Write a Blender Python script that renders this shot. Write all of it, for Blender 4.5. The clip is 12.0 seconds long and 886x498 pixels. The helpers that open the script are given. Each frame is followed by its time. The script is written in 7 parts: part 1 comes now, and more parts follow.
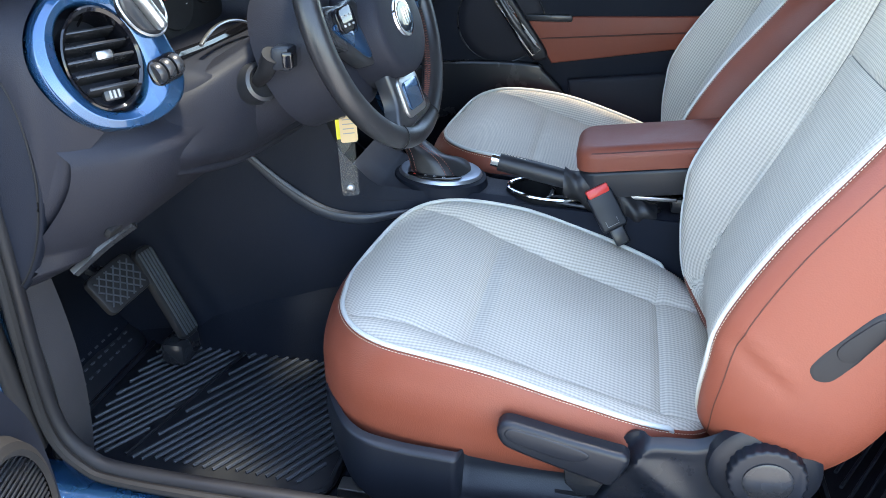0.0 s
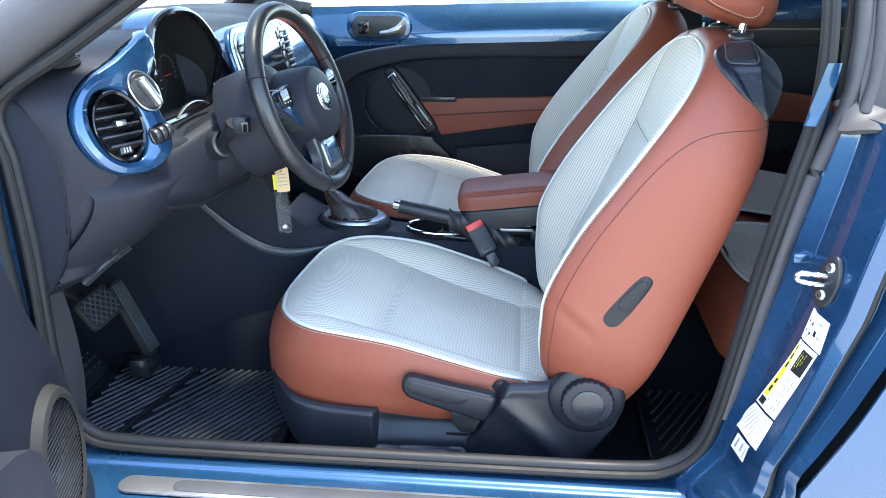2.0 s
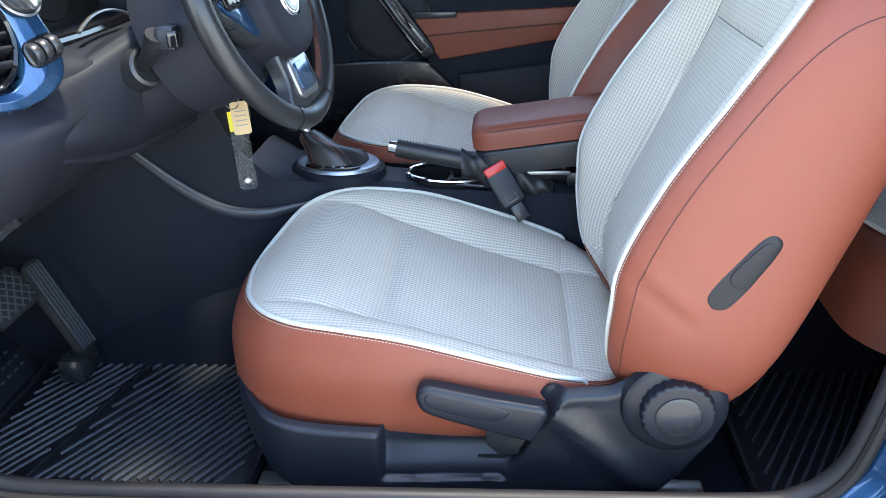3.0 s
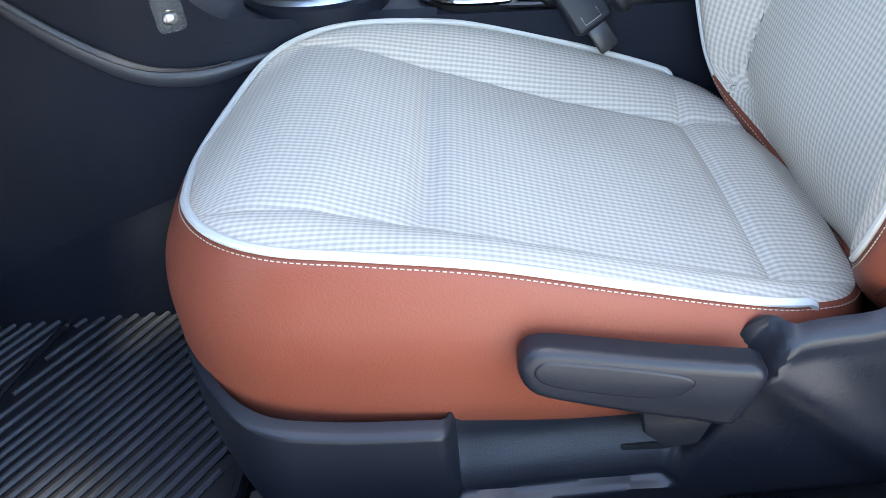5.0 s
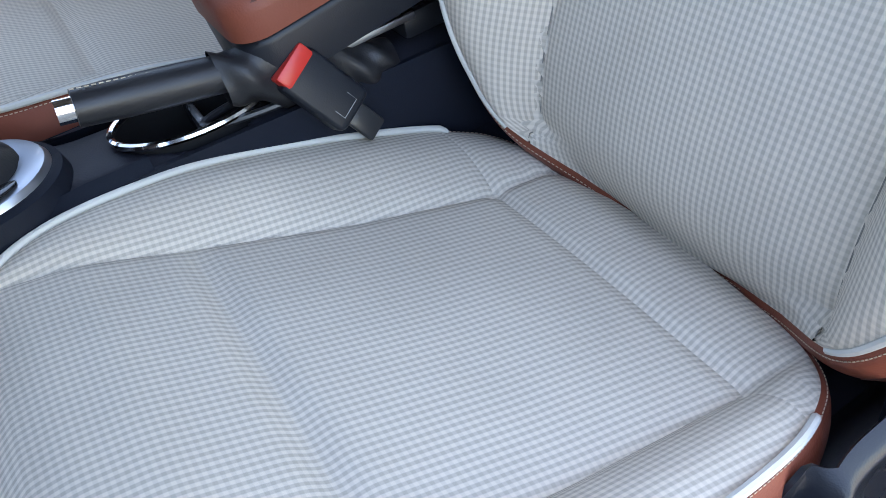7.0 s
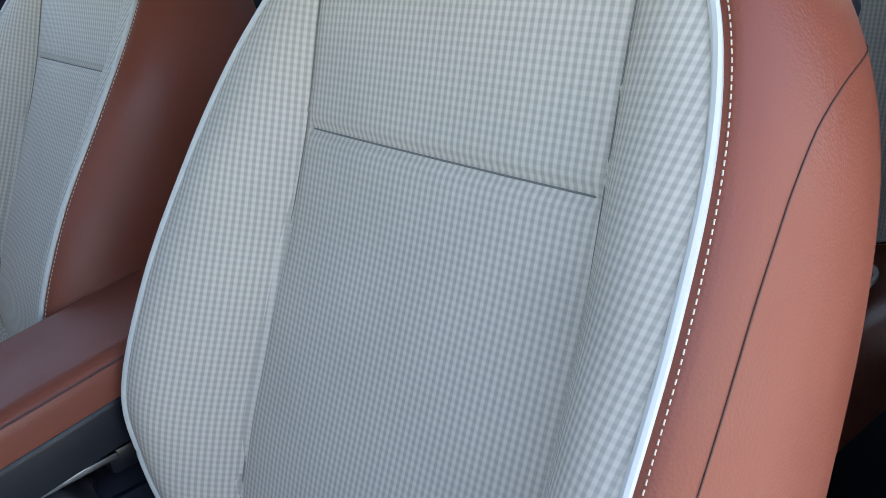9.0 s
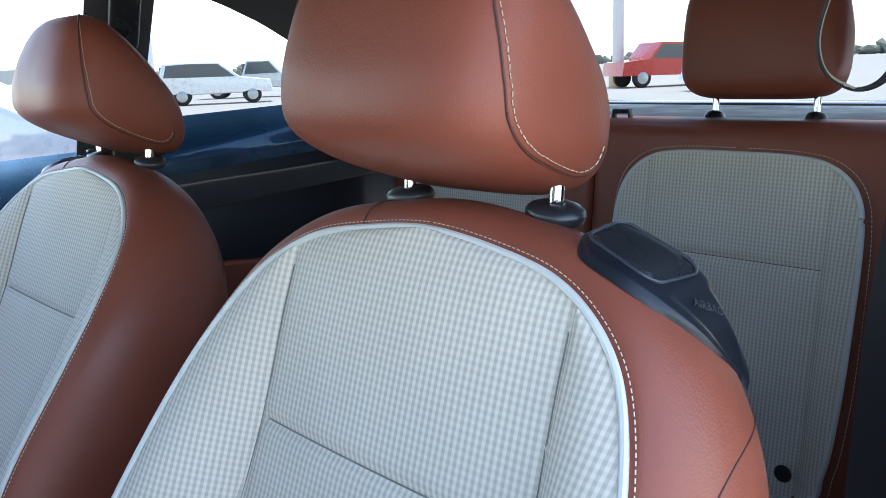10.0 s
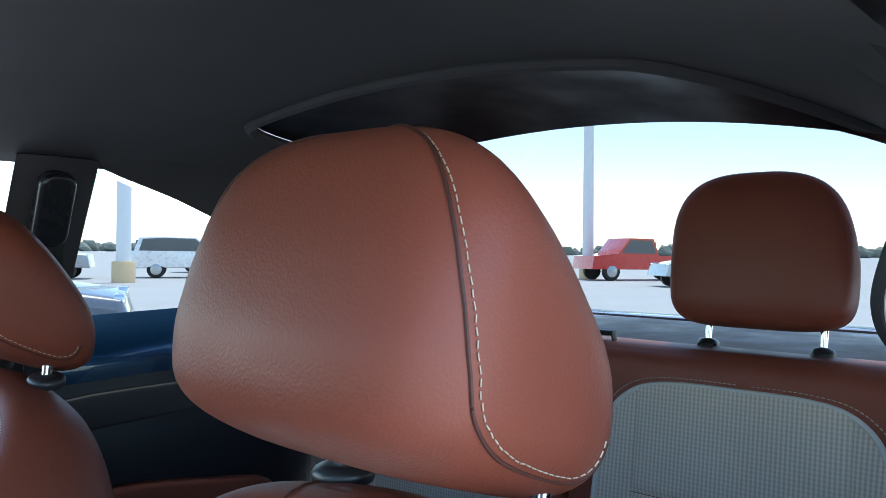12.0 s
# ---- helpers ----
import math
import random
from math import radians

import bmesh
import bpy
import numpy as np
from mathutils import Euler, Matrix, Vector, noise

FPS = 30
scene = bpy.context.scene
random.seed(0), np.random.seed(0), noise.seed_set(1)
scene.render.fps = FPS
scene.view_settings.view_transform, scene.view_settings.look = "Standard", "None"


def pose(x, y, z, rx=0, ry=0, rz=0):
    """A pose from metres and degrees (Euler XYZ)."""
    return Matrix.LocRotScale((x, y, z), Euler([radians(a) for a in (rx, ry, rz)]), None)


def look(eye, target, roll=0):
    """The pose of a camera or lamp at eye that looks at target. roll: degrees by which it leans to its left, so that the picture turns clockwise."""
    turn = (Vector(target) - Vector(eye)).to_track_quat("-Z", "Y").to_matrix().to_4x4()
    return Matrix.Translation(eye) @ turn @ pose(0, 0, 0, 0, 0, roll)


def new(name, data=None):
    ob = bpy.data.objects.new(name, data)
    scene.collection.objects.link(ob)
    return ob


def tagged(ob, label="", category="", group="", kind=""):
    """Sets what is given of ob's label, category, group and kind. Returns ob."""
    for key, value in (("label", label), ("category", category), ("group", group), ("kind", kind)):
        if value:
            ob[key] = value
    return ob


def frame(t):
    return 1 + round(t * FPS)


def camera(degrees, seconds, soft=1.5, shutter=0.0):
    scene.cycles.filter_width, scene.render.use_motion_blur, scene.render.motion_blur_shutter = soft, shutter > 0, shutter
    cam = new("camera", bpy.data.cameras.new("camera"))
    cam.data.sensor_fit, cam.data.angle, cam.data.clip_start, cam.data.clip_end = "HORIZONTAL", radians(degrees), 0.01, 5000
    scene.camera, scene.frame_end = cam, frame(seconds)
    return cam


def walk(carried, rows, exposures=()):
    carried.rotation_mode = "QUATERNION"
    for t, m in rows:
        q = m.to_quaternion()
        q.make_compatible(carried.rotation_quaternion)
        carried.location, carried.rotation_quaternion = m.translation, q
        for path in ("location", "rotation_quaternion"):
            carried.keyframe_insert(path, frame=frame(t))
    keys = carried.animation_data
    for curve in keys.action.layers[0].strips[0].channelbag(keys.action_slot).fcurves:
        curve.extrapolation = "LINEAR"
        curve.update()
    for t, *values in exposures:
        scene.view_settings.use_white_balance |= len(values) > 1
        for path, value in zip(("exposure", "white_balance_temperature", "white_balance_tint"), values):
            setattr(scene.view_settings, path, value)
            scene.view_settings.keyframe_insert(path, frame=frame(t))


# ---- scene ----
cam = camera(58.6, 12.0, soft=0.75)
PATH = [
    (0, (-0.208, -1.446, 1.166), (-0.603, 0.291, 0.257), -1.0),
    (0.5, (-0.143, -1.757, 1.231), (-0.442, 0.044, 0.414), -0.5),
    (1, (-0.129, -1.88, 1.239), (-0.365, -0.045, 0.479), -0.1),
    (1.5, (-0.123, -1.895, 1.237), (-0.33, -0.043, 0.514), -0.1),
    (2, (-0.121, -1.882, 1.238), (-0.308, -0.027, 0.513), -0.2),
    (2.5, (-0.127, -1.776, 1.229), (-0.302, 0.058, 0.45), -0.9),
    (3, (-0.207, -1.482, 1.101), (-0.364, 0.317, 0.242), -2.2),
    (3.5, (-0.29, -1.253, 0.932), (-0.432, 0.512, 0.003), -3.6),
    (3.7, (-0.299, -1.179, 0.912), (-0.45, 0.552, -0.079), -3.8),
    (5.3, (-0.362, -1.025, 0.854), (-0.444, 0.627, -0.27), -9.2),
    (5.5, (-0.415, -1.001, 0.878), (-0.437, 0.637, -0.269), -10.8),
    (6, (-0.49, -0.873, 0.912), (-0.302, 0.704, -0.303), -13.9),
    (6.5, (-0.465, -0.767, 0.95), (-0.062, 0.676, -0.375), -15.0),
    (7, (-0.403, -0.736, 0.951), (0.168, 0.614, -0.409), -14.1),
    (7.2, (-0.387, -0.731, 0.955), (0.271, 0.58, -0.404), -12.8),
    (9, (-0.242, -0.781, 1.073), (0.938, 0.592, 0.224), -6.6),
    (9.5, (-0.242, -0.796, 1.132), (1.064, 0.575, 0.49), -4.3),
    (10, (-0.248, -0.805, 1.201), (1.14, 0.562, 0.749), -2.2),
    (10.5, (-0.236, -0.787, 1.232), (1.204, 0.563, 0.912), -0.5),
    (11, (-0.165, -0.731, 1.24), (1.298, 0.609, 0.989), 0.8),
    (11.5, (-0.119, -0.702, 1.239), (1.357, 0.638, 1.083), 0.9),
    (12, (-0.112, -0.696, 1.241), (1.368, 0.649, 1.244), 0.5),
]
walk(cam, [(t, look(eye, target, roll)) for t, eye, target, roll in PATH],
     exposures=[(0, 3.57, 7300, 9), (1, 3.58, 6900, 7), (2, 3.55, 6900, 7), (3, 3.48, 7300, 9), (3.5, 3.62, 7400, 10), (5.5, 3.68, 7600, 12), (6.5, 3.57, 7500, 13), (7, 3.37, 7800, 13), (9, 2.82, 7550, 11), (9.5, 2.85, 7200, 12), (10.5, 3.45, 6650, 8), (11, 3.6, 6400, 8), (11.5, 3.2, 6250, 7), (12, 2.84, 6200, 6)])
# ---- light ----
SUN_EL, SUN_AZ = 80.0, 10.0
world = bpy.data.worlds.new("sky")
scene.world = world
world.use_nodes = True
wn = world.node_tree.nodes
sky = wn.new("ShaderNodeTexSky")
sky.sky_type = "NISHITA"
sky.sun_disc = False
sky.sun_elevation = radians(SUN_EL)
sky.sun_rotation = radians(90 - SUN_AZ)
sky.air_density, sky.dust_density, sky.ozone_density = 1.0, 0.4, 1.0
wn["Background"].inputs[1].default_value = 0.14
world.node_tree.links.new(sky.outputs[0], wn["Background"].inputs[0])
sun = new("sun", bpy.data.lights.new("sun", "SUN"))
sun.data.energy, sun.data.angle, sun.data.color = 1.7, radians(9), (1.0, 0.95, 0.87)
az, el = radians(SUN_AZ), radians(SUN_EL)
sun.matrix_world = look((40 * math.cos(az) * math.cos(el), 40 * math.sin(az) * math.cos(el), 40 * math.sin(el)), (0, 0, 0))


# ---- materials ----
def node_mat(name):
    m = bpy.data.materials.new(name)
    m.use_nodes = True
    nt = m.node_tree
    return m, nt, nt.nodes["Principled BSDF"]


def add(nt, kind, **values):
    n = nt.nodes.new(kind)
    for key, value in values.items():
        if key in n.inputs:
            n.inputs[key].default_value = value
    return n


def mix_colour(nt, a, b, fac):
    n = nt.nodes.new("ShaderNodeMix")
    n.data_type = "RGBA"
    n.inputs[6].default_value, n.inputs[7].default_value = (*a, 1), (*b, 1)
    if fac is not None:
        nt.links.new(fac, n.inputs[0])
    return n


def surface(name, colour, rough=0.5, metal=0.0, grain=900.0, bump=0.15, vary=0.18, stain=6.0, coat=0.0, cells=False, dist=0.0004, gloss_vary=0.12, spec=0.5):
    """A procedural surface: fine relief, and soft variation of colour and gloss at a larger scale."""
    m, nt, b = node_mat(name)
    tc = nt.nodes.new("ShaderNodeTexCoord")
    big = add(nt, "ShaderNodeTexNoise", Scale=stain, Detail=5.0, Roughness=0.6)
    nt.links.new(tc.outputs["Object"], big.inputs["Vector"])
    lo = tuple(c * (1 - vary) for c in colour)
    hi = tuple(min(1.0, c * (1 + vary)) for c in colour)
    mc = mix_colour(nt, lo, hi, big.outputs["Fac"])
    nt.links.new(mc.outputs[2], b.inputs["Base Color"])
    mr = add(nt, "ShaderNodeMapRange")
    mr.inputs["From Min"].default_value, mr.inputs["From Max"].default_value = 0.3, 0.7
    mr.inputs["To Min"].default_value, mr.inputs["To Max"].default_value = max(0.02, rough - gloss_vary), min(1.0, rough + gloss_vary)
    nt.links.new(big.outputs["Fac"], mr.inputs["Value"])
    nt.links.new(mr.outputs[0], b.inputs["Roughness"])
    b.inputs["Metallic"].default_value = metal
    b.inputs["Specular IOR Level"].default_value = spec
    if coat:
        b.inputs["Coat Weight"].default_value, b.inputs["Coat Roughness"].default_value = coat, 0.04
    if bump:
        if cells:
            fine = add(nt, "ShaderNodeTexVoronoi", Scale=grain, Randomness=1.0)
            fine.feature = "F1"
            out = fine.outputs["Distance"]
        else:
            fine = add(nt, "ShaderNodeTexNoise", Scale=grain, Detail=2.0)
            out = fine.outputs["Fac"]
        nt.links.new(tc.outputs["Object"], fine.inputs["Vector"])
        bp = add(nt, "ShaderNodeBump", Strength=bump, Distance=dist)
        nt.links.new(out, bp.inputs["Height"])
        nt.links.new(bp.outputs[0], b.inputs["Normal"])
    return m


def check_cloth(name, light, dark, pitch=0.0062):
    """Woven cloth with a small two-tone check, laid along the mesh's own cloth map in metres."""
    m, nt, b = node_mat(name)
    uvn = nt.nodes.new("ShaderNodeUVMap")
    sep = nt.nodes.new("ShaderNodeSeparateXYZ")
    nt.links.new(uvn.outputs[0], sep.inputs[0])

    def stripe(axis):
        a = add(nt, "ShaderNodeMath")
        a.operation = "MULTIPLY"
        a.inputs[1].default_value = 2 * math.pi / pitch
        nt.links.new(sep.outputs[axis], a.inputs[0])
        s = add(nt, "ShaderNodeMath")
        s.operation = "SINE"
        nt.links.new(a.outputs[0], s.inputs[0])
        r = add(nt, "ShaderNodeMapRange")
        r.inputs["From Min"].default_value, r.inputs["From Max"].default_value = -0.45, 0.45
        nt.links.new(s.outputs[0], r.inputs["Value"])
        return r.outputs[0]

    sx, sy = stripe(0), stripe(1)
    su = add(nt, "ShaderNodeMath")
    su.operation = "MULTIPLY_ADD"
    su.inputs[1].default_value = 2.6
    nt.links.new(sx, su.inputs[0])
    nt.links.new(sy, su.inputs[2])
    half = add(nt, "ShaderNodeMath")
    half.operation = "MULTIPLY"
    half.inputs[1].default_value = 0.2778
    nt.links.new(su.outputs[0], half.inputs[0])
    mc = mix_colour(nt, light, dark, half.outputs[0])
    # threads and slight soiling
    tc = nt.nodes.new("ShaderNodeTexCoord")
    big = add(nt, "ShaderNodeTexNoise", Scale=9.0, Detail=4.0)
    nt.links.new(tc.outputs["Object"], big.inputs["Vector"])
    mr = add(nt, "ShaderNodeMapRange")
    mr.inputs["To Min"].default_value, mr.inputs["To Max"].default_value = 0.86, 1.08
    nt.links.new(big.outputs["Fac"], mr.inputs["Value"])
    mul = nt.nodes.new("ShaderNodeMix")
    mul.data_type, mul.blend_type = "RGBA", "MULTIPLY"
    mul.inputs[0].default_value = 1.0
    nt.links.new(mc.outputs[2], mul.inputs[6])
    nt.links.new(mr.outputs[0], mul.inputs[7])
    nt.links.new(mul.outputs[2], b.inputs["Base Color"])
    b.inputs["Roughness"].default_value = 0.88
    b.inputs["Specular IOR Level"].default_value = 0.25
    b.inputs["Sheen Weight"].default_value = 0.0
    wv = add(nt, "ShaderNodeTexNoise", Scale=1400.0, Detail=1.0)
    nt.links.new(tc.outputs["Object"], wv.inputs["Vector"])
    bp = add(nt, "ShaderNodeBump", Strength=0.35, Distance=0.0005)
    nt.links.new(wv.outputs["Fac"], bp.inputs["Height"])
    nt.links.new(bp.outputs[0], b.inputs["Normal"])
    return m


def pane_mat(name, tint=(0.93, 0.96, 0.955)):
    """A clear flat pane: light goes straight through, with a Fresnel gloss on top."""
    m, nt, b = node_mat(name)
    clear, gloss, mixn = (nt.nodes.new(k) for k in ("ShaderNodeBsdfTransparent", "ShaderNodeBsdfGlossy", "ShaderNodeMixShader"))
    clear.inputs[0].default_value = (*tint, 1)
    gloss.inputs["Roughness"].default_value = 0.02
    lw = nt.nodes.new("ShaderNodeLayerWeight")
    pw = nt.nodes.new("ShaderNodeMath")
    pw.operation = "POWER"
    pw.inputs[1].default_value = 4.0
    nt.links.new(lw.outputs["Facing"], pw.inputs[0])
    sc_ = nt.nodes.new("ShaderNodeMath")
    sc_.operation = "MULTIPLY_ADD"
    sc_.inputs[1].default_value, sc_.inputs[2].default_value = 0.5, 0.04
    nt.links.new(pw.outputs[0], sc_.inputs[0])
    nt.links.new(sc_.outputs[0], mixn.inputs[0])
    nt.links.new(clear.outputs[0], mixn.inputs[1])
    nt.links.new(gloss.outputs[0], mixn.inputs[2])
    nt.links.new(mixn.outputs[0], nt.nodes["Material Output"].inputs[0])
    return m


LEATHER = surface("tan_leather", (0.205, 0.0535, 0.0305), 0.48, grain=480, bump=0.30, vary=0.12, stain=7, cells=True, dist=0.0006, spec=0.34)
CLOTH = check_cloth("check_cloth", (0.668, 0.595, 0.498), (0.432, 0.386, 0.325))
CLOTHSEAM = surface("cloth_seam", (0.20, 0.19, 0.17), 0.9, bump=0.0, vary=0.1)
PIPING = surface("white_piping", (0.54, 0.53, 0.49), 0.5, bump=0.1, vary=0.06)
THREAD = surface("pale_thread", (0.58, 0.48, 0.37), 0.7, bump=0.0, vary=0.08)
RED_THREAD = surface("rust_thread", (0.30, 0.10, 0.07), 0.7, bump=0.0, vary=0.08)
PLASTIC = surface("charcoal_plastic", (0.0095, 0.0115, 0.0165), 0.36, grain=700, bump=0.20, vary=0.18, cells=True, dist=0.0004, spec=0.36)
SOFT = surface("soft_touch_dash", (0.0120, 0.0130, 0.0195), 0.58, grain=600, bump=0.35, vary=0.14, cells=True, dist=0.0005, spec=0.26)
SMOOTH = surface("smooth_black_plastic", (0.018, 0.019, 0.022), 0.28, bump=0.05, vary=0.12)
PIANO = surface("gloss_black", (0.006, 0.006, 0.008), 0.08, bump=0.0, vary=0.1, gloss_vary=0.03)
HIDE = surface("black_leather", (0.014, 0.014, 0.016), 0.40, grain=420, bump=0.25, vary=0.15, cells=True, dist=0.0005)
RUBBER = surface("black_rubber", (0.013, 0.013, 0.015), 0.52, grain=500, bump=0.12, vary=0.2, stain=9, spec=0.3)
SEAL = surface("grey_rubber_seal", (0.015, 0.0145, 0.015), 0.6, grain=300, bump=0.12, vary=0.25, stain=12, spec=0.22)
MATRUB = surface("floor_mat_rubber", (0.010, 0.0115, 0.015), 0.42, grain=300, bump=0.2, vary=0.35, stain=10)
RIDGE = surface("satin_charcoal", (0.034, 0.038, 0.047), 0.36, grain=700, bump=0.15, vary=0.12, cells=True)
MATTE = surface("matte_console_plastic", (0.0085, 0.011, 0.018), 0.62, grain=700, bump=0.3, vary=0.15, cells=True, dist=0.0004, spec=0.14)
# paler than the mat rubber: light on raised ribs and treads, put into the colour
RIBRUB = surface("lit_rib_rubber", (0.046, 0.052, 0.063), 0.46, grain=260, bump=0.2, vary=0.40, stain=22)
CARPET = surface("carpet", (0.0075, 0.0098, 0.0155), 0.95, grain=1200, bump=0.7, vary=0.3, stain=14, dist=0.0012, spec=0.12)
LINER = surface("headliner_cloth", (0.062, 0.061, 0.061), 0.95, grain=1500, bump=0.4, vary=0.08, stain=5, dist=0.0006)
TRIM = surface("grey_pillar_trim", (0.032, 0.031, 0.035), 0.6, grain=800, bump=0.3, vary=0.1, cells=True)
BLUE = surface("blue_metallic_paint", (0.012, 0.058, 0.138), 0.26, metal=0.6, grain=2500, bump=0.02, vary=0.05, coat=1.0, gloss_vary=0.04)
CHROME = surface("chrome", (0.78, 0.78, 0.78), 0.09, metal=1.0, bump=0.0, vary=0.04, gloss_vary=0.04)
SILVER = surface("silver_paint", (0.33, 0.34, 0.36), 0.34, metal=0.5, bump=0.0, vary=0.05)
SATIN = surface("satin_metal", (0.46, 0.47, 0.48), 0.36, metal=1.0, bump=0.05, vary=0.06)
ALU = surface("brushed_aluminium", (0.30, 0.32, 0.36), 0.35, metal=0.9, grain=200, bump=0.05, vary=0.1)
PAPER = surface("label_paper", (0.80, 0.80, 0.78), 0.55, bump=0.03, vary=0.04)
CREAM = surface("cream_card", (0.70, 0.52, 0.30), 0.7, bump=0.05, vary=0.08)
YELLOW = surface("yellow_print", (0.72, 0.62, 0.02), 0.5, bump=0.0, vary=0.04)
INK = surface("black_ink", (0.012, 0.012, 0.013), 0.75, bump=0.0, vary=0.1, spec=0.2)
GREYINK = surface("grey_ink", (0.30, 0.30, 0.30), 0.6, bump=0.0, vary=0.1)
WHITEINK = surface("white_print", (0.75, 0.75, 0.75), 0.5, bump=0.0, vary=0.05)
RED = surface("red_plastic", (0.62, 0.03, 0.02), 0.35, bump=0.0, vary=0.06)
STEEL = surface("zinc_steel", (0.50, 0.50, 0.50), 0.3, metal=1.0, grain=120, bump=0.1, vary=0.15)
WEB = surface("belt_webbing", (0.018, 0.018, 0.02), 0.7, grain=900, bump=0.5, vary=0.12)
WEBTAN = surface("belt_lining_tan", (0.50, 0.40, 0.28), 0.8, grain=900, bump=0.4, vary=0.1)
MILKY = surface("scuffed_clear_plastic", (0.20, 0.21, 0.22), 0.25, bump=0.0, vary=0.3, stain=40)
MILKY.node_tree.nodes["Principled BSDF"].inputs["Alpha"].default_value = 0.10
PANE = pane_mat("window_glass")
WINDSCREEN = pane_mat("windscreen_glass", (0.50, 0.53, 0.52))
TINTED = pane_mat("tinted_window_glass", (0.25, 0.27, 0.275))
FARGLASS = surface("far_car_glass", (0.10, 0.11, 0.12), 0.15, bump=0.0, vary=0.1)
ASPHALT = surface("asphalt", (0.45, 0.432, 0.41), 0.9, grain=60, bump=0.6, vary=0.18, stain=0.35, dist=0.01)


# ---- mesh tools ----
def spline(pts, n=8, closed=False):
    """A smooth curve through the points, n steps between neighbours."""
    p = [Vector(q) for q in pts]
    k = len(p)
    out = []
    for i in range(k if closed else k - 1):
        if closed:
            a, b, c, d = p[(i - 1) % k], p[i], p[(i + 1) % k], p[(i + 2) % k]
        else:
            a, b, c, d = p[max(i - 1, 0)], p[i], p[i + 1], p[min(i + 2, k - 1)]
        for j in range(n):
            t = j / n
            out.append(0.5 * ((2 * b) + (c - a) * t + (2 * a - 5 * b + 4 * c - d) * t * t + (3 * b - a - 3 * c + d) * t ** 3))
    if not closed:
        out.append(p[-1].copy())
    return out


def lerp_table(table, x):
    """A value from a table of (x, value) rows, eased between them."""
    if x <= table[0][0]:
        return table[0][1]
    for (a, va), (b, vb) in zip(table, table[1:]):
        if x <= b:
            t = (x - a) / (b - a)
            return va + (vb - va) * t
    return table[-1][1]


def sheet(fn, nu, nv, closed=False, thick=0.0):
    """A mesh sheet from fn(a, b) for a, b in 0..1; fn gives a place, or a place and its cloth map."""
    bm = bmesh.new()
    lay = bm.loops.layers.uv.new("UVMap")
    rows, maps = [], {}
    for j in range(nv + 1):
        row = []
        for i in range(nu if closed else nu + 1):
            q = fn(i / nu, j / nv)
            place, uv = q if isinstance(q, tuple) and len(q) == 2 else (q, (i / nu, j / nv))
            v = bm.verts.new(place)
            maps[v] = uv
            row.append(v)
        rows.append(row)
    for j in range(nv):
        m = len(rows[j])
        for i in range(m if closed else m - 1):
            f = bm.faces.new((rows[j][i], rows[j][(i + 1) % m], rows[j + 1][(i + 1) % m], rows[j + 1][i]))
            for lp in f.loops:
                lp[lay].uv = maps[lp.vert]
    if thick:
        bmesh.ops.recalc_face_normals(bm, faces=bm.faces)
        bmesh.ops.solidify(bm, geom=bm.faces[:], thickness=thick)
    return bm


def tube(pts, r, n=8, closed=False, wide=1.0, up=(0, 0, 1), caps=True, radii=None):
    """A round or oval bar along a line of points. wide: its width over its height."""
    bm = bmesh.new()
    p = [Vector(q) for q in pts]
    k = len(p)
    rings = []
    side = None
    for i in range(k):
        a = p[(i - 1) % k] if closed or i else p[i]
        b = p[(i + 1) % k] if closed or i < k - 1 else p[i]
        d = (b - a).normalized()
        ref = Vector(up) if side is None else side.cross(d) * -1
        s = d.cross(Vector(up)) if abs(d.dot(Vector(up))) < 0.97 else (side if side is not None else d.orthogonal())
        s = s.normalized()
        side = s
        t = s.cross(d).normalized()
        rr = radii[i] if radii else r
        rings.append([bm.verts.new(p[i] + s * (math.cos(2 * math.pi * j / n) * rr * wide) + t * (math.sin(2 * math.pi * j / n) * rr)) for j in range(n)])
    for i in range(k if closed else k - 1):
        a, b = rings[i], rings[(i + 1) % k]
        for j in range(n):
            bm.faces.new((a[j], a[(j + 1) % n], b[(j + 1) % n], b[j]))
    if caps and not closed:
        bm.faces.new(rings[0][::-1])
        bm.faces.new(rings[-1])
    bmesh.ops.recalc_face_normals(bm, faces=bm.faces)
    return bm


def box(x, y, z, sx, sy, sz, bevel=0.004, seg=2):
    bm = bmesh.new()
    bmesh.ops.create_cube(bm, size=1, matrix=Matrix.LocRotScale((x, y, z), None, (sx, sy, sz)))
    if bevel:
        bmesh.ops.bevel(bm, geom=bm.edges[:], offset=min(bevel, 0.45 * min(sx, sy, sz)), segments=seg, profile=0.5, affect="EDGES")
    return bm


def prism(poly, m, depth, bevel=0.0, seg=2):
    """A plate: a flat outline in the plane z = 0 of m, raised to z = depth, with rounded rims."""
    bm = bmesh.new()
    lo = [bm.verts.new((q[0], q[1], 0)) for q in poly]
    hi = [bm.verts.new((q[0], q[1], depth)) for q in poly]
    k = len(poly)
    bm.faces.new(lo[::-1])
    top = bm.faces.new(hi)
    for i in range(k):
        bm.faces.new((lo[i], lo[(i + 1) % k], hi[(i + 1) % k], hi[i]))
    bmesh.ops.recalc_face_normals(bm, faces=bm.faces)
    if bevel:
        bmesh.ops.bevel(bm, geom=list(top.edges), offset=bevel, segments=seg, profile=0.5, affect="EDGES")
    bmesh.ops.triangulate(bm, faces=[f for f in bm.faces if len(f.verts) > 6])
    bmesh.ops.transform(bm, matrix=m, verts=bm.verts)
    return bm


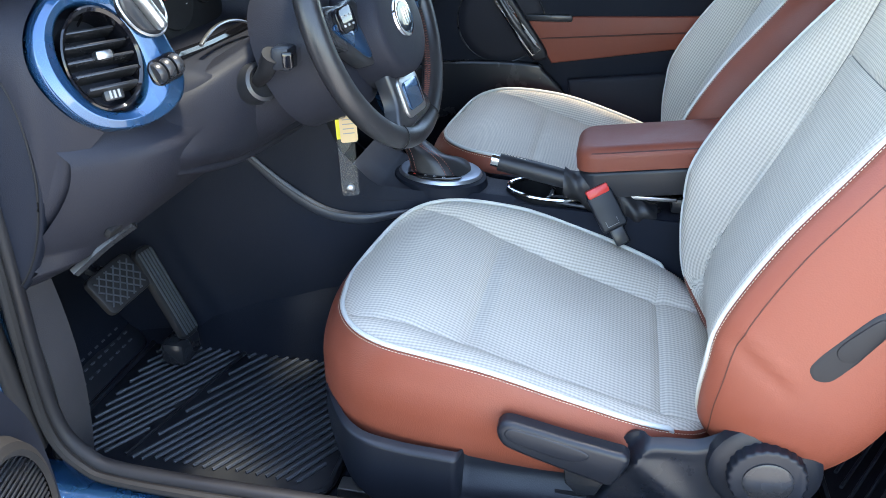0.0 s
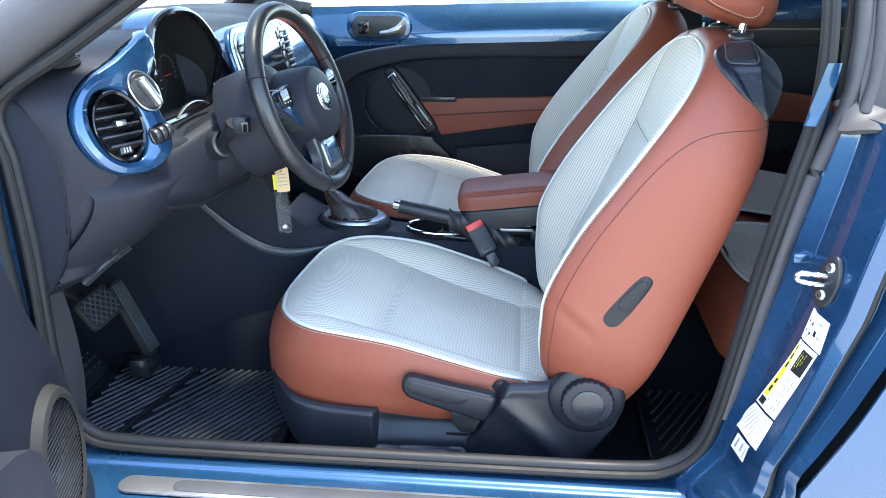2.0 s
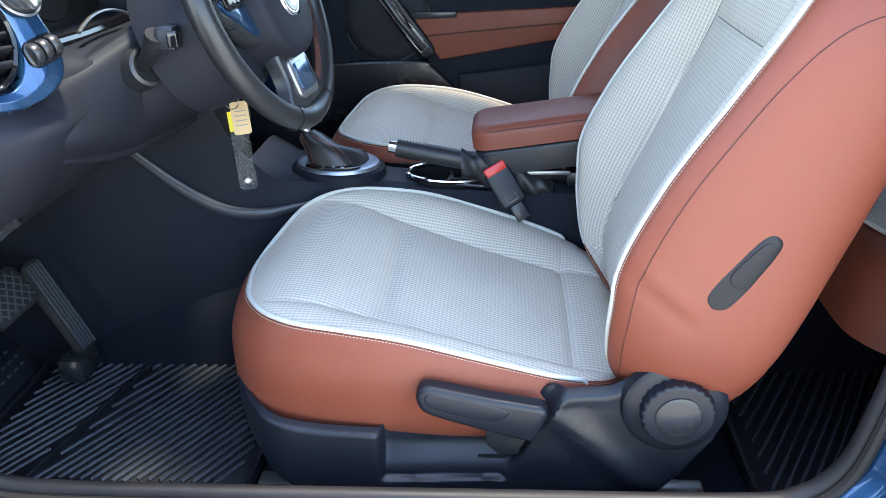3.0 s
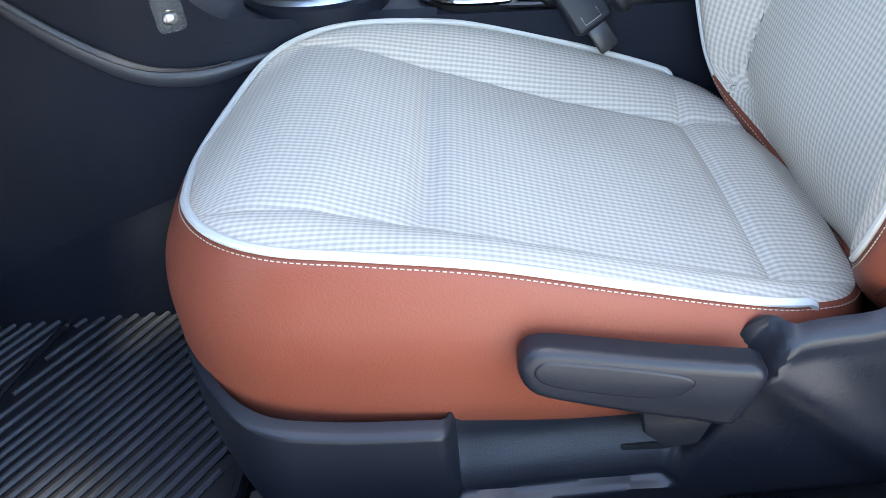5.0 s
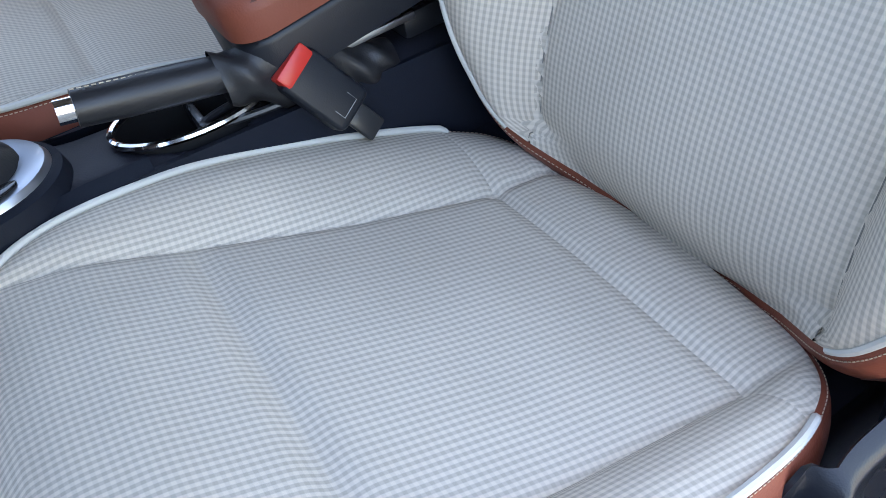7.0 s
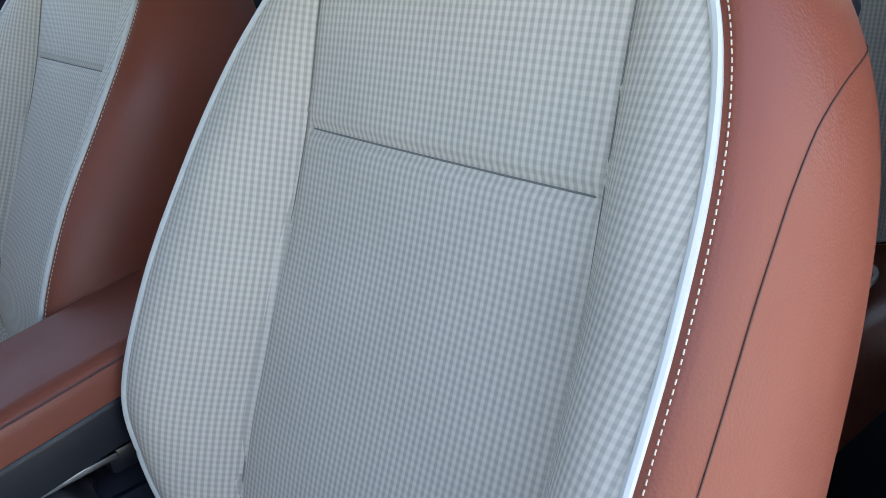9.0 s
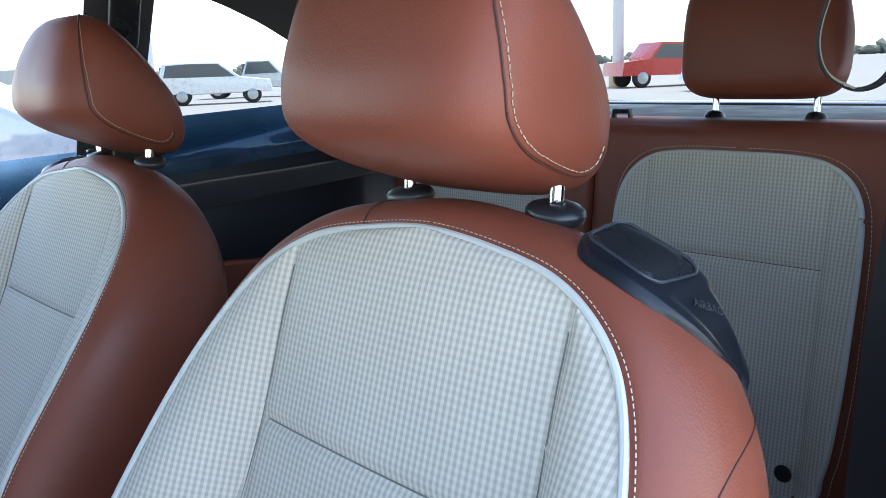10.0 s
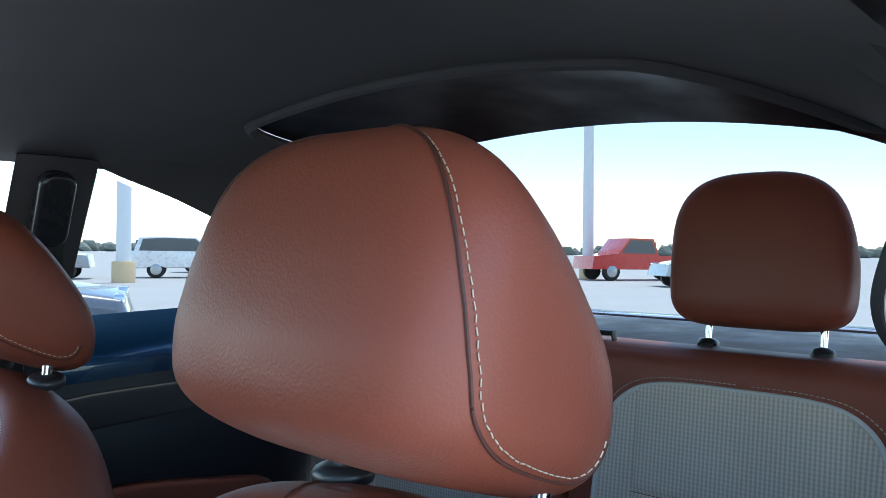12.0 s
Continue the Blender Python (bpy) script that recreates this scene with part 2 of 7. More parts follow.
def lathe(profile, m, n=32, sx=1.0, sy=1.0):
    """A turned body: rows of (radius, height) about the z axis of m, squeezed to an oval by sx, sy."""
    bm = bmesh.new()
    rings = []
    for r, h in profile:
        if r < 1e-6:
            rings.append([bm.verts.new((0, 0, h))])
        else:
            rings.append([bm.verts.new((math.cos(2 * math.pi * j / n) * r * sx, math.sin(2 * math.pi * j / n) * r * sy, h)) for j in range(n)])
    for a, b in zip(rings, rings[1:]):
        for j in range(n):
            if len(a) == 1 and len(b) == 1:
                break
            if len(a) == 1:
                bm.faces.new((a[0], b[j], b[(j + 1) % n]))
            elif len(b) == 1:
                bm.faces.new((a[j], a[(j + 1) % n], b[0]))
            else:
                bm.faces.new((a[j], a[(j + 1) % n], b[(j + 1) % n], b[j]))
    bmesh.ops.recalc_face_normals(bm, faces=bm.faces)
    bmesh.ops.transform(bm, matrix=m, verts=bm.verts)
    return bm


def round_rect(w, h, r, n=6, cx=0.0, cy=0.0):
    out = []
    for sx, sy, a0 in ((1, 1, 0), (-1, 1, 90), (-1, -1, 180), (1, -1, 270)):
        for j in range(n + 1):
            a = radians(a0 + 90 * j / n)
            out.append((cx + sx * (w / 2 - r) + math.cos(a) * r, cy + sy * (h / 2 - r) + math.sin(a) * r))
    return out


def ellipse(rx, ry, n=36, cx=0.0, cy=0.0, power=2.0):
    out = []
    for j in range(n):
        c, s = math.cos(2 * math.pi * j / n), math.sin(2 * math.pi * j / n)
        out.append((cx + math.copysign(abs(c) ** (2 / power), c) * rx, cy + math.copysign(abs(s) ** (2 / power), s) * ry))
    return out


def basis(origin, xdir, zdir):
    """A pose whose x axis runs along xdir and whose z axis points along zdir."""
    z = Vector(zdir).normalized()
    x = Vector(xdir)
    x = (x - z * x.dot(z)).normalized()
    y = z.cross(x)
    return Matrix.Translation(origin) @ Matrix((x, y, z)).transposed().to_4x4()


def join(*parts):
    """Several small meshes of one part in one."""
    out = bmesh.new()
    for bm in parts:
        me = bpy.data.meshes.new("tmp")
        bm.to_mesh(me)
        bm.free()
        out.from_mesh(me)
        bpy.data.meshes.remove(me)
    return out


def part(name, bm, material, parent=None, label="", smooth=True, angle=40):
    """Links a mesh as one object, under a thing or a part where one is given."""
    me = bpy.data.meshes.new(name)
    if smooth:
        for e in bm.edges:
            if len(e.link_faces) == 2 and e.calc_face_angle(0) > radians(angle):
                e.smooth = False
        for f in bm.faces:
            f.smooth = True
    bm.to_mesh(me)
    bm.free()
    me.materials.append(material)
    ob = new(name, me)
    if parent is not None:
        ob.parent = parent
    if label:
        ob["label"] = label
    return ob


def thing(name, label, category, group="", kind=""):
    return tagged(new(name), label, category, group, kind)


def stitches(curve, length=0.0042, gap=0.0022, r=0.0007, lift=0.0):
    """Short threads set in a row along a line of points."""
    out = bmesh.new()
    p = [Vector(q) for q in curve]
    dist, step = 0.0, length + gap
    cum = [0.0]
    for a, b in zip(p, p[1:]):
        cum.append(cum[-1] + (b - a).length)

    def at(s):
        for i in range(len(p) - 1):
            if s <= cum[i + 1]:
                t = (s - cum[i]) / max(cum[i + 1] - cum[i], 1e-9)
                return p[i].lerp(p[i + 1], t)
        return p[-1]

    while dist + length < cum[-1]:
        a, b = at(dist), at(dist + length)
        d = (b - a).normalized()
        s = d.orthogonal().normalized()
        t = d.cross(s)
        ends = []
        for q in (a, b):
            ends.append([out.verts.new(q + (s * math.cos(2.094 * j) + t * math.sin(2.094 * j)) * r) for j in range(3)])
        for j in range(3):
            out.faces.new((ends[0][j], ends[0][(j + 1) % 3], ends[1][(j + 1) % 3], ends[1][j]))
        dist += step
    return out


# ---- front seats ----
BACK_HALF = [(0.0, 0.1985, 0.006), (0.072, 0.1915, 0.004), (0.135, 0.177, 0.008), (0.183, 0.147, 0.015), (0.213, 0.107, 0.025), (0.237, 0.038, 0.045),
             (0.250, -0.05, 0.069), (0.256, -0.159, 0.095), (0.260, -0.268, 0.105), (0.252, -0.335, 0.088), (0.228, -0.391, 0.066), (0.188, -0.440, 0.036), (0.113, -0.473, -0.018), (0.0, -0.488, -0.040)]
CUSH_HALF = [(0.0, 0.510, -0.035), (0.102, 0.496, -0.016), (0.170, 0.477, 0.003), (0.219, 0.445, 0.017), (0.247, 0.399, 0.029), (0.257, 0.332, 0.041),
             (0.260, 0.248, 0.049), (0.257, 0.144, 0.046), (0.246, 0.040, 0.039), (0.229, -0.016, 0.035), (0.205, -0.052, 0.031), (0.158, -0.079, 0.023), (0.084, -0.094, 0.016), (0.0, -0.096, 0.012)]


def seat_frame(origin, v, n):
    """A function from seat co-ordinates (across, along, out) to the world."""
    o, vv, nn = Vector(origin), Vector(v), Vector(n)
    return lambda a, b, c: o + Vector((0, a, 0)) + vv * b + nn * c


def half_at(curve, v):
    """Half width and height of the rim where the cushion's length is v, from a half rim sorted from one end."""
    best = None
    for p, q in zip(curve, curve[1:]):
        lo, hi = min(p[1], q[1]), max(p[1], q[1])
        if lo <= v <= hi and hi > lo:
            t = (v - p[1]) / (q[1] - p[1])
            return p[0] + (q[0] - p[0]) * t, p[2] + (q[2] - p[2]) * t
    end = curve[0] if abs(v - curve[0][1]) < abs(v - curve[-1][1]) else curve[-1]
    return end[0], end[2]


def crossing(curve, width, end):
    """The length at which a half rim is as wide as width, near its top (1) or foot (-1)."""
    hits = []
    for p, q in zip(curve, curve[1:]):
        if (p[0] - width) * (q[0] - width) <= 0 and p[0] != q[0]:
            hits.append(p[1] + (q[1] - p[1]) * (width - p[0]) / (q[0] - p[0]))
    return max(hits) if end > 0 else min(hits)


def half_spline(half, n):
    """A smooth half rim that meets its mirror image without a corner."""
    def mirror(p):
        return (-p[0], p[1], p[2])
    return spline([mirror(half[1])] + half + [mirror(half[-2])], n)[n:-n]


def full_loop(half, n=7):
    h = half_spline(half, n)
    return h + [Vector((-p[0], p[1], p[2])) for p in h[-2:0:-1]]


def loop_normals(loop):
    """The outward direction in the cloth's plane at each point of a closed rim."""
    out, k = [], len(loop)
    c = sum((Vector((p[0], p[1])) for p in loop), Vector((0, 0))) / k
    for i in range(k):
        d = loop[(i + 2) % k] - loop[(i - 2) % k]
        n = Vector((d[1], -d[0])).normalized()
        if n.dot(Vector((loop[i][0], loop[i][1])) - c) < 0:
            n = -n
        out.append(n)
    return out


def smooth_rings(rings, n):
    """Rows of (outward, height), drawn smoothly."""
    return [(p[0], p[1]) for p in spline([(a, b, 0) for a, b in rings], n)]


def groove(d, width=0.006, depth=0.004):
    return -depth * math.exp(-(d / width) ** 2)


def shell_point(loop, normals, i, t, side_rings, top_rings):
    """A point of the leather shell: i along the rim (may be a fraction), t from 0 at the rim to 1 at the middle of the back."""
    k = len(loop)
    i0 = int(math.floor(i)) % k
    f = i - math.floor(i)
    p = loop[i0].lerp(loop[(i0 + 1) % k], f)
    n = normals[i0].lerp(normals[(i0 + 1) % k], f)
    top = max(0.0, n[1]) ** 1.5
    x = t * (len(side_rings) - 1)
    j = min(int(x), len(side_rings) - 2)
    g = x - j

    def mixed(r):
        return r[j][0] + (r[j + 1][0] - r[j][0]) * g, r[j][1] + (r[j + 1][1] - r[j][1]) * g

    (a1, h1), (a2, h2) = mixed(side_rings), mixed(top_rings)
    # heights in the tables run from 0 at the rim to 1 at the back plane
    out, fall = a1 + (a2 - a1) * top, h1 + (h2 - h1) * top
    back = -0.132 + 0.045 * max(0.0, (p[1] - 0.06) / 0.14) ** 1.5
    return p[0] + n[0] * out, p[1] + n[1] * out, p[2] + (back - p[2]) * fall


def cloth_panel(name, at, rows, cols, field, edge, parent, thick=0.0):
    """A cloth panel: for each row v, u runs between the two edges."""
    lo, hi = rows

    rows_done = {}

    def fn(a, b):
        v = lo + (hi - lo) * b
        u0, u1 = edge(v)
        if b not in rows_done:
            pts = [at(u0 + (u1 - u0) * j / 24, v, field(u0 + (u1 - u0) * j / 24, v)) for j in range(25)]
            run = [0.0]
            for p, q in zip(pts, pts[1:]):
                run.append(run[-1] + (q - p).length)
            rows_done[b] = run
        run = rows_done[b]
        k = min(int(a * 24), 23)
        along = run[k] + (run[k + 1] - run[k]) * (a * 24 - k)
        mid = run[12] if u0 * u1 < 0 else -abs(u0)
        u = u0 + (u1 - u0) * a
        across = along - mid if u0 * u1 < 0 else math.copysign(along - mid, u1)
        return at(u, v, field(u, v)), (across, v)

    return part(name, sheet(fn, cols, 56, thick=thick), CLOTH, parent, angle=80)


HEAD_PROFILE = [(0.055, 0.436), (0.080, 0.412), (0.089, 0.365), (0.090, 0.32), (0.086, 0.282), (0.071, 0.249), (0.03, 0.236), (-0.03, 0.236), (-0.078, 0.241), (-0.102, 0.262), (-0.100, 0.30), (-0.074, 0.35), (-0.024, 0.397), (0.018, 0.425)]
HEAD_SEAM = [(0.0, 0.0), (0.1, 0.022), (0.25, 0.040), (0.6, 0.067), (1.0, 0.089), (1.6, 0.106), (2.2, 0.113), (3.0, 0.118), (4.0, 0.121), (5.0, 0.1212), (5.8, 0.1180), (6.5, 0.1140), (7.2, 0.1115), (7.8, 0.1125), (8.3, 0.117), (8.7, 0.121), (9.0, 0.124)]


def head_restraint(parent, at, base, half=0.148, tall=0.200, front=0.090, rear=-0.102, material=None, detail=True):
    """A padded leather head restraint: at() maps (across, along, out)."""
    material = material or LEATHER
    n = 72
    prof = spline([(p[0], p[1], 0) for p in HEAD_PROFILE], 12, closed=True)
    k = len(prof)

    def section(u, x):
        """The outline at u across, x steps along the profile's corners."""
        x = (x * 12) % k
        i = int(x)
        p = prof[i % k].lerp(prof[(i + 1) % k], x - i)
        e = min(1.0, abs(u) / half)
        k2 = 2.9 if p[1] > 0.322 else (3.8 if detail else 5.0)
        sv, sw = (1 - e ** k2) ** (1 / k2), (1 - e ** 4.0) ** (1 / 4.0)
        w = -0.01 + (p[0] + 0.01) * sw
        v = 0.322 + (p[1] - 0.322) * sv
        return at(u, base + (v - 0.236) / 0.200 * tall, rear + (w + 0.102) / 0.192 * (front - rear))

    def smooth_seam(x):
        return sum(lerp_table(HEAD_SEAM, min(HEAD_SEAM[-1][0], max(HEAD_SEAM[0][0], x + 0.09 * d))) for d in range(-6, 7)) / 13

    m = 44
    us = [half * math.sin(math.pi * (j / m - 0.5)) for j in range(1, m)]
    bm = bmesh.new()
    rows = [[bm.verts.new(section(u, len(HEAD_PROFILE) * i / n)) for i in range(n)] for u in us]
    for a, b in zip(rows, rows[1:]):
        for i in range(n):
            bm.faces.new((a[i], a[(i + 1) % n], b[(i + 1) % n], b[i]))
    for row, u in ((rows[0], -half), (rows[-1], half)):
        c = bm.verts.new(section(u, 0))
        for i in range(n):
            bm.faces.new((row[i], row[(i + 1) % n], c))
    bmesh.ops.recalc_face_normals(bm, faces=bm.faces)
    pad = part("pad", bm, material, parent, angle=80)
    for sgn in (1, -1):
        line, thread = [], []
        mid = section(0, 3.5).lerp(section(0, 10.5), 0.5)
        for j in range(133):
            x = 9.0 * j / 132
            u = smooth_seam(x) * half / 0.128
            p = section(sgn * u, x)
            du = 0.0050
            while du > 0.0002 and (section(min(u + du, half), x) - section(u, x)).length > 0.0055:
                du *= 0.85
            q = section(sgn * min(u + du, half), x + 0.10 * max(0.0, 1 - x / 1.2))
            line.append(p + (p - mid).normalized() * 0.0002)
            thread.append(q + (q - mid).normalized() * 0.0006)
        if detail:
            part("seam", tube(line, 0.0012, 6), SEAMLEATHER, pad)
            part("stitching", stitches(thread, 0.0040, 0.0019, 0.00058), THREAD, pad)
    return pad


SEAMLEATHER = surface("dark_leather_seam", (0.07, 0.02, 0.012), 0.6, bump=0.0)


def smooth_table(table, x, width=0.05):
    """A table's value, rounded where its lines meet."""
    return sum(lerp_table(table, min(table[-1][0], max(table[0][0], x + width * k / 4))) for k in range(-4, 5)) / 9


TRIM_TOP = [(-0.602, 0.440), (-0.572, 0.431), (-0.544, 0.424), (-0.510, 0.418), (-0.459, 0.411), (-0.401, 0.408), (-0.343, 0.404), (-0.285, 0.400), (-0.240, 0.398), (-0.200, 0.398), (-0.176, 0.425), (-0.162, 0.458), (-0.145, 0.475), (-0.095, 0.477), (-0.066, 0.480), (-0.040, 0.495), (-0.010, 0.513), (0.020, 0.517), (0.046, 0.507), (0.068, 0.486), (0.080, 0.458)]
TRIM_LOW = [(-0.602, 0.392), (-0.585, 0.375), (-0.560, 0.352), (-0.540, 0.328), (-0.505, 0.308), (-0.45, 0.300), (-0.2, 0.298), (0.0, 0.305), (0.032, 0.338), (0.070, 0.398), (0.080, 0.436)]


def ramp(lo, hi, x):
    t = min(1.0, max(0.0, (x - lo) / (hi - lo)))
    return t * t * (3 - 2 * t)


def trim_depth(x, z, b):
    """How far the moulded side trim stands out: a tray pressed into it, a crest behind the tray and rounded edges."""
    rear = -0.204 + 0.55 * max(0.0, z - 0.337)
    tray = ramp(-0.384, -0.375, x) * (1 - ramp(rear - 0.010, rear + 0.002, x)) * ramp(0.327, 0.333, z)
    deep = 0.011 + 0.018 * ramp(0.334, 0.380, z)
    crest_x = -0.150 + 1.05 * max(0.0, 0.452 - z)
    crest = 0.010 * math.exp(-((x - crest_x) / 0.030) ** 2) * ramp(0.30, 0.34, z)
    round_off = 0.014 * max(0.0, 1 - (1 - b) / 0.07) ** 2 * (1 - tray) + 0.010 * max(0.0, 1 - b / 0.10) ** 2
    belly = 0.015 * min(1.0, max(0.0, (0.45 - z) / 0.15)) ** 0.8 * (1 - 0.6 * ramp(-0.40, -0.20, x))
    return 0.018 + crest + belly - deep * tray - round_off


def front_seat(cy, side, dx, label, driver):
    """side: -1 where the car's outside lies towards -y."""
    root = thing("front_seat", label, "seat", "front seats")
    root.location = (0, 0, 0)
    a = radians(20.5 if driver else 23.5)
    back = seat_frame((0.126 if driver else 0.129, cy - side * 0.0025, 0.885 if driver else 0.890), (math.sin(a), 0, math.cos(a)), (-math.cos(a), 0, math.sin(a)))
    c = radians(14.6)
    cush_y = cy + (0.027 if driver else 0.0)
    cush = seat_frame((-0.113 + dx, cush_y, 0.4294 if driver else 0.457), (-math.cos(c), 0, math.sin(c)), (math.sin(c), 0, math.cos(c)))

    # backrest cloth
    bh = half_spline(BACK_HALF, 10)

    def seam_at(v):
        """Half the width between the backrest's upright seams: they spread towards the foot."""
        return smooth_table([(-0.49, 0.171), (-0.30, 0.168), (-0.15, 0.166), (0.0, 0.156), (0.21, 0.155)], v)


    def wc(v):
        return smooth_table([(-0.488, -0.040), (-0.46, -0.012), (-0.42, 0.016), (-0.36, 0.026), (-0.28, 0.026), (-0.18, 0.018), (-0.08, 0.011), (0.0, 0.010), (0.10, 0.014), (0.16, 0.013), (0.203, 0.006)], v, 0.02)

    def bfield(u, v):
        h, w = half_at(bh, v)
        m = wc(v)
        au = abs(u)
        s = min(seam_at(v), h)
        val = m + groove(v, 0.007, 0.005) * (1 if au < s else 0)
        if au <= s or h <= s + 1e-4:
            val += 0.006 * (1 - (au / max(s, 1e-3)) ** 2) + (groove(s - au, 0.004, 0.002) if h > s + 0.004 else 0)
            if h <= s + 0.02:
                val = val + (w - val) * min(1.0, (au / max(h, 1e-3))) ** 6
            return val
        e = min(1.0, (au - s) / (h - s))
        return m + (w - m) * (1 - (1 - e) ** 2.2) + 0.005 * math.sin(math.pi * min(1, e)) + groove(au - s, 0.004, 0.002)

    def underlay(at, rim, field, lo, hi):
        """The padding's own cover, just under the sewn panels."""
        def fn(x, y):
            v = lo + (hi - lo) * y
            u = (2 * x - 1) * half_at(rim, v)[0] * 0.995
            return at(u, v, field(u, v) - 0.0022), (u, v)
        return sheet(fn, 60, 60)

    backrest = part("backrest", underlay(back, bh, bfield, -0.485, 0.1970), CLOTH, root, angle=80)
    top_v = 0.1980
    cloth_panel("upper_panel", back, (0.0, top_v), 36, bfield, lambda v: (-min(seam_at(v), half_at(bh, v)[0]), min(seam_at(v), half_at(bh, v)[0])), backrest)
    cloth_panel("lower_panel", back, (-0.487, 0.0), 36, bfield, lambda v: (-min(seam_at(v), half_at(bh, v)[0]), min(seam_at(v), half_at(bh, v)[0])), backrest)
    vs = crossing(bh, 0.155, 1)
    vb = crossing(bh, 0.171, -1)
    for sg in (1, -1):
        cloth_panel("bolster", back, (vb, vs), 18, bfield, lambda v: (sg * seam_at(v), sg * max(half_at(bh, v)[0], seam_at(v) + 1e-4)), backrest)
    for sg in (1, -1):
        part("cloth_seam", tube([back(sg * seam_at(v), v, bfield(sg * seam_at(v), v) + 0.0012) for v in [vb + 0.004 + (vs - vb - 0.026) * j / 120 for j in range(121)]], 0.0006, 5), CLOTHSEAM, backrest)
    part("cloth_seam", tube([back(u, 0.0005, bfield(u, 0.0) + 0.0006) for u in [0.156 * (j / 20 - 1) for j in range(41)]], 0.0008, 5), CLOTHSEAM, backrest)
    loop = full_loop(BACK_HALF, 9)
    nrm = loop_normals(loop)
    low = [i for i in range(len(loop)) if loop[i][1] > -0.440]
    gap = next(i for i in range(1, len(low)) if low[i] - low[i - 1] > 1)
    part("piping", tube([back(loop[i][0], loop[i][1], loop[i][2] + 0.001) for i in low[gap:] + low[:gap]], 0.0032, 8), PIPING, backrest)
    side_r = smooth_rings([(0.0, 0.0), (0.012, 0.02), (0.026, 0.13), (0.038, 0.35), (0.040, 0.62), (0.032, 0.85), (0.012, 0.975), (-0.03, 1.0), (-0.09, 1.02)], 4)
    top_r = smooth_rings([(0.0, 0.0), (0.010, 0.02), (0.021, 0.10), (0.030, 0.28), (0.033, 0.50), (0.029, 0.72), (0.016, 0.92), (-0.02, 1.02), (-0.09, 1.25)], 4)
    k = len(loop)
    m = len(side_r) - 1

    def sh(i, t, lift=0.0):
        p = shell_point(loop, nrm, i, t, side_r, top_r)
        if lift:
            q1 = shell_point(loop, nrm, i + 0.5, t, side_r, top_r)
            q2 = shell_point(loop, nrm, i, min(1.0, t + 0.02), side_r, top_r)
            d1, d2 = Vector(q1) - Vector(p), Vector(q2) - Vector(p)
            nn = d1.cross(d2).normalized()
            if nn.dot(Vector((p[0], p[1] + 0.12, p[2] + 0.02))) < 0:
                nn = -nn
            p = Vector(p) + nn * lift
        return back(*p)

    def creased(p):
        """Soft pulls in the leather in front of the release handle."""
        x, z = p.x - dx, p.z
        run = ramp(-0.075, -0.03, x) * (1 - ramp(0.0, 0.03, x))
        up = 0.0030 * math.exp(-((z - (0.662 - 0.78 * (x + 0.036))) / 0.010) ** 2)
        dn = 0.0034 * math.exp(-((z - (0.640 - 0.72 * (x + 0.036))) / 0.011) ** 2)
        return p + Vector((0, side * run * (up - dn), 0))

    bm = sheet(lambda x, y: creased(sh(x * k, y)), k, m * 3, closed=True)
    bm.verts.ensure_lookup_table()
    last = [bm.verts[i] for i in range(len(bm.verts) - k, len(bm.verts))]
    bm.faces.new(last)
    bmesh.ops.recalc_face_normals(bm, faces=bm.faces)
    part("leather_shell", bm, LEATHER, backrest, angle=70)
    part("stitching", stitches([sh(x * k / 400.0, 0.078, 0.0006) for x in range(401)], 0.0029, 0.0020, 0.00055), THREAD, backrest)

    def where(v, sg):
        """The rim's index at length v on the side sg."""
        js = range(0, k // 2 + 1) if sg > 0 else range(k // 2, k)
        return min(js, key=lambda i: abs(loop[i][1] - v) + (1 if loop[i][0] * sg < 0.02 else 0))

    i1, i2 = where(0.110, side), where(-0.435, side)
    line = []
    for j in range(81):
        f = j / 80
        line.append(creased(sh(i1 + (i2 - i1) * f, smooth_table([(0, 0.80), (0.04, 0.55), (0.09, 0.38), (0.16, 0.29), (0.28, 0.238), (0.45, 0.222), (0.62, 0.220), (0.80, 0.222), (1.0, 0.240)], f), 0.0002)))
    part("seam", tube(line, 0.0007, 6), SEAMLEATHER, backrest)
    # crown seam across the top
    part("seam", tube([sh(where(0.190, 1) + 0.02, 0.06 + 0.8 * f / 12, 0.0002) for f in range(13)], 0.0012, 6), SEAMLEATHER, backrest)

    # head restraint and its posts
    for sg in (1, -1):
        u = sg * 0.083
        g0 = back(u, 0.2300, -0.046)
        g1 = g0 + Vector((0.10, 0, 1.0))
        post = part("post", tube([g0 + (g1 - g0) * (-0.03 + 0.085 * j) for j in range(2)], 0.0062, 14), CHROME, root, "chrome head restraint post")
        guide = lathe([(0.0, 0.006), (0.010, 0.006), (0.017, 0.0055), (0.0225, 0.0035), (0.0255, 0.0005), (0.026, -0.003), (0.024, -0.008)], basis(g0 + Vector((0, 0, 0.003)), (0, 1, 0), (-0.10, sg * 0.10, 1.0)), 28, 1.0, 0.78)
        part("guide", guide, SMOOTH, post, "black plastic post guide")
        if sg == side:
            part("release_button", box(0, 0, 0, 0.010, 0.010, 0.006, 0.002), SMOOTH, post).matrix_local = basis(g0 + Vector((-0.011, sg * 0.010, 0.009)), (0, 1, 0), (-0.10, sg * 0.10, 1.0))
    head_restraint(root, lambda u, v, w: back(u - side * (0.012 if driver else 0.002), v, w), 0.240, half=0.128 if driver else 0.119, tall=0.187 if driver else 0.160, front=0.111, rear=-0.088)

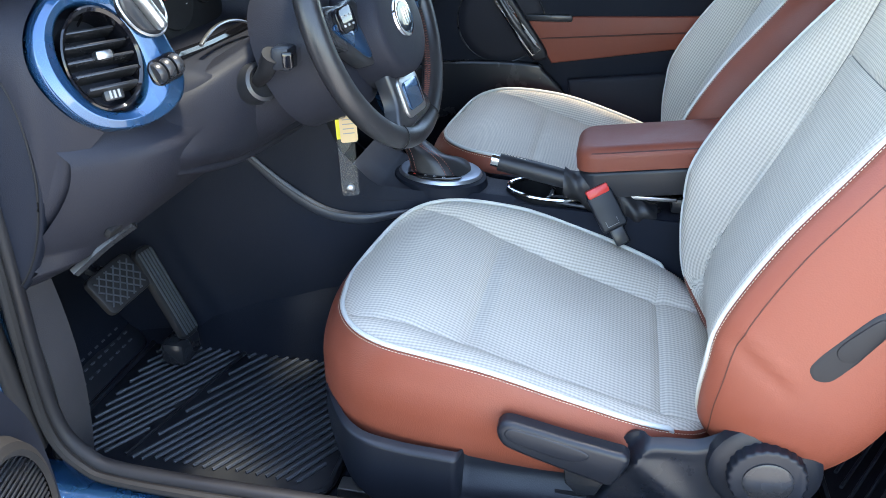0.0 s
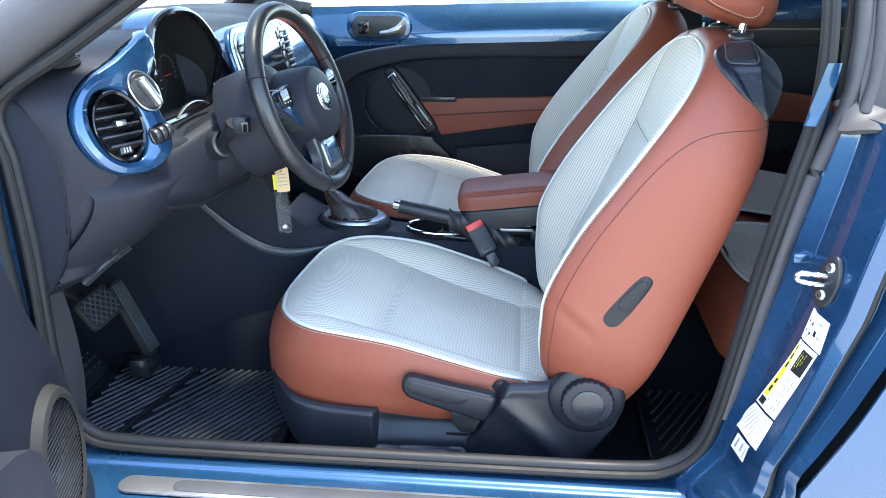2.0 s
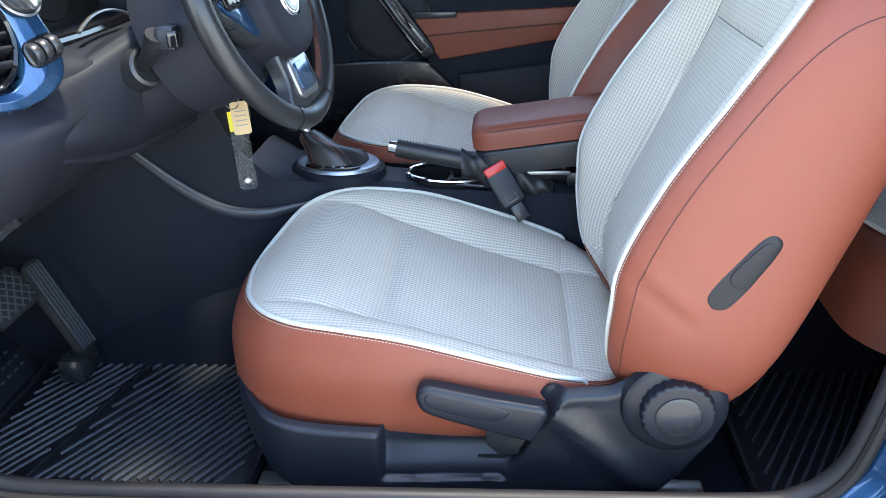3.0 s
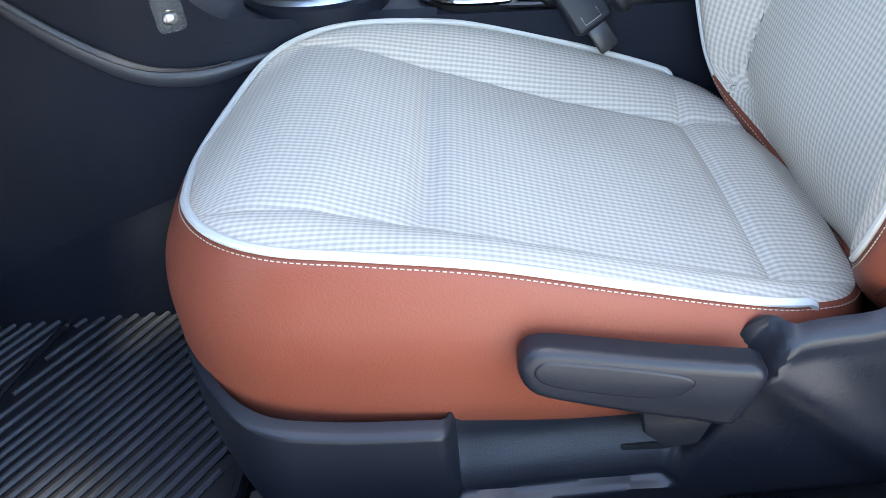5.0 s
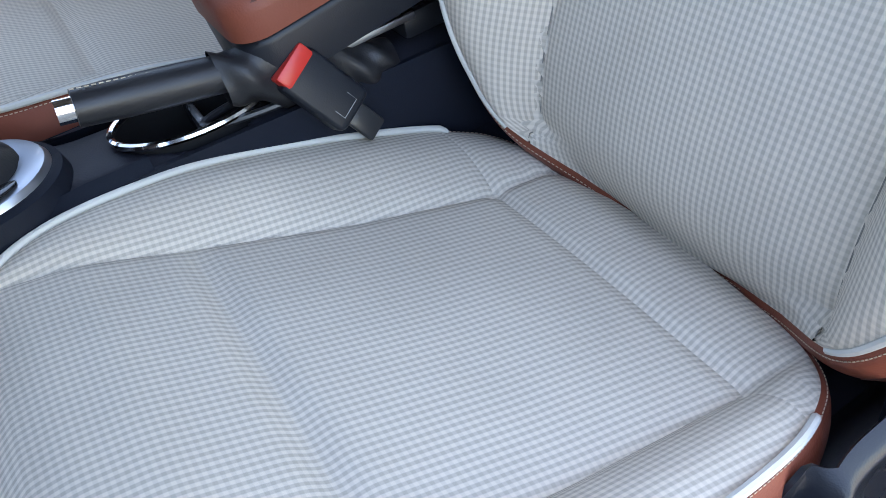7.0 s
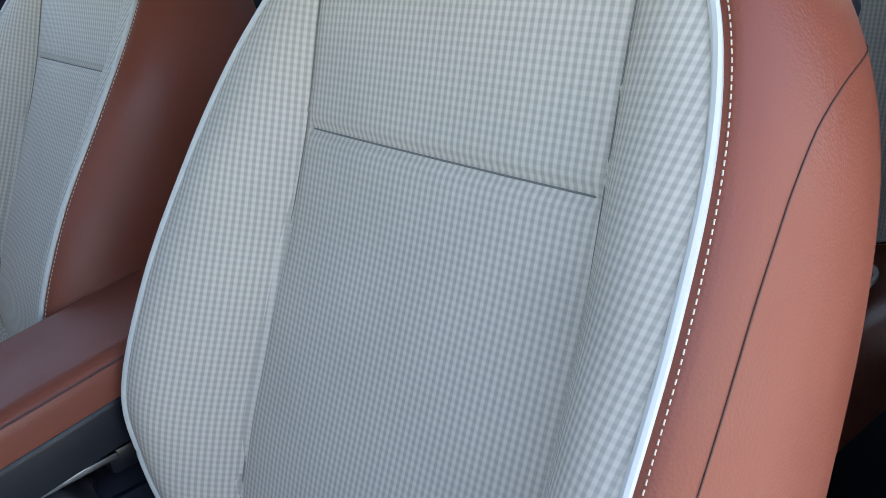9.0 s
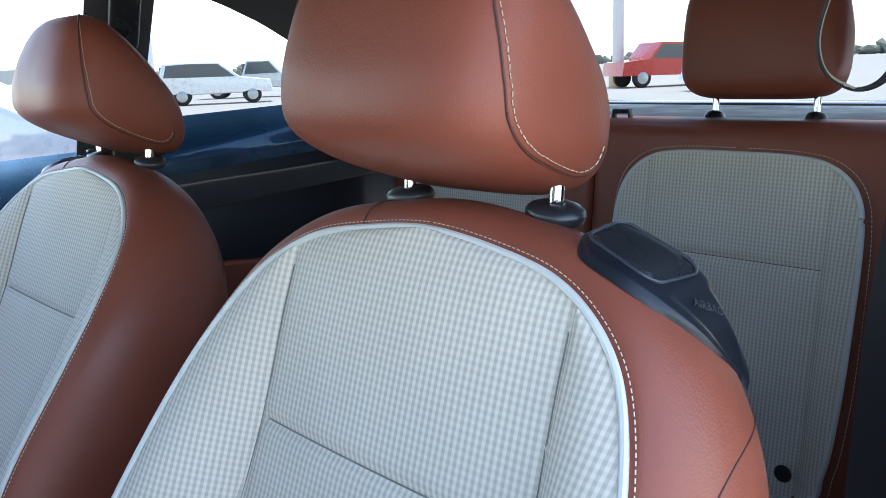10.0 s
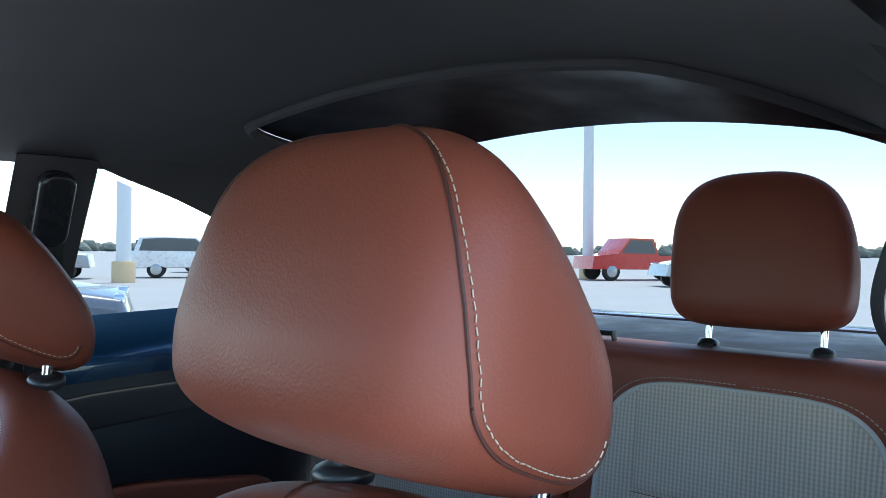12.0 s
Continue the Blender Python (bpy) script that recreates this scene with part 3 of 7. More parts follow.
    # black airbag cover over the outer shoulder
    front_edge = spline([(0.128, 0.211, -0.020), (0.136, 0.202, -0.006), (0.148, 0.194, 0.001), (0.174, 0.1835, 0.000), (0.199, 0.172, -0.010), (0.219, 0.160, -0.030), (0.229, 0.149, -0.052), (0.232, 0.138, -0.086)], 8)
    ridge = spline([(0.128, 0.220, -0.040), (0.136, 0.226, -0.052), (0.158, 0.221, -0.056), (0.184, 0.211, -0.060), (0.206, 0.195, -0.066), (0.221, 0.175, -0.076), (0.230, 0.153, -0.088), (0.233, 0.136, -0.094)], 8)
    rear_edge = spline([(0.122, 0.214, -0.050), (0.122, 0.214, -0.085), (0.142, 0.208, -0.104), (0.174, 0.196, -0.112), (0.198, 0.178, -0.114), (0.216, 0.160, -0.112), (0.230, 0.142, -0.108), (0.236, 0.130, -0.102)], 8)

    def ease(x):
        x = min(1.0, max(0.0, x))
        return x * x * (3 - 2 * x)

    def on_line(line, f):
        x = min(1.0, max(0.0, f)) * (len(line) - 1)
        k0 = min(int(x), len(line) - 2)
        return line[k0].lerp(line[k0 + 1], x - k0)

    def cover(x, y, extra=0.0):
        """x runs from the cover's top to its lower tip, y from its front edge to the rear."""
        f, m, g = on_line(front_edge, x), on_line(ridge, x), on_line(rear_edge, x)
        if y < 0.62:
            p = f.lerp(m, y / 0.62)
        else:
            p = m.lerp(g, (y - 0.62) / 0.38)
        d = Vector((0.42, 0.72, 0.55 * (1 - ease((y - 0.45) / 0.3)) - 0.5 * ease((y - 0.6) / 0.3))).normalized()
        rim = ease(y / 0.06) * ease((1 - y) / 0.10 + 0.3) * ease(x / 0.05) * ease((1 - x) / 0.06)
        step = 1 - 0.55 * ease((x - 0.56) / 0.03) * ease((y - 0.15) / 0.1)
        p = p + d * (0.0065 * rim * step + extra - 0.001)
        return back(side * p.x, p.y, p.z)

    cov = part("airbag_cover", sheet(cover, 64, 40), PLASTIC, backrest, "black plastic airbag cover", angle=80)

    def hatch(x, y, extra):
        """The hatch in the cover's upper half."""
        return cover(0.13 + 0.38 * x + 0.02 * y, 0.17 + 0.42 * y, extra)

    rim_line = [hatch(x, y, 0.0012) for x, y in round_rect(1.04, 1.06, 0.18, 6, 0.5, 0.5)]

    def hatch_top(x, y):
        d = min(x, 1 - x, y, 1 - y)
        return hatch(x, y, 0.0016 * ease(d / 0.12) + 0.0002)

    part("hatch", sheet(hatch_top, 24, 24), SMOOTH, cov, "raised hatch of the cover", angle=80)
    part("rim", tube(rim_line, 0.0014, 6, closed=True), RIDGE, cov)
    if driver:
        f1 = bpy.data.curves.new("airbag_lettering", "FONT")
        f1.body, f1.size, f1.extrude, f1.align_x = "AIRBAG", 0.0085, 0.0005, "CENTER"
        word = new("lettering", f1)
        p0 = cover(0.665, 0.44, 0.0006)
        px, py = cover(0.700, 0.56, 0.0006) - p0, cover(0.60, 0.50, 0.0006) - p0
        nz = px.cross(py)
        if nz.dot(p0 - back(0, 0.1, -0.05)) < 0:
            nz = -nz
        word.matrix_world = basis(p0, px, nz)
        word.data.materials.append(RIDGE)
        word.parent = cov

    # cushion
    chh = half_spline(CUSH_HALF, 10)

    def long_seams(v):
        """Where the two long seams of the seat run, across the cushion."""
        w = max(0.0, v)
        return (-0.186 + 0.03 * w, 0.128 + 0.18 * w) if driver else (-0.157 - 0.16 * w, 0.157 + 0.16 * w)

    def cc(v):
        return smooth_table([(-0.096, 0.014), (-0.06, 0.026), (-0.02, 0.024), (0.0, 0.019), (0.15, 0.015), (0.27, 0.019), (0.30, 0.020), (0.38, 0.026), (0.43, 0.018), (0.47, 0.0), (0.495, -0.019), (0.510, -0.035)], v, 0.012)

    def span(v):
        """The two long seams of the seat at length v, kept inside the rim."""
        h = half_at(chh, v)[0]
        lo, hi = long_seams(v)
        return max(-h, lo), min(h, hi)

    def cfield(u, v):
        h, w = half_at(chh, v)
        lo, hi = span(v)
        m2, edge = cc(v), min(1.0, abs(u) / max(h, 1e-3))
        val = m2 + groove(v, 0.007, 0.005)
        if lo <= u <= hi:
            a0, a1 = long_seams(v)
            x = (2 * u - a0 - a1) / (a1 - a0)
            val += groove(v - 0.290, 0.013, 0.0075) * (1 - x ** 6) + 0.005 * (1 - x * x)
            near = min(u - lo if lo > -h + 0.003 else 1.0, hi - u if hi < h - 0.003 else 1.0)
            return val + groove(near, 0.006, 0.004) * min(1.0, max(0.0, (h - max(abs(lo) if u < 0 else abs(hi), 0.0)) / 0.035)) + (w - val) * edge ** 8
        s = hi if u > hi else lo
        e = min(1.0, (abs(u) - abs(s)) / max(h - abs(s), 1e-4))
        m3 = val + (w - val) * (abs(s) / max(h, 1e-3)) ** 8
        return m3 + (w - m3) * (1 - (1 - e) ** 2) + 0.005 * math.sin(math.pi * min(1, e)) * min(1, (h - abs(s)) / 0.05) + groove(abs(u) - abs(s), 0.006, 0.004) * (1 - e) * min(1.0, (h - abs(s)) / 0.035)

    cushion = part("cushion", underlay(cush, chh, cfield, -0.095, 0.508), CLOTH, root, angle=80)
    cloth_panel("front_panel", cush, (0.290, 0.5095), 48, cfield, span, cushion)
    cloth_panel("centre_panel", cush, (0.0, 0.290), 48, cfield, span, cushion)
    cloth_panel("rear_panel", cush, (-0.0955, 0.004), 120, lambda u, v: cfield(u, v) - 0.0006 * (v > 0), lambda v: (-half_at(chh, v)[0], half_at(chh, v)[0]), cushion)
    for sg in (1, -1):
        vf = max(p[1] for p in chh if p[0] > abs(long_seams(p[1])[1 if sg > 0 else 0]))
        cloth_panel("bolster", cush, (0.0, vf), 20, cfield, lambda v: (span(v)[1], max(half_at(chh, v)[0], span(v)[1] + 1e-4)) if sg > 0 else (span(v)[0], min(-half_at(chh, v)[0], span(v)[0] - 1e-4)), cushion)
    cl = full_loop(CUSH_HALF, 9)
    cn = loop_normals(cl)
    kk = len(cl)
    sunk = [p[2] + 0.0030 - 0.045 * min(1.0, max(0.0, (-0.004 - p[1]) / 0.030)) for p in cl]
    part("piping", tube([cush(p[0] + n[0] * 0.002, p[1] + n[1] * 0.002, w) for p, w, n in zip(cl, sunk, cn)], 0.0038, 8, closed=True), PIPING, cushion)
    rings = smooth_rings([(0.0, 0.0), (0.006, -0.004), (0.012, -0.020), (0.016, -0.042), (0.015, -0.066), (0.010, -0.090), (0.004, -0.115), (-0.006, -0.138)], 5)

    def skirt(i, t):
        i0, f = int(math.floor(i)) % kk, i - math.floor(i)
        p, n = cl[i0].lerp(cl[(i0 + 1) % kk], f), cn[i0].lerp(cn[(i0 + 1) % kk], f)
        x = t * (len(rings) - 1)
        j = min(int(x), len(rings) - 2)
        o = rings[j][0] + (rings[j + 1][0] - rings[j][0]) * (x - j)
        d = rings[j][1] + (rings[j + 1][1] - rings[j][1]) * (x - j)
        fall = (0.135 + 0.6 * p[2]) / 0.130 * (1.12 - 0.42 * min(1.0, max(0.0, 1 - p[1] / 0.42)))
        fwd = max(0.0, n[1])
        return cush(p[0] + n[0] * o, p[1] + n[1] * (o + 0.004 * fwd * fwd * math.sin(math.pi * min(1.0, 0.92 * t))) , p[2] + d * fall)

    part("leather_skirt", sheet(lambda x, y: skirt(x * kk, y), kk, len(rings) - 1, closed=True), LEATHER, cushion, angle=70)
    part("stitching", stitches([skirt(x * kk / 400.0, 0.125) + Vector((0, 0, 0.0008)) for x in range(401)], 0.0029, 0.0020, 0.00055), THREAD, cushion)

    # plastic side trim, lever, knob and recliner handle
    oy = cy + side * 0.236

    def side_pose(x, y, z):
        """x towards the rear, y up, z outwards."""
        return Matrix.Translation((x + dx, y, z)) @ Matrix(((1, 0, 0), (0, 0, side), (0, 1, 0))).to_4x4()

    lower = part("base_frame", box(-0.22 + dx, cy, 0.335, 0.50, 0.40, 0.15, 0.02), PLASTIC, root)
    for sg in (1, -1):
        part("rail", box(-0.25 + dx, cy + sg * 0.21, 0.265, 0.66, 0.03, 0.035, 0.004), STEEL, lower)
    top_line, low_line = [(p[0], p[1]) for p in spline([(x, z, 0) for x, z in TRIM_TOP], 4)], TRIM_LOW

    def moulded(a, b):
        x = -0.602 + 0.682 * a
        lo, hi = lerp_table(low_line, x), lerp_table(top_line, x)
        z = lo + (hi - lo) * b
        bend = 0.085 * (max(0.0, -0.500 - x) / 0.102) ** 2.2
        return (x + dx, oy + side * (trim_depth(x, z, b) - bend), z)

    trim = part("side_trim", sheet(moulded, 130, 44, thick=0.004), PLASTIC, root, "charcoal plastic side trim with a moulded tray", angle=50)
    part("lever_slot", box(-0.218 + dx, oy + side * 0.000, 0.352, 0.056, 0.010, 0.012, 0.002), INK, trim)
    plan = spline([(-0.594, 0.205, 0), (-0.612, 0.170, 0), (-0.630, 0.09, 0), (-0.636, 0.0, 0), (-0.630, -0.09, 0), (-0.612, -0.170, 0), (-0.594, -0.200, 0)], 6)

    def wrap(a, b):
        x = a * (len(plan) - 1)
        i = min(int(x), len(plan) - 2)
        p = plan[i].lerp(plan[i + 1], x - i)
        top = 0.428 + 0.006 * (-0.55 - p[0]) / 0.076
        return (p[0] + dx + 0.03 * (1 - b) ** 2, cush_y + p[1] * (1 - 0.05 * (1 - b) ** 2), 0.352 + (top - 0.352) * b)

    part("front_trim", sheet(wrap, len(plan) - 1, 10, thick=0.006), PLASTIC, root, angle=70)
    boss = [(0.0, 0.020), (0.060, 0.019), (0.068, 0.014), (0.071, 0.0)]
    part("boss", lathe(boss, side_pose(0.014, oy + side * 0.014, 0.460), 40), PLASTIC, trim)
    gear = []
    for j in range(96):
        r = 0.0460 + (0.0016 if (j // 2) % 2 else 0)
        gear.append((r * math.cos(2 * math.pi * j / 96), r * math.sin(2 * math.pi * j / 96)))
    knob = part("recliner_knob", prism(gear, side_pose(0.014, oy + side * 0.032, 0.464), 0.020, 0.004, 3), PLASTIC, trim)
    part("cap", lathe([(0.0, 0.004), (0.026, 0.004), (0.030, 0.002), (0.031, -0.006)], side_pose(0.014, oy + side * 0.052, 0.464), 36), SMOOTH, knob)
    lev = spline([(-0.325, 0.478, 0), (-0.320, 0.491, 0), (-0.308, 0.496, 0), (-0.284, 0.492, 0), (-0.230, 0.480, 0), (-0.177, 0.470, 0), (-0.156, 0.465, 0), (-0.151, 0.450, 0), (-0.166, 0.417, 0), (-0.177, 0.410, 0), (-0.202, 0.417, 0), (-0.257, 0.433, 0), (-0.306, 0.450, 0), (-0.320, 0.461, 0)], 5, closed=True)
    lever = part("height_lever", prism([(p[0], p[1]) for p in lev], side_pose(0, oy + side * 0.020, 0), 0.022, 0.009, 4), PLASTIC, root, "black height lever")
    dish = spline([(-0.314, 0.478, 0), (-0.306, 0.488, 0), (-0.28, 0.484, 0), (-0.222, 0.470, 0), (-0.203, 0.461, 0), (-0.208, 0.451, 0), (-0.226, 0.446, 0), (-0.27, 0.455, 0), (-0.304, 0.466, 0)], 5, closed=True)
    part("grip_dish", prism([(p[0], p[1]) for p in dish], side_pose(0, oy + side * 0.0405, 0), 0.0030, 0.0025, 3), PLASTIC, lever)
    part("lever_root", prism([(-0.235, 0.42), (-0.17, 0.42), (-0.19, 0.375), (-0.215, 0.372), (-0.232, 0.39)], side_pose(0, oy - side * 0.004, 0), 0.028, 0.004), SMOOTH, lever)
    hand = spline([(0.023, 0.641, 0), (0.031, 0.661, 0), (0.055, 0.690, 0), (0.081, 0.718, 0), (0.096, 0.723, 0), (0.106, 0.714, 0), (0.104, 0.700, 0), (0.085, 0.664, 0), (0.067, 0.632, 0), (0.051, 0.620, 0), (0.033, 0.623, 0)], 5, closed=True)
    rh = part("backrest_handle", prism([(p[0], p[1]) for p in hand], side_pose(0, cy + side * 0.272, 0), 0.026, 0.009, 4), RUBBER, root, "black backrest release handle")
    part("finger_grip", prism([(p[0] * 0.55 + 0.038, p[1] * 0.55 + 0.316) for p in hand], side_pose(0, cy + side * 0.2975, 0), 0.0022, 0.0015), RUBBER, rh)
    return root


front_seat(-0.36, -1, 0.0, "tan leather driver seat, pale check cloth, white piping, beside open door", True)
front_seat(0.36, 1, 0.014, "tan leather passenger seat with pale check cloth and white piping", False)

# ---- the ground and the car's body ----
ground = part("ground", sheet(lambda a, b: (-900 + 1800 * a, -900 + 1800 * b, 0.0), 40, 40), ASPHALT)
tagged(ground, "sun-bleached grey asphalt of a car park", "ground", kind="structure")

body = thing("car", "metallic blue two-door car body with its doorway open", "car")


def xz(y, towards=-1):
    """A pose whose x runs to the rear, y up and z towards the car's outside (-1) or inside (+1) of its near flank."""
    return Matrix.Translation((0, y, 0)) @ Matrix(((1, 0, 0), (0, 0, towards), (0, 1, 0))).to_4x4()


# floor, toe board and tunnel in carpet
FLOOR = 0.212


def floor_z(x):
    return FLOOR + (0.0 if x > -1.12 else (-1.12 - x) * 1.25)


part("floor_carpet", sheet(lambda a, b: (-1.55 + 2.75 * a, -0.66 + 1.32 * b, floor_z(-1.55 + 2.75 * a) + 0.004 * noise.noise((a * 30, b * 16, 0))), 60, 24, thick=0.02), CARPET, body)
part("tunnel_carpet", sheet(lambda a, b: (-1.45 + 2.3 * a, 0.20 * math.cos(math.pi * b) * (1.0 + 0.15 * (1 - math.sin(math.pi * b))), 0.235 + 0.21 * math.sin(math.pi * b) ** 0.5), 30, 16), CARPET, body)
part("firewall", box(-1.52, 0, 0.75, 0.03, 1.40, 0.9, 0.01), CARPET, body)
part("far_sill", box(-0.2, 0.70, 0.275, 3.0, 0.10, 0.13, 0.02), PLASTIC, body)
part("underbody", box(-0.2, 0, 0.195, 3.0, 1.5, 0.04, 0.01), RUBBER, body)
# near sill: trim, step and plate
SILL = [(-0.625, 0.24), (-0.645, 0.305), (-0.658, 0.335), (-0.675, 0.345), (-0.700, 0.352), (-0.712, 0.358)]
sc = spline([(0, y, z) for y, z in SILL], 5)
part("sill_trim", sheet(lambda a, b: (-0.99 + 1.32 * a, sc[int(b * (len(sc) - 1))][1], sc[int(b * (len(sc) - 1))][2]), 20, len(sc) - 1), PLASTIC, body, "grey plastic sill trim")
STEP = [(-0.690, 0.362), (-0.735, 0.357), (-0.752, 0.349), (-0.800, 0.347), (-0.838, 0.343), (-0.862, 0.325), (-0.872, 0.28), (-0.868, 0.22), (-0.84, 0.17)]
st = spline([(0, y, z) for y, z in STEP], 5)
part("sill_panel", sheet(lambda a, b: (-1.05 + 1.75 * a, st[int(b * (len(st) - 1))][1], st[int(b * (len(st) - 1))][2]), 20, len(st) - 1), BLUE, body)
plate = part("sill_plate", prism(round_rect(0.80, 0.046, 0.022, 6), Matrix.Translation((-0.405, -0.797, 0.3485)), 0.005, 0.002), ALU, body, "brushed aluminium sill plate")
part("plate_inlay", prism(round_rect(0.66, 0.030, 0.014, 6), Matrix.Translation((-0.375, -0.797, 0.3536)), 0.0012, 0.0005), RIDGE, plate)
# rubber seal round the doorway
DOOR_LOOP = [(-0.945, 1.005), (-0.944, 0.90), (-0.940, 0.75), (-0.946, 0.56), (-0.940, 0.45), (-0.905, 0.396), (-0.84, 0.376), (-0.6, 0.373), (-0.2, 0.375), (0.08, 0.378), (0.155, 0.392), (0.200, 0.435), (0.222, 0.51),
             (0.240, 0.63), (0.262, 0.78), (0.285, 0.91), (0.303, 1.02), (0.300, 1.14), (0.285, 1.26), (0.235, 1.36), (0.12, 1.405), (-0.15, 1.405), (-0.40, 1.335), (-0.60, 1.225), (-0.80, 1.098)]


def loop_y(z):
    """The flank leans inwards above the waist."""
    return -0.705 + max(0.0, z - 1.12) ** 1.2 * 0.34


loop3 = spline([(x, loop_y(z), z) for x, z in DOOR_LOOP], 8, closed=True)
part("door_seal", tube(loop3, 0.0125, 10, closed=True, up=(0, 1, 0)), RUBBER, body, "black rubber door seal")
part("seal_lip", tube([p + Vector((0, -0.017, -0.004)) for p in loop3], 0.0075, 8, closed=True, up=(0, 1, 0)), SEAL, body)
# door jamb of the B-pillar
JAMB = [(0.38, 0.150), (0.45, 0.205), (0.55, 0.226), (0.68, 0.246), (0.80, 0.266), (0.92, 0.289), (1.02, 0.305), (1.12, 0.304)]


def jamb(a, b):
    z = 0.345 + 0.79 * b
    x0 = lerp_table(JAMB, z)
    run = [(0.012, -0.700), (0.026, -0.728), (0.050, -0.752), (0.060, -0.800), (0.078, -0.846), (0.098, -0.858), (0.104, -0.842), (0.118, -0.838), (0.130, -0.862), (0.150, -0.880)]
    t = a * (len(run) - 1)
    i = min(int(t), len(run) - 2)
    f = t - i
    f = f * f * (3 - 2 * f)
    low = max(0.0, (0.50 - z) / 0.15)
    twist = lerp_table([(0.40, 0.30), (0.50, 0.55), (0.62, 0.80), (0.75, 1.0)], z)
    return (x0 + (run[i][0] + (run[i + 1][0] - run[i][0]) * f) * twist + 0.10 * low * a, run[i][1] + (run[i + 1][1] - run[i][1]) * f, z)


part("door_jamb", sheet(lambda a, b: jamb(a, 0.842 * b), 54, 40), BLUE, body, "blue painted door jamb")
part("quarter_panel", sheet(lambda a, b: (Vector(jamb(1.0, max(0.0, 0.22 + 0.79 * b - 0.345) / 0.79)).x - 0.002 + 1.5 * a, -0.880 - 0.03 * math.sin(math.pi * b) + 0.10 * a * a, 0.22 + 0.79 * b), 20, 20, thick=0.004), BLUE, body)
part("jamb_gap_seal", tube([Vector(jamb(0.70, j / 30)) + Vector((0, -0.004, 0)) for j in range(31)], 0.006, 8), RUBBER, body)
# roof and pillars


def roof_z(x, y):
    return 1.452 - 0.25 * y * y - 0.055 * max(0.0, -x - 0.1) ** 2 - 0.04 * max(0.0, x - 0.5) ** 2


def liner_end(y):
    return 0.565 + 0.50 * min(1.0, max(0.0, (abs(y) - 0.30) / 0.15)) ** 2.2


part("headliner", sheet(lambda a, b: (-0.42 + (liner_end(-0.58 + 1.16 * b) + 0.42) * a, -0.58 + 1.16 * b, roof_z(-0.42 + (liner_end(-0.58 + 1.16 * b) + 0.42) * a, -0.58 + 1.16 * b)), 40, 80), LINER, body, "grey cloth headliner")
part("roof_skin", sheet(lambda a, b: (-0.55 + 1.65 * a, -0.66 + 1.32 * b, roof_z(-0.55 + 1.65 * a, (-0.66 + 1.32 * b) * 0.9) + 0.045), 24, 24, thick=0.004), BLUE, body)
lip = [Vector((liner_end(-0.46 + 0.92 * b / 60), -0.46 + 0.92 * b / 60, roof_z(liner_end(-0.46 + 0.92 * b / 60), -0.46 + 0.92 * b / 60) - 0.003)) for b in range(61)]
part("headliner_edge", tube(lip, 0.009, 8), LINER, body)


def header_at(a, b):
    p = lip[int(round(b * 60))]
    x1 = max(p.x + 0.02, 0.935 - 0.25 * p.y * p.y)
    z1 = 1.434 - 0.28 * p.y * p.y
    return (p.x + (x1 - p.x) * a, p.y, p.z + 0.010 + 0.016 * math.sin(math.pi * a) + (z1 - p.z - 0.010) * a)


part("rear_header", sheet(header_at, 12, 60), RUBBER, body)
# rear glass and its frame


def rear_glass(a, b):
    y = (-0.55 + 1.10 * a) * (1.0 + 0.06 * (1 - b))
    return (1.60 - 0.66 * b ** 1.8 - 0.10 * (y / 0.55) ** 2 + 0.02 * math.sin(math.pi * b), y, 1.095 + 0.34 * b - 0.28 * y * y * b)


part("rear_window", sheet(rear_glass, 24, 12), TINTED, body)
part("parcel_shelf", box(1.36, 0, 1.075, 0.50, 1.15, 0.02, 0.006), RUBBER, body)
part("rear_window_sill", box(1.63, 0, 1.075, 0.08, 1.25, 0.035, 0.01), SMOOTH, body)
part("tail_deck", sheet(lambda a, b: (1.66 + 0.55 * a, -0.62 + 1.24 * b, 1.085 - 0.30 * a ** 1.6), 12, 12, thick=0.004), BLUE, body)
# lower edge of the trim over the quarter window
QTOP = [(0.40, 1.388), (0.46, 1.370), (0.50, 1.358), (0.59, 1.333), (0.68, 1.302), (0.77, 1.263), (0.90, 1.200), (1.0, 1.152), (1.08, 1.120), (1.7, 1.120)]


def quarter_trim(sg):
    def fn(a, b):
        x = 0.40 + 1.12 * a
        z0 = lerp_table(QTOP, x)
        y0 = 0.700 - 0.52 * (z0 - 1.125)
        y1, z1 = 0.525, roof_z(x, 0.53) + 0.012 - 0.30 * max(0.0, a - 0.58)
        return (x, sg * (y0 + (y1 - y0) * b + 0.012 * math.sin(math.pi * b)), z0 + (z1 - z0) * b)
    return sheet(fn, 50, 12, thick=0.01)


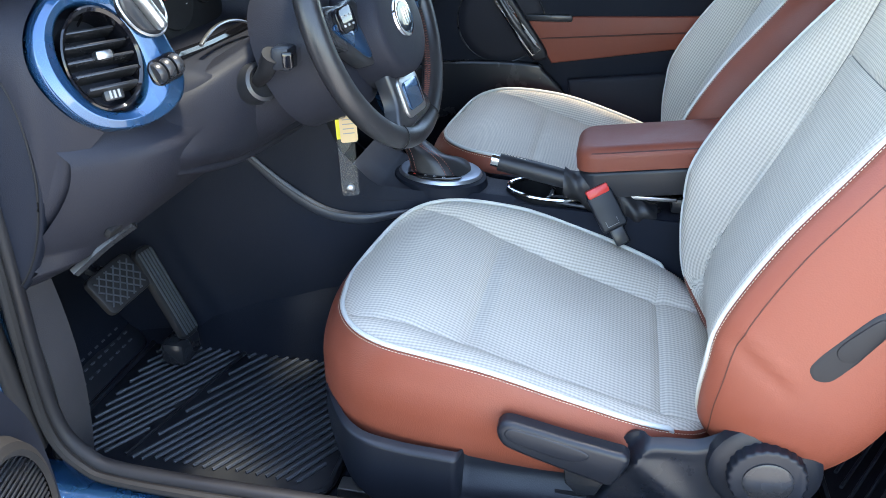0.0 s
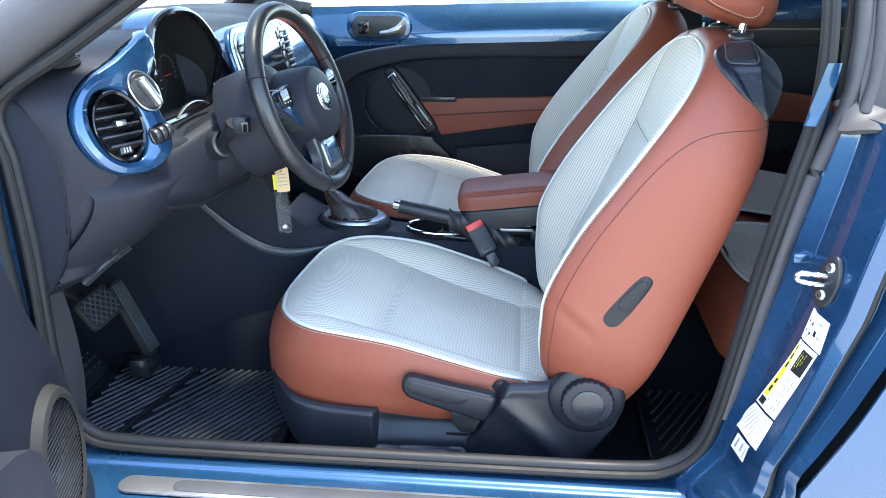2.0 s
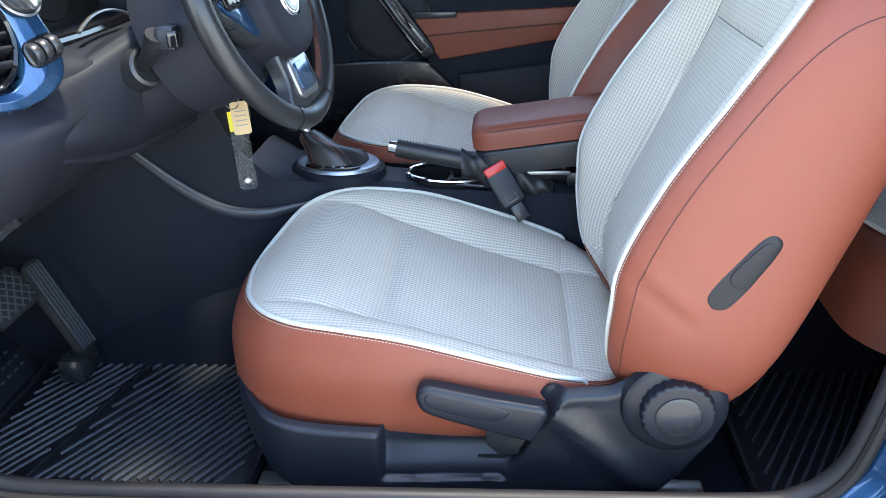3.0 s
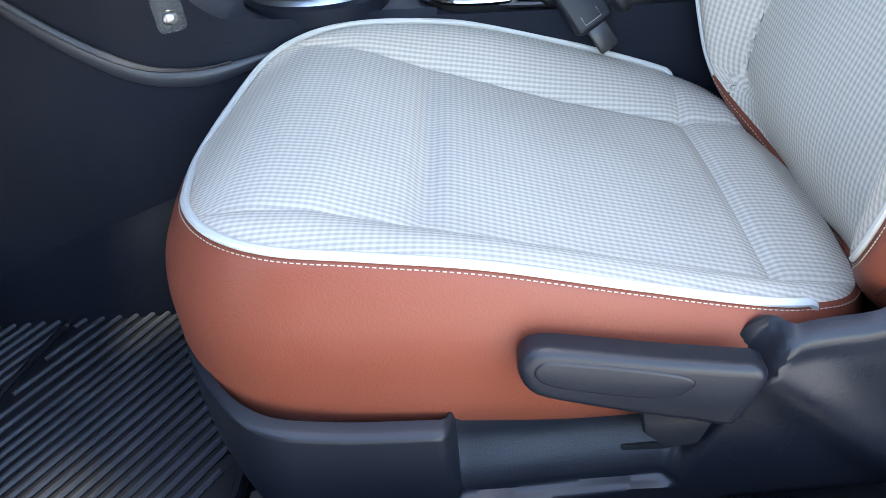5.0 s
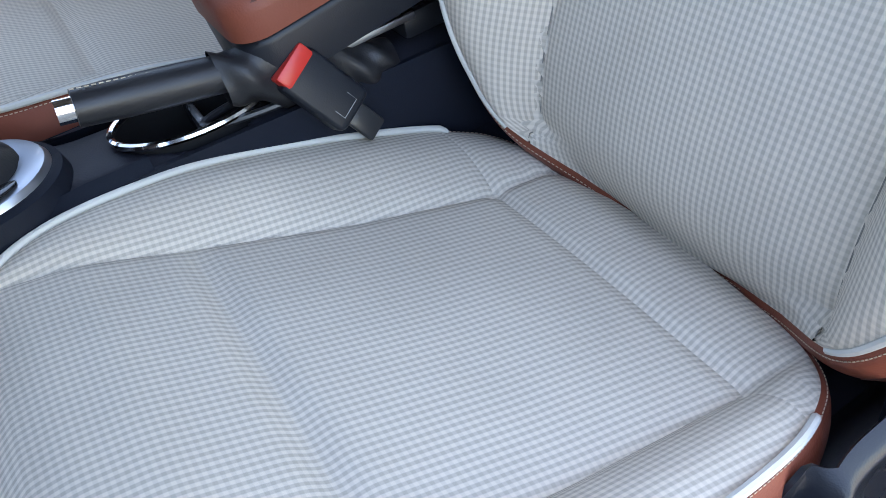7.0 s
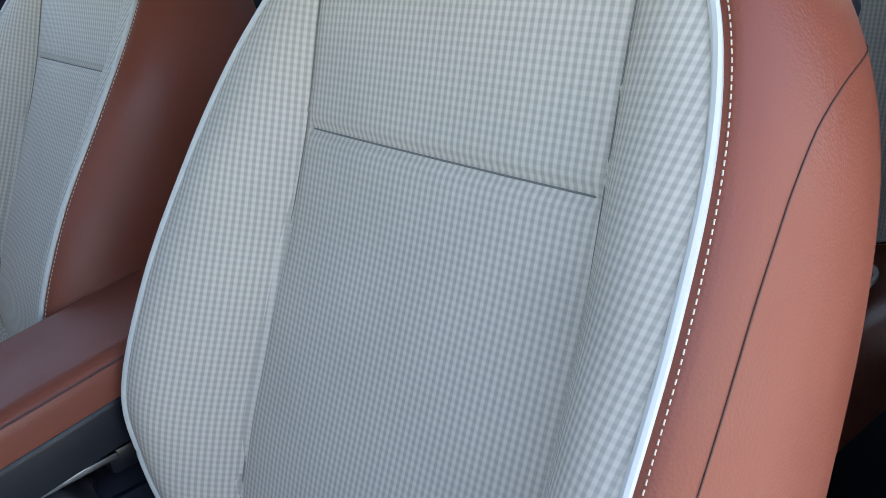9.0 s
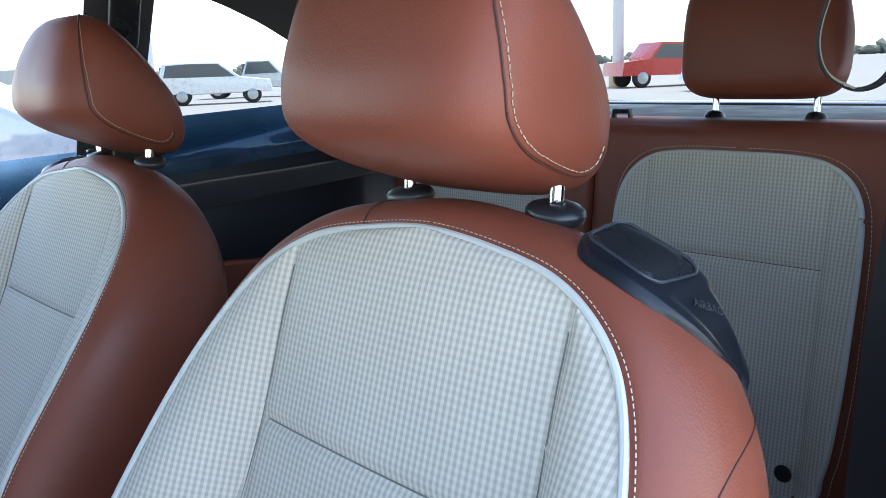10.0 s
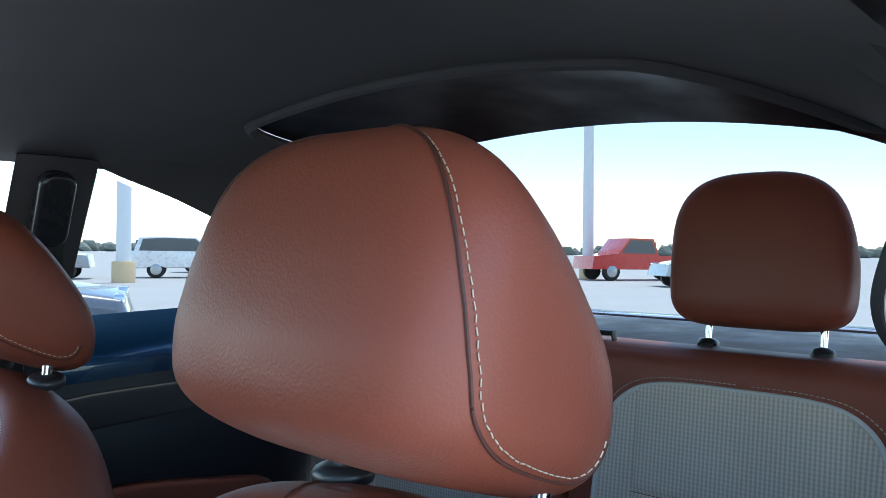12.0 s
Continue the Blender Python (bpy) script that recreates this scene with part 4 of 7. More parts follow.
for sg in (1, -1):
    part("c_pillar_trim", quarter_trim(sg), LINER, body)
    part("rear_side_trim", box(0.92, sg * 0.675, 0.66, 1.0, 0.03, 0.76, 0.01), PLASTIC, body)
    part("roof_rail", sheet(lambda a, b: (-0.45 + (0.95 if sg > 0 else 1.35) * a, sg * (0.53 + (0.07 if sg > 0 else 0.11) * math.sin(b * math.pi / 2)), roof_z(-0.45 + 1.35 * a, 0.52) + 0.01 - 0.012 * b - 0.004 * b * b), 30, 8, thick=0.006), LINER, body)
part("rear_armrest", prism([(p[0], p[1]) for p in spline([(0.44, 0.735, 0), (0.45, 0.815, 0), (0.56, 0.822, 0), (0.72, 0.800, 0), (0.84, 0.775, 0), (0.85, 0.715, 0), (0.72, 0.712, 0), (0.55, 0.722, 0)], 5, closed=True)], xz(0.662, -1), 0.026, 0.010, 3), LEATHER, body, "tan leather rear armrest insert")
part("rear_panel_ledge", prism([(p[0], p[1]) for p in spline([(0.42, 0.93, 0), (0.43, 0.985, 0), (0.80, 0.995, 0), (1.20, 1.005, 0), (1.20, 0.965, 0), (0.80, 0.945, 0)], 5, closed=True)], xz(0.662, -1), 0.014, 0.006, 3), TRIM, body)
# far B-pillar
part("b_pillar_trim", sheet(lambda a, b: (0.305 + 0.02 * b + (0.105 + 0.010 * b) * a, 0.672 - 0.120 * b - 0.012 * math.sin(math.pi * a), 1.02 + 0.360 * b), 10, 12, thick=0.012), TRIM, body)
# near B-pillar, behind the doorway
part("b_pillar_trim", sheet(lambda a, b: (0.318 + 0.17 * a + 0.03 * (1 - b), -0.705 + 0.030 * max(0.0, b - 0.65) / 0.35 - 0.006 * math.sin(math.pi * a), 0.36 + 1.01 * b), 10, 24, thick=0.012), RUBBER, body)
# blue painted waist rail inside the far flank


def waist(x0, x1, z0, z1, y0, y1):
    return sheet(lambda a, b: (x0 + (x1 - x0) * a, y0 + (y1 - y0) * b - 0.015 * math.sin(math.pi * b), z0(x0 + (x1 - x0) * a) + (z1(x0 + (x1 - x0) * a) - z0(x0 + (x1 - x0) * a)) * b), 30, 8, thick=0.006)


part("waist_rail", waist(0.34, 1.25, lambda x: 1.005 + 0.035 * (x - 0.3), lambda x: 1.115 + 0.03 * (x - 0.3), 0.655, 0.70), BLUE, body, "blue painted inner waist rail")
part("quarter_window", sheet(lambda a, b: (0.40 + 0.71 * a, 0.705 - 0.13 * b * (1 - 0.9 * a), 1.115 + 0.27 * b * (1 - 0.9 * a)), 8, 6), TINTED, body)
part("quarter_window", sheet(lambda a, b: (0.40 + 0.71 * a, -0.715 + 0.14 * b * (1 - 0.9 * a), 1.05 + 0.335 * b * (1 - 0.9 * a)), 8, 6), TINTED, body)
# A-pillars and windscreen
part("a_pillar", tube([Vector((-1.10 + 0.72 * j / 8, 0.690 - 0.12 * j / 8, 1.01 + 0.40 * math.sin(j / 8 * math.pi / 2 * 0.93))) for j in range(9)], 0.028, 12, wide=1.5), TRIM, body)
part("a_pillar", tube(spline([(-1.12, -0.705, 0.965), (-1.02, -0.702, 1.035), (-0.92, -0.698, 1.095), (-0.82, -0.690, 1.155), (-0.72, -0.675, 1.213), (-0.60, -0.650, 1.278), (-0.46, -0.610, 1.345), (-0.38, -0.585, 1.385)], 4), 0.05, 14, wide=1.1, radii=[0.055 - 0.0006 * j for j in range(29)]), TRIM, body, "grey trim of the windscreen pillar")
part("mirror_sail", prism([(-1.10, 0.98), (-0.80, 1.01), (-0.80, 1.06), (-1.05, 1.10)], xz(0.70, -1), 0.02, 0.006), SMOOTH, body)
part("windscreen", sheet(lambda a, b: (-1.32 + 0.86 * b + 0.10 * (2 * a - 1) ** 2, (-0.64 + 1.28 * a) * (1 - 0.14 * b), 0.99 + 0.40 * math.sin(b * math.pi / 2 * 0.95)), 16, 12), WINDSCREEN, body)
part("bonnet", sheet(lambda a, b: (-2.2 + 0.9 * a, -0.70 + 1.40 * b, 0.78 + 0.20 * math.sin(a * 1.4) - 0.10 * (2 * b - 1) ** 2), 14, 14, thick=0.004), BLUE, body)
part("far_side", sheet(lambda a, b: (-1.05 + 1.60 * a, 0.88 - 0.04 * b * b, 0.20 + 0.80 * b), 14, 10, thick=0.004), BLUE, body)
for wx in (-1.50, 1.12):
    for sg in (1, -1):
        wm = Matrix.Translation((wx, sg * 0.80, 0.328)) @ pose(0, 0, 0, -90 * sg, 0, 0)
        tyre = part("wheel", lathe([(0.20, 0.085), (0.235, 0.100), (0.30, 0.104), (0.322, 0.085), (0.328, 0.05), (0.328, -0.07), (0.315, -0.10), (0.20, -0.10)], wm, 40), RUBBER, body, "black tyre")
        part("rim", lathe([(0.0, 0.075), (0.05, 0.080), (0.075, 0.066), (0.17, 0.078), (0.205, 0.092), (0.212, 0.088), (0.212, -0.06)], wm, 40), SATIN, tyre, "silver wheel rim")


def arch_low(x, wx):
    """The lower edge of a wing: the sill's height, raised over the wheel."""
    d = 0.385 ** 2 - (x - wx) ** 2
    return max(0.26, 0.33 + math.sqrt(d)) if d > 0 else 0.26


def wing(x0, x1, wx, sg, top):
    def fn(a, b):
        x = x0 + (x1 - x0) * a
        lo, hi = arch_low(x, wx), top(x)
        bulge = 0.035 * math.exp(-((x - wx) / 0.42) ** 2)
        return (x, sg * (0.860 + bulge - 0.160 * b ** 2.5 * (min(1.0, max(0.0, (-1.10 - x) / 0.20)) if x < 0 else 0.3)), lo + (hi - lo) * b)
    return sheet(fn, 40, 10, thick=0.004)


for sg in (1, -1):
    part("front_wing", wing(-2.20, -1.02, -1.50, sg, lambda x: 0.68 + 0.20 * math.sin((x + 2.2) / 0.9 * 1.4) if x < -1.3 else 0.877 + 0.06 * (x + 1.3)), BLUE, body)
part("rear_wing", wing(0.50, 2.12, 1.12, 1, lambda x: 1.03 - 0.14 * max(0.0, x - 1.2)), BLUE, body)
part("bumper", box(-2.26, 0, 0.46, 0.26, 1.66, 0.46, 0.12, 5), BLUE, body)
part("bumper", box(2.16, 0, 0.50, 0.26, 1.66, 0.50, 0.12, 5), BLUE, body)

# ---- far door ----
door = thing("door_1", "closed passenger door with charcoal lining, tan leather insert and blue waist", "door", "doors", "structure")
DY = 0.695
part("door_lining", prism([(-0.80, 0.215), (0.33, 0.215), (0.33, 0.90), (0.12, 0.905), (-0.25, 0.905), (-0.50, 0.885), (-0.64, 0.845), (-0.78, 0.80)], xz(DY + 0.03, -1), 0.03, 0.01, 3), MATTE, door)
part("upper_lining", prism([(p[0], p[1]) for p in spline([(-0.85, 0.78, 0), (-0.76, 0.865, 0), (-0.66, 0.905, 0), (-0.45, 0.935, 0), (-0.1, 0.952, 0), (0.33, 0.957, 0), (0.33, 0.895, 0), (0.1, 0.895, 0), (-0.30, 0.893, 0), (-0.50, 0.878, 0), (-0.66, 0.83, 0), (-0.78, 0.73, 0)], 5, closed=True)], xz(DY + 0.02, -1), 0.04, 0.012, 4), SOFT, door)
part("waist_panel", waist(-0.84, 0.335, lambda x: 0.925 + 0.030 * (x + 0.8), lambda x: 1.045 + 0.022 * (x + 0.8), 0.668, 0.715), BLUE, door, "blue painted waist panel")
part("opener_bezel", prism(round_rect(0.205, 0.092, 0.044, 8, -0.578, 0.990), basis((0, 0.664, 0.0), (1, 0, 0), (0, -1, 0.0)) @ Matrix.Scale(1, 4), 0.008, 0.004), BLUE, door)
cup = part("opener_cup", prism(round_rect(0.175, 0.066, 0.032, 8, -0.578, 0.990), xz(0.657, -1), 0.004, 0.0015), SMOOTH, door)
part("opener_handle", tube([(-0.572, 0.644, 0.972), (-0.545, 0.640, 0.974), (-0.515, 0.638, 0.985), (-0.498, 0.642, 1.002), (-0.494, 0.650, 1.015)], 0.008, 10, wide=0.7, radii=[0.006, 0.009, 0.011, 0.010, 0.005]), SATIN, cup, "satin metal door opener")
part("lock_switch", box(-0.625, 0.6515, 0.990, 0.034, 0.004, 0.042, 0.002), PIANO, cup)
part("leather_insert", prism([(-0.455, 0.752), (-0.34, 0.764), (-0.10, 0.770), (0.33, 0.785), (0.33, 0.725), (-0.05, 0.690), (-0.25, 0.660), (-0.385, 0.640)], xz(DY, -1), 0.010, 0.005, 3), LEATHER, door, "tan leather door insert")
part("insert_crease", tube([(-0.43, DY - 0.012, 0.705), (-0.10, DY - 0.012, 0.728), (0.33, DY - 0.012, 0.752)], 0.002, 6), SEAMLEATHER, door)
part("pull_recess", prism([(p[0], p[1]) for p in spline([(-0.562, 0.852, 0), (-0.528, 0.856, 0), (-0.460, 0.765, 0), (-0.398, 0.672, 0), (-0.412, 0.650, 0), (-0.442, 0.656, 0), (-0.505, 0.745, 0), (-0.566, 0.835, 0)], 4, closed=True)], xz(DY, -1), 0.024, 0.008, 3), PLASTIC, door)
part("insert_strip", box(-0.395, DY - 0.008, 0.760, 0.120, 0.016, 0.018, 0.004), SMOOTH, door)
pull = part("pull_handle", tube([(-0.543, DY - 0.032, 0.838), (-0.485, DY - 0.046, 0.755), (-0.424, DY - 0.032, 0.676)], 0.012, 12, wide=1.0), SMOOTH, door)
rim = [(-0.543 + 0.119 * t + 0.0095 * s, DY - 0.036 - 0.013 * math.sin(math.pi * t), 0.838 - 0.162 * t + 0.0068 * s) for t, s in [(j / 10, 1) for j in range(11)] + [(1 - j / 10, -1) for j in range(11)]]
part("chrome_rim", tube(rim, 0.0040, 6, closed=True), CHROME, pull, "chrome rim of the pull handle")
part("speaker_ring", tube([(-0.525 + 0.118 * math.cos(2 * math.pi * j / 48), DY - 0.003, 0.748 + 0.112 * math.sin(2 * math.pi * j / 48)) for j in range(48)], 0.0025, 6, closed=True), SMOOTH, door)
part("speaker_dish", lathe([(0.0, 0.004), (0.09, 0.006), (0.112, 0.004), (0.116, 0.0)], xz(DY, -1) @ Matrix.Translation((-0.525, 0.748, 0)), 44), SOFT, door)
part("door_pocket", prism([(p[0], p[1]) for p in spline([(-0.75, 0.62, 0), (-0.45, 0.642, 0), (-0.40, 0.62, 0), (-0.345, 0.56, 0), (-0.36, 0.535, 0), (-0.55, 0.52, 0), (-0.75, 0.47, 0)], 4, closed=True)], xz(DY, -1), 0.022, 0.009, 3), SMOOTH, door)
part("lower_bulge", prism([(-0.34, 0.60), (-0.05, 0.63), (0.33, 0.66), (0.33, 0.36), (-0.30, 0.36)], xz(DY, -1), 0.02, 0.012, 3), SOFT, door)
dw = part("door_window", sheet(lambda a, b: (-0.80 + 1.12 * a - 0.0 * b, 0.715 - 0.14 * b, 1.05 + 0.32 * b * min(1.0, 0.30 + a * 1.3)), 10, 6), PANE, door)
dw.visible_shadow = False

# ---- dashboard ----
dash = thing("dashboard", "charcoal soft-touch dashboard with a glossy blue fascia", "dashboard")
prof = spline([(-1.38, 0, 1.045), (-1.15, 0, 1.062), (-0.95, 0, 1.062), (-0.85, 0, 1.045), (-0.785, 0, 1.00), (-0.760, 0, 0.94), (-0.735, 0, 0.875), (-0.745, 0, 0.81), (-0.82, 0, 0.725), (-0.92, 0, 0.655), (-1.12, 0, 0.56)], 6)


def dash_at(a, b, cut=1.0):
    y = -0.70 + 1.40 * a
    p = prof[int(round(b * (len(prof) - 1)))]
    e = max(0.0, (abs(y) - 0.585) / 0.115)
    mid = math.exp(-((y + 0.36) / 0.13) ** 2)
    hood = 0.035 * mid * math.exp(-((p[0] + 0.86) / 0.10) ** 2) if p[2] > 0.97 else 0.0
    carve = math.exp(-((y + 0.365) / 0.165) ** 8) * max(0.0, 1 - ((p[2] - 0.985) / 0.085) ** 4) if p[0] > -0.90 else 0.0
    vent = min(1.0, max(0.0, (-0.49 - y) / 0.07)) * max(0.0, 1 - ((p[2] - 0.97) / 0.125) ** 4)
    cut *= min(1.0, max(0.0, (1.056 - p[2]) / 0.030))
    return (p[0] - 0.13 * carve * cut - 0.045 * vent * cut - 0.085 * e ** 2.2 * (1.0 if p[2] > 0.70 else 0.5), y, p[2] - 0.03 * e * e * (p[2] > 0.97) + hood)


part("dash_pad", sheet(dash_at, 160, len(prof) - 1), SOFT, dash)
cap = spline([(-1.20, 1.02, 0), (-1.02, 1.035, 0), (-0.93, 1.005, 0), (-0.875, 0.94, 0), (-0.862, 0.86, 0), (-0.872, 0.78, 0), (-0.905, 0.70, 0), (-0.96, 0.64, 0), (-1.05, 0.60, 0), (-1.2, 0.60, 0)], 6, closed=True)
endcap = part("side_cover", prism([(p[0], p[1]) for p in cap], xz(-0.690, -1), 0.014, 0.006, 3), MATTE, dash, "charcoal side cover of the dashboard")
part("cover_joint", tube([Vector((p[0] * 0.97 - 0.03, -0.7045, p[1] * 0.97 + 0.025)) for p in cap], 0.0016, 5, closed=True), INK, endcap)
ends = [dash_at(0.0, b / 40, 0.0) for b in range(41)]
part("dash_end", prism([(p[0], p[2]) for p in ends], xz(-0.60, -1), 0.0985, 0.02, 4), SOFT, dash)
part("dash_end", prism([(p[0], p[2]) for p in ends], xz(0.60, 1), 0.0985, 0.02, 4), SOFT, dash)
# blue fascia across the dash


def fascia_x(y, z):
    e = max(0.0, (abs(y) - 0.585) / 0.115)
    return lerp_table([(0.86, -0.725), (0.90, -0.738), (0.96, -0.757), (1.02, -0.785), (1.06, -0.815), (1.11, -0.84)], z) - 0.085 * e ** 2.2


def fascia_at(a, b):
    y = -0.665 + 1.33 * a
    top = 1.035 + 0.070 * math.exp(-((y + 0.36) / 0.145) ** 4) + 0.022 * math.exp(-((y) / 0.20) ** 4) - 0.03 * max(0.0, (abs(y) - 0.55) / 0.12) ** 2
    low = 0.885 + 0.015 * math.exp(-((y + 0.36) / 0.16) ** 4) - 0.02 * max(0.0, (abs(y) - 0.5) / 0.16)
    z = low + (top - low) * b
    r = math.sin(math.pi * b) ** 0.35
    return (fascia_x(y, z) + 0.004 + 0.012 * r, y, z)


def fascia_piece(y0, y1, cols):
    return sheet(lambda a, b: fascia_at((y0 + (y1 - y0) * a + 0.665) / 1.33, b), cols, 20)


part("fascia", fascia_piece(-0.205, 0.60, 70), BLUE, dash, "glossy blue painted fascia")


def panel_x(y, z):
    """The driver's fascia bends round towards the door."""
    return -0.785 + lerp_table([(-0.72, -0.049), (-0.64, 0.0), (-0.60, 0.023), (-0.56, 0.040), (-0.52, 0.050), (-0.45, 0.054), (-0.2, 0.056)], y) - 0.33 * (z - 0.945)


PANEL_OUT = Vector((0.82, -0.50, 0.27)).normalized()
PANEL_RIM = spline([(0, -0.512, 1.101), (0, -0.563, 1.081), (0, -0.606, 1.059), (0, -0.657, 1.034), (0, -0.690, 1.003), (0, -0.706, 0.968), (0, -0.708, 0.934), (0, -0.696, 0.898), (0, -0.672, 0.877), (0, -0.637, 0.871), (0, -0.602, 0.878),
                    (0, -0.572, 0.895), (0, -0.558, 0.925), (0, -0.561, 0.965), (0, -0.560, 1.001), (0, -0.541, 1.037), (0, -0.497, 1.075)], 8, closed=True)
VENT_C = Vector((0, -0.646, 0.953))


def panel_edge(th):
    """Where a line from the vent's middle meets the panel's rim."""
    d = Vector((0, math.cos(th), math.sin(th)))
    best = 0.05
    for p, q in zip(PANEL_RIM, PANEL_RIM[1:] + PANEL_RIM[:1]):
        a, b = p - VENT_C, q - VENT_C
        den = d.y * (b.z - a.z) - d.z * (b.y - a.y)
        if abs(den) < 1e-9:
            continue
        s = (a.y * (b.z - a.z) - a.z * (b.y - a.y)) / den
        t = (a.y * d.z - a.z * d.y) / den
        if s > 0 and -1e-6 <= t <= 1 + 1e-6:
            best = max(best, s)
    return VENT_C + d * best


# the pad's shoulder runs from the driver's panel to the dash top and the side cover
SHOULDER_IN = spline([(0, -0.498, 1.098), (0, -0.563, 1.080), (0, -0.606, 1.058), (0, -0.657, 1.033), (0, -0.690, 1.002), (0, -0.706, 0.968), (0, -0.707, 0.934), (0, -0.694, 0.898), (0, -0.670, 0.875)], 6)
SHOULDER_OUT = spline([(-1.03, -0.44, 1.066), (-1.02, -0.54, 1.058), (-0.99, -0.62, 1.048), (-0.955, -0.680, 1.022), (-0.912, -0.700, 0.985), (-0.880, -0.704, 0.935), (-0.868, -0.704, 0.885), (-0.866, -0.703, 0.835), (-0.870, -0.700, 0.790)], 6)


def shoulder(a, b):
    i = int(round(a * (len(SHOULDER_IN) - 1)))
    p, q = SHOULDER_IN[i], SHOULDER_OUT[i]
    p = Vector((panel_x(p.y, p.z) - 0.006, p.y, p.z))
    swell = 0.005 * math.sin(math.pi * b)
    return p.lerp(q, b) + Vector((0.2, -0.9 * a, 0.9 * (1 - a))) * swell


part("dash_shoulder", sheet(shoulder, len(SHOULDER_IN) - 1, 16), SOFT, dash, angle=70)
PANEL_LIFT = [(0.0, -0.012), (0.05, 0.006), (0.14, 0.010), (0.5, 0.013), (0.86, 0.010), (0.95, 0.002), (1.0, -0.022)]


def panel_at(a, b):
    th = 2 * math.pi * a
    inner = VENT_C + Vector((0, 0.0365 * math.cos(th), 0.0575 * math.sin(th)))
    q = inner.lerp(panel_edge(th), min(1.0, b))
    return Vector((panel_x(q.y, q.z), q.y, q.z)) + PANEL_OUT * lerp_table(PANEL_LIFT, b)


part("driver_fascia", sheet(panel_at, 120, 26, closed=True), BLUE, dash, "glossy blue fascia round the driver's vent", angle=75)


def air_vent(parent, centre, out, side_dir, r, ring_mat=None, squash=1.0):
    """A round air vent with slats, a tab and its thumb wheel."""
    m = basis(centre, side_dir, out) @ Matrix.Diagonal((squash, 1, 1, 1))
    if ring_mat:
        part("vent_surround", lathe([(r * 1.02, -0.004), (r * 1.05, 0.008), (r * 1.22, 0.012), (r * 1.45, 0.004), (r * 1.60, -0.018), (r * 1.66, -0.05)], m, 48, 1.0, 0.95), ring_mat, parent)
    v = part("air_vent", lathe([(r * 1.04, 0.010), (r * 1.0, 0.012), (r * 0.93, 0.009), (r * 0.90, -0.02), (r * 0.86, -0.045), (0.0, -0.046)], m, 40), PIANO, parent, "round black air vent")
    for k in range(-2, 4):
        h = k * r * 0.30
        w = math.sqrt(max(0.0, (r * 0.9) ** 2 - h * h))
        part("slat", box(0, h, -0.006, 2 * w, 0.004, 0.026, 0.0015), SMOOTH, v).matrix_local = m @ pose(0, 0, 0, -18, 0, 0)
    part("tab", box(0, 0, 0.010, r * 0.46, 0.011, 0.016, 0.004), SATIN, v).matrix_local = m @ pose(0, 0.004, 0, 0, 0, 0)
    part("wheel", box(0, -r * 0.70, 0.004, r * 0.55, 0.014, 0.010, 0.003), SMOOTH, v).matrix_local = m
    part("wheel_marks", join(*[box(k * r * 0.12, -r * 0.70, 0.010, r * 0.06, 0.009, 0.0015, 0.0) for k in (-1, 0, 1)]), GREYINK, v).matrix_local = m
    return v


OUTL = Vector((0.82, -0.50, 0.27))
air_vent(dash, Vector((panel_x(-0.646, 0.953), -0.646, 0.953)) + PANEL_OUT * 0.004, OUTL, (0.5, 0.82, 0), 0.057, None, 0.76)
air_vent(dash, (-0.800, 0.640, 0.955), (0.85, 0.42, 0.25), (-0.42, 0.85, 0), 0.050, BLUE)
# lamp switch and dimmer
ms = basis((-0.762, -0.592, 1.003), (0.026, 0.017, -0.057), (0.86, -0.40, 0.30))
sw = part("light_switch", lathe([(0.0, 0.009), (0.030, 0.009), (0.034, 0.005), (0.036, -0.012)], ms, 36, 1.0, 0.72), SMOOTH, dash, "oval lamp switch with a chrome grip")
part("chrome_edge", tube([ms @ Vector((0.0362 * math.cos(j / 40 * 2 * math.pi), 0.0262 * math.sin(j / 40 * 2 * math.pi), 0.005)) for j in range(40)], 0.0018, 6, closed=True), SATIN, sw)
part("grip", box(0.004, 0, 0.015, 0.056, 0.014, 0.018, 0.006, 3), SATIN, sw).matrix_local = ms
md = basis((-0.741, -0.594, 0.932), (0.5, 0.8, 0.25), (0.84, -0.45, 0.25))
dim = part("dimmer_bezel", prism(round_rect(0.046, 0.032, 0.012), md, 0.004, 0.002), PIANO, dash)
for k in range(3):
    part("dimmer_wheel", lathe([(0.0, -0.005), (0.012, -0.005), (0.013, -0.003), (0.013, 0.003), (0.012, 0.005), (0.0, 0.005)], md @ Matrix.Translation((-0.013 + 0.013 * k, 0, 0.003)) @ pose(0, 0, 0, 0, 90, 0), 20), SMOOTH, dim)
# instrument binnacle
ic = Vector((-0.800, -0.365, 1.012))
mi = basis(ic, (0, 1, 0), (0.97, 0, 0.24))
arch = [(p[0], p[1]) for p in spline([(-0.145, -0.085, 0), (-0.165, -0.04, 0), (-0.150, 0.03, 0), (-0.105, 0.078, 0), (-0.04, 0.098, 0), (0.04, 0.098, 0), (0.105, 0.078, 0), (0.150, 0.03, 0), (0.165, -0.04, 0), (0.145, -0.085, 0), (0.06, -0.095, 0), (-0.06, -0.095, 0)], 5, closed=True)]
binn = part("dial_panel", prism(arch, mi @ Matrix.Translation((0, 0, -0.095)), 0.030, 0.0), INK, dash, "black instrument cluster under a hood")
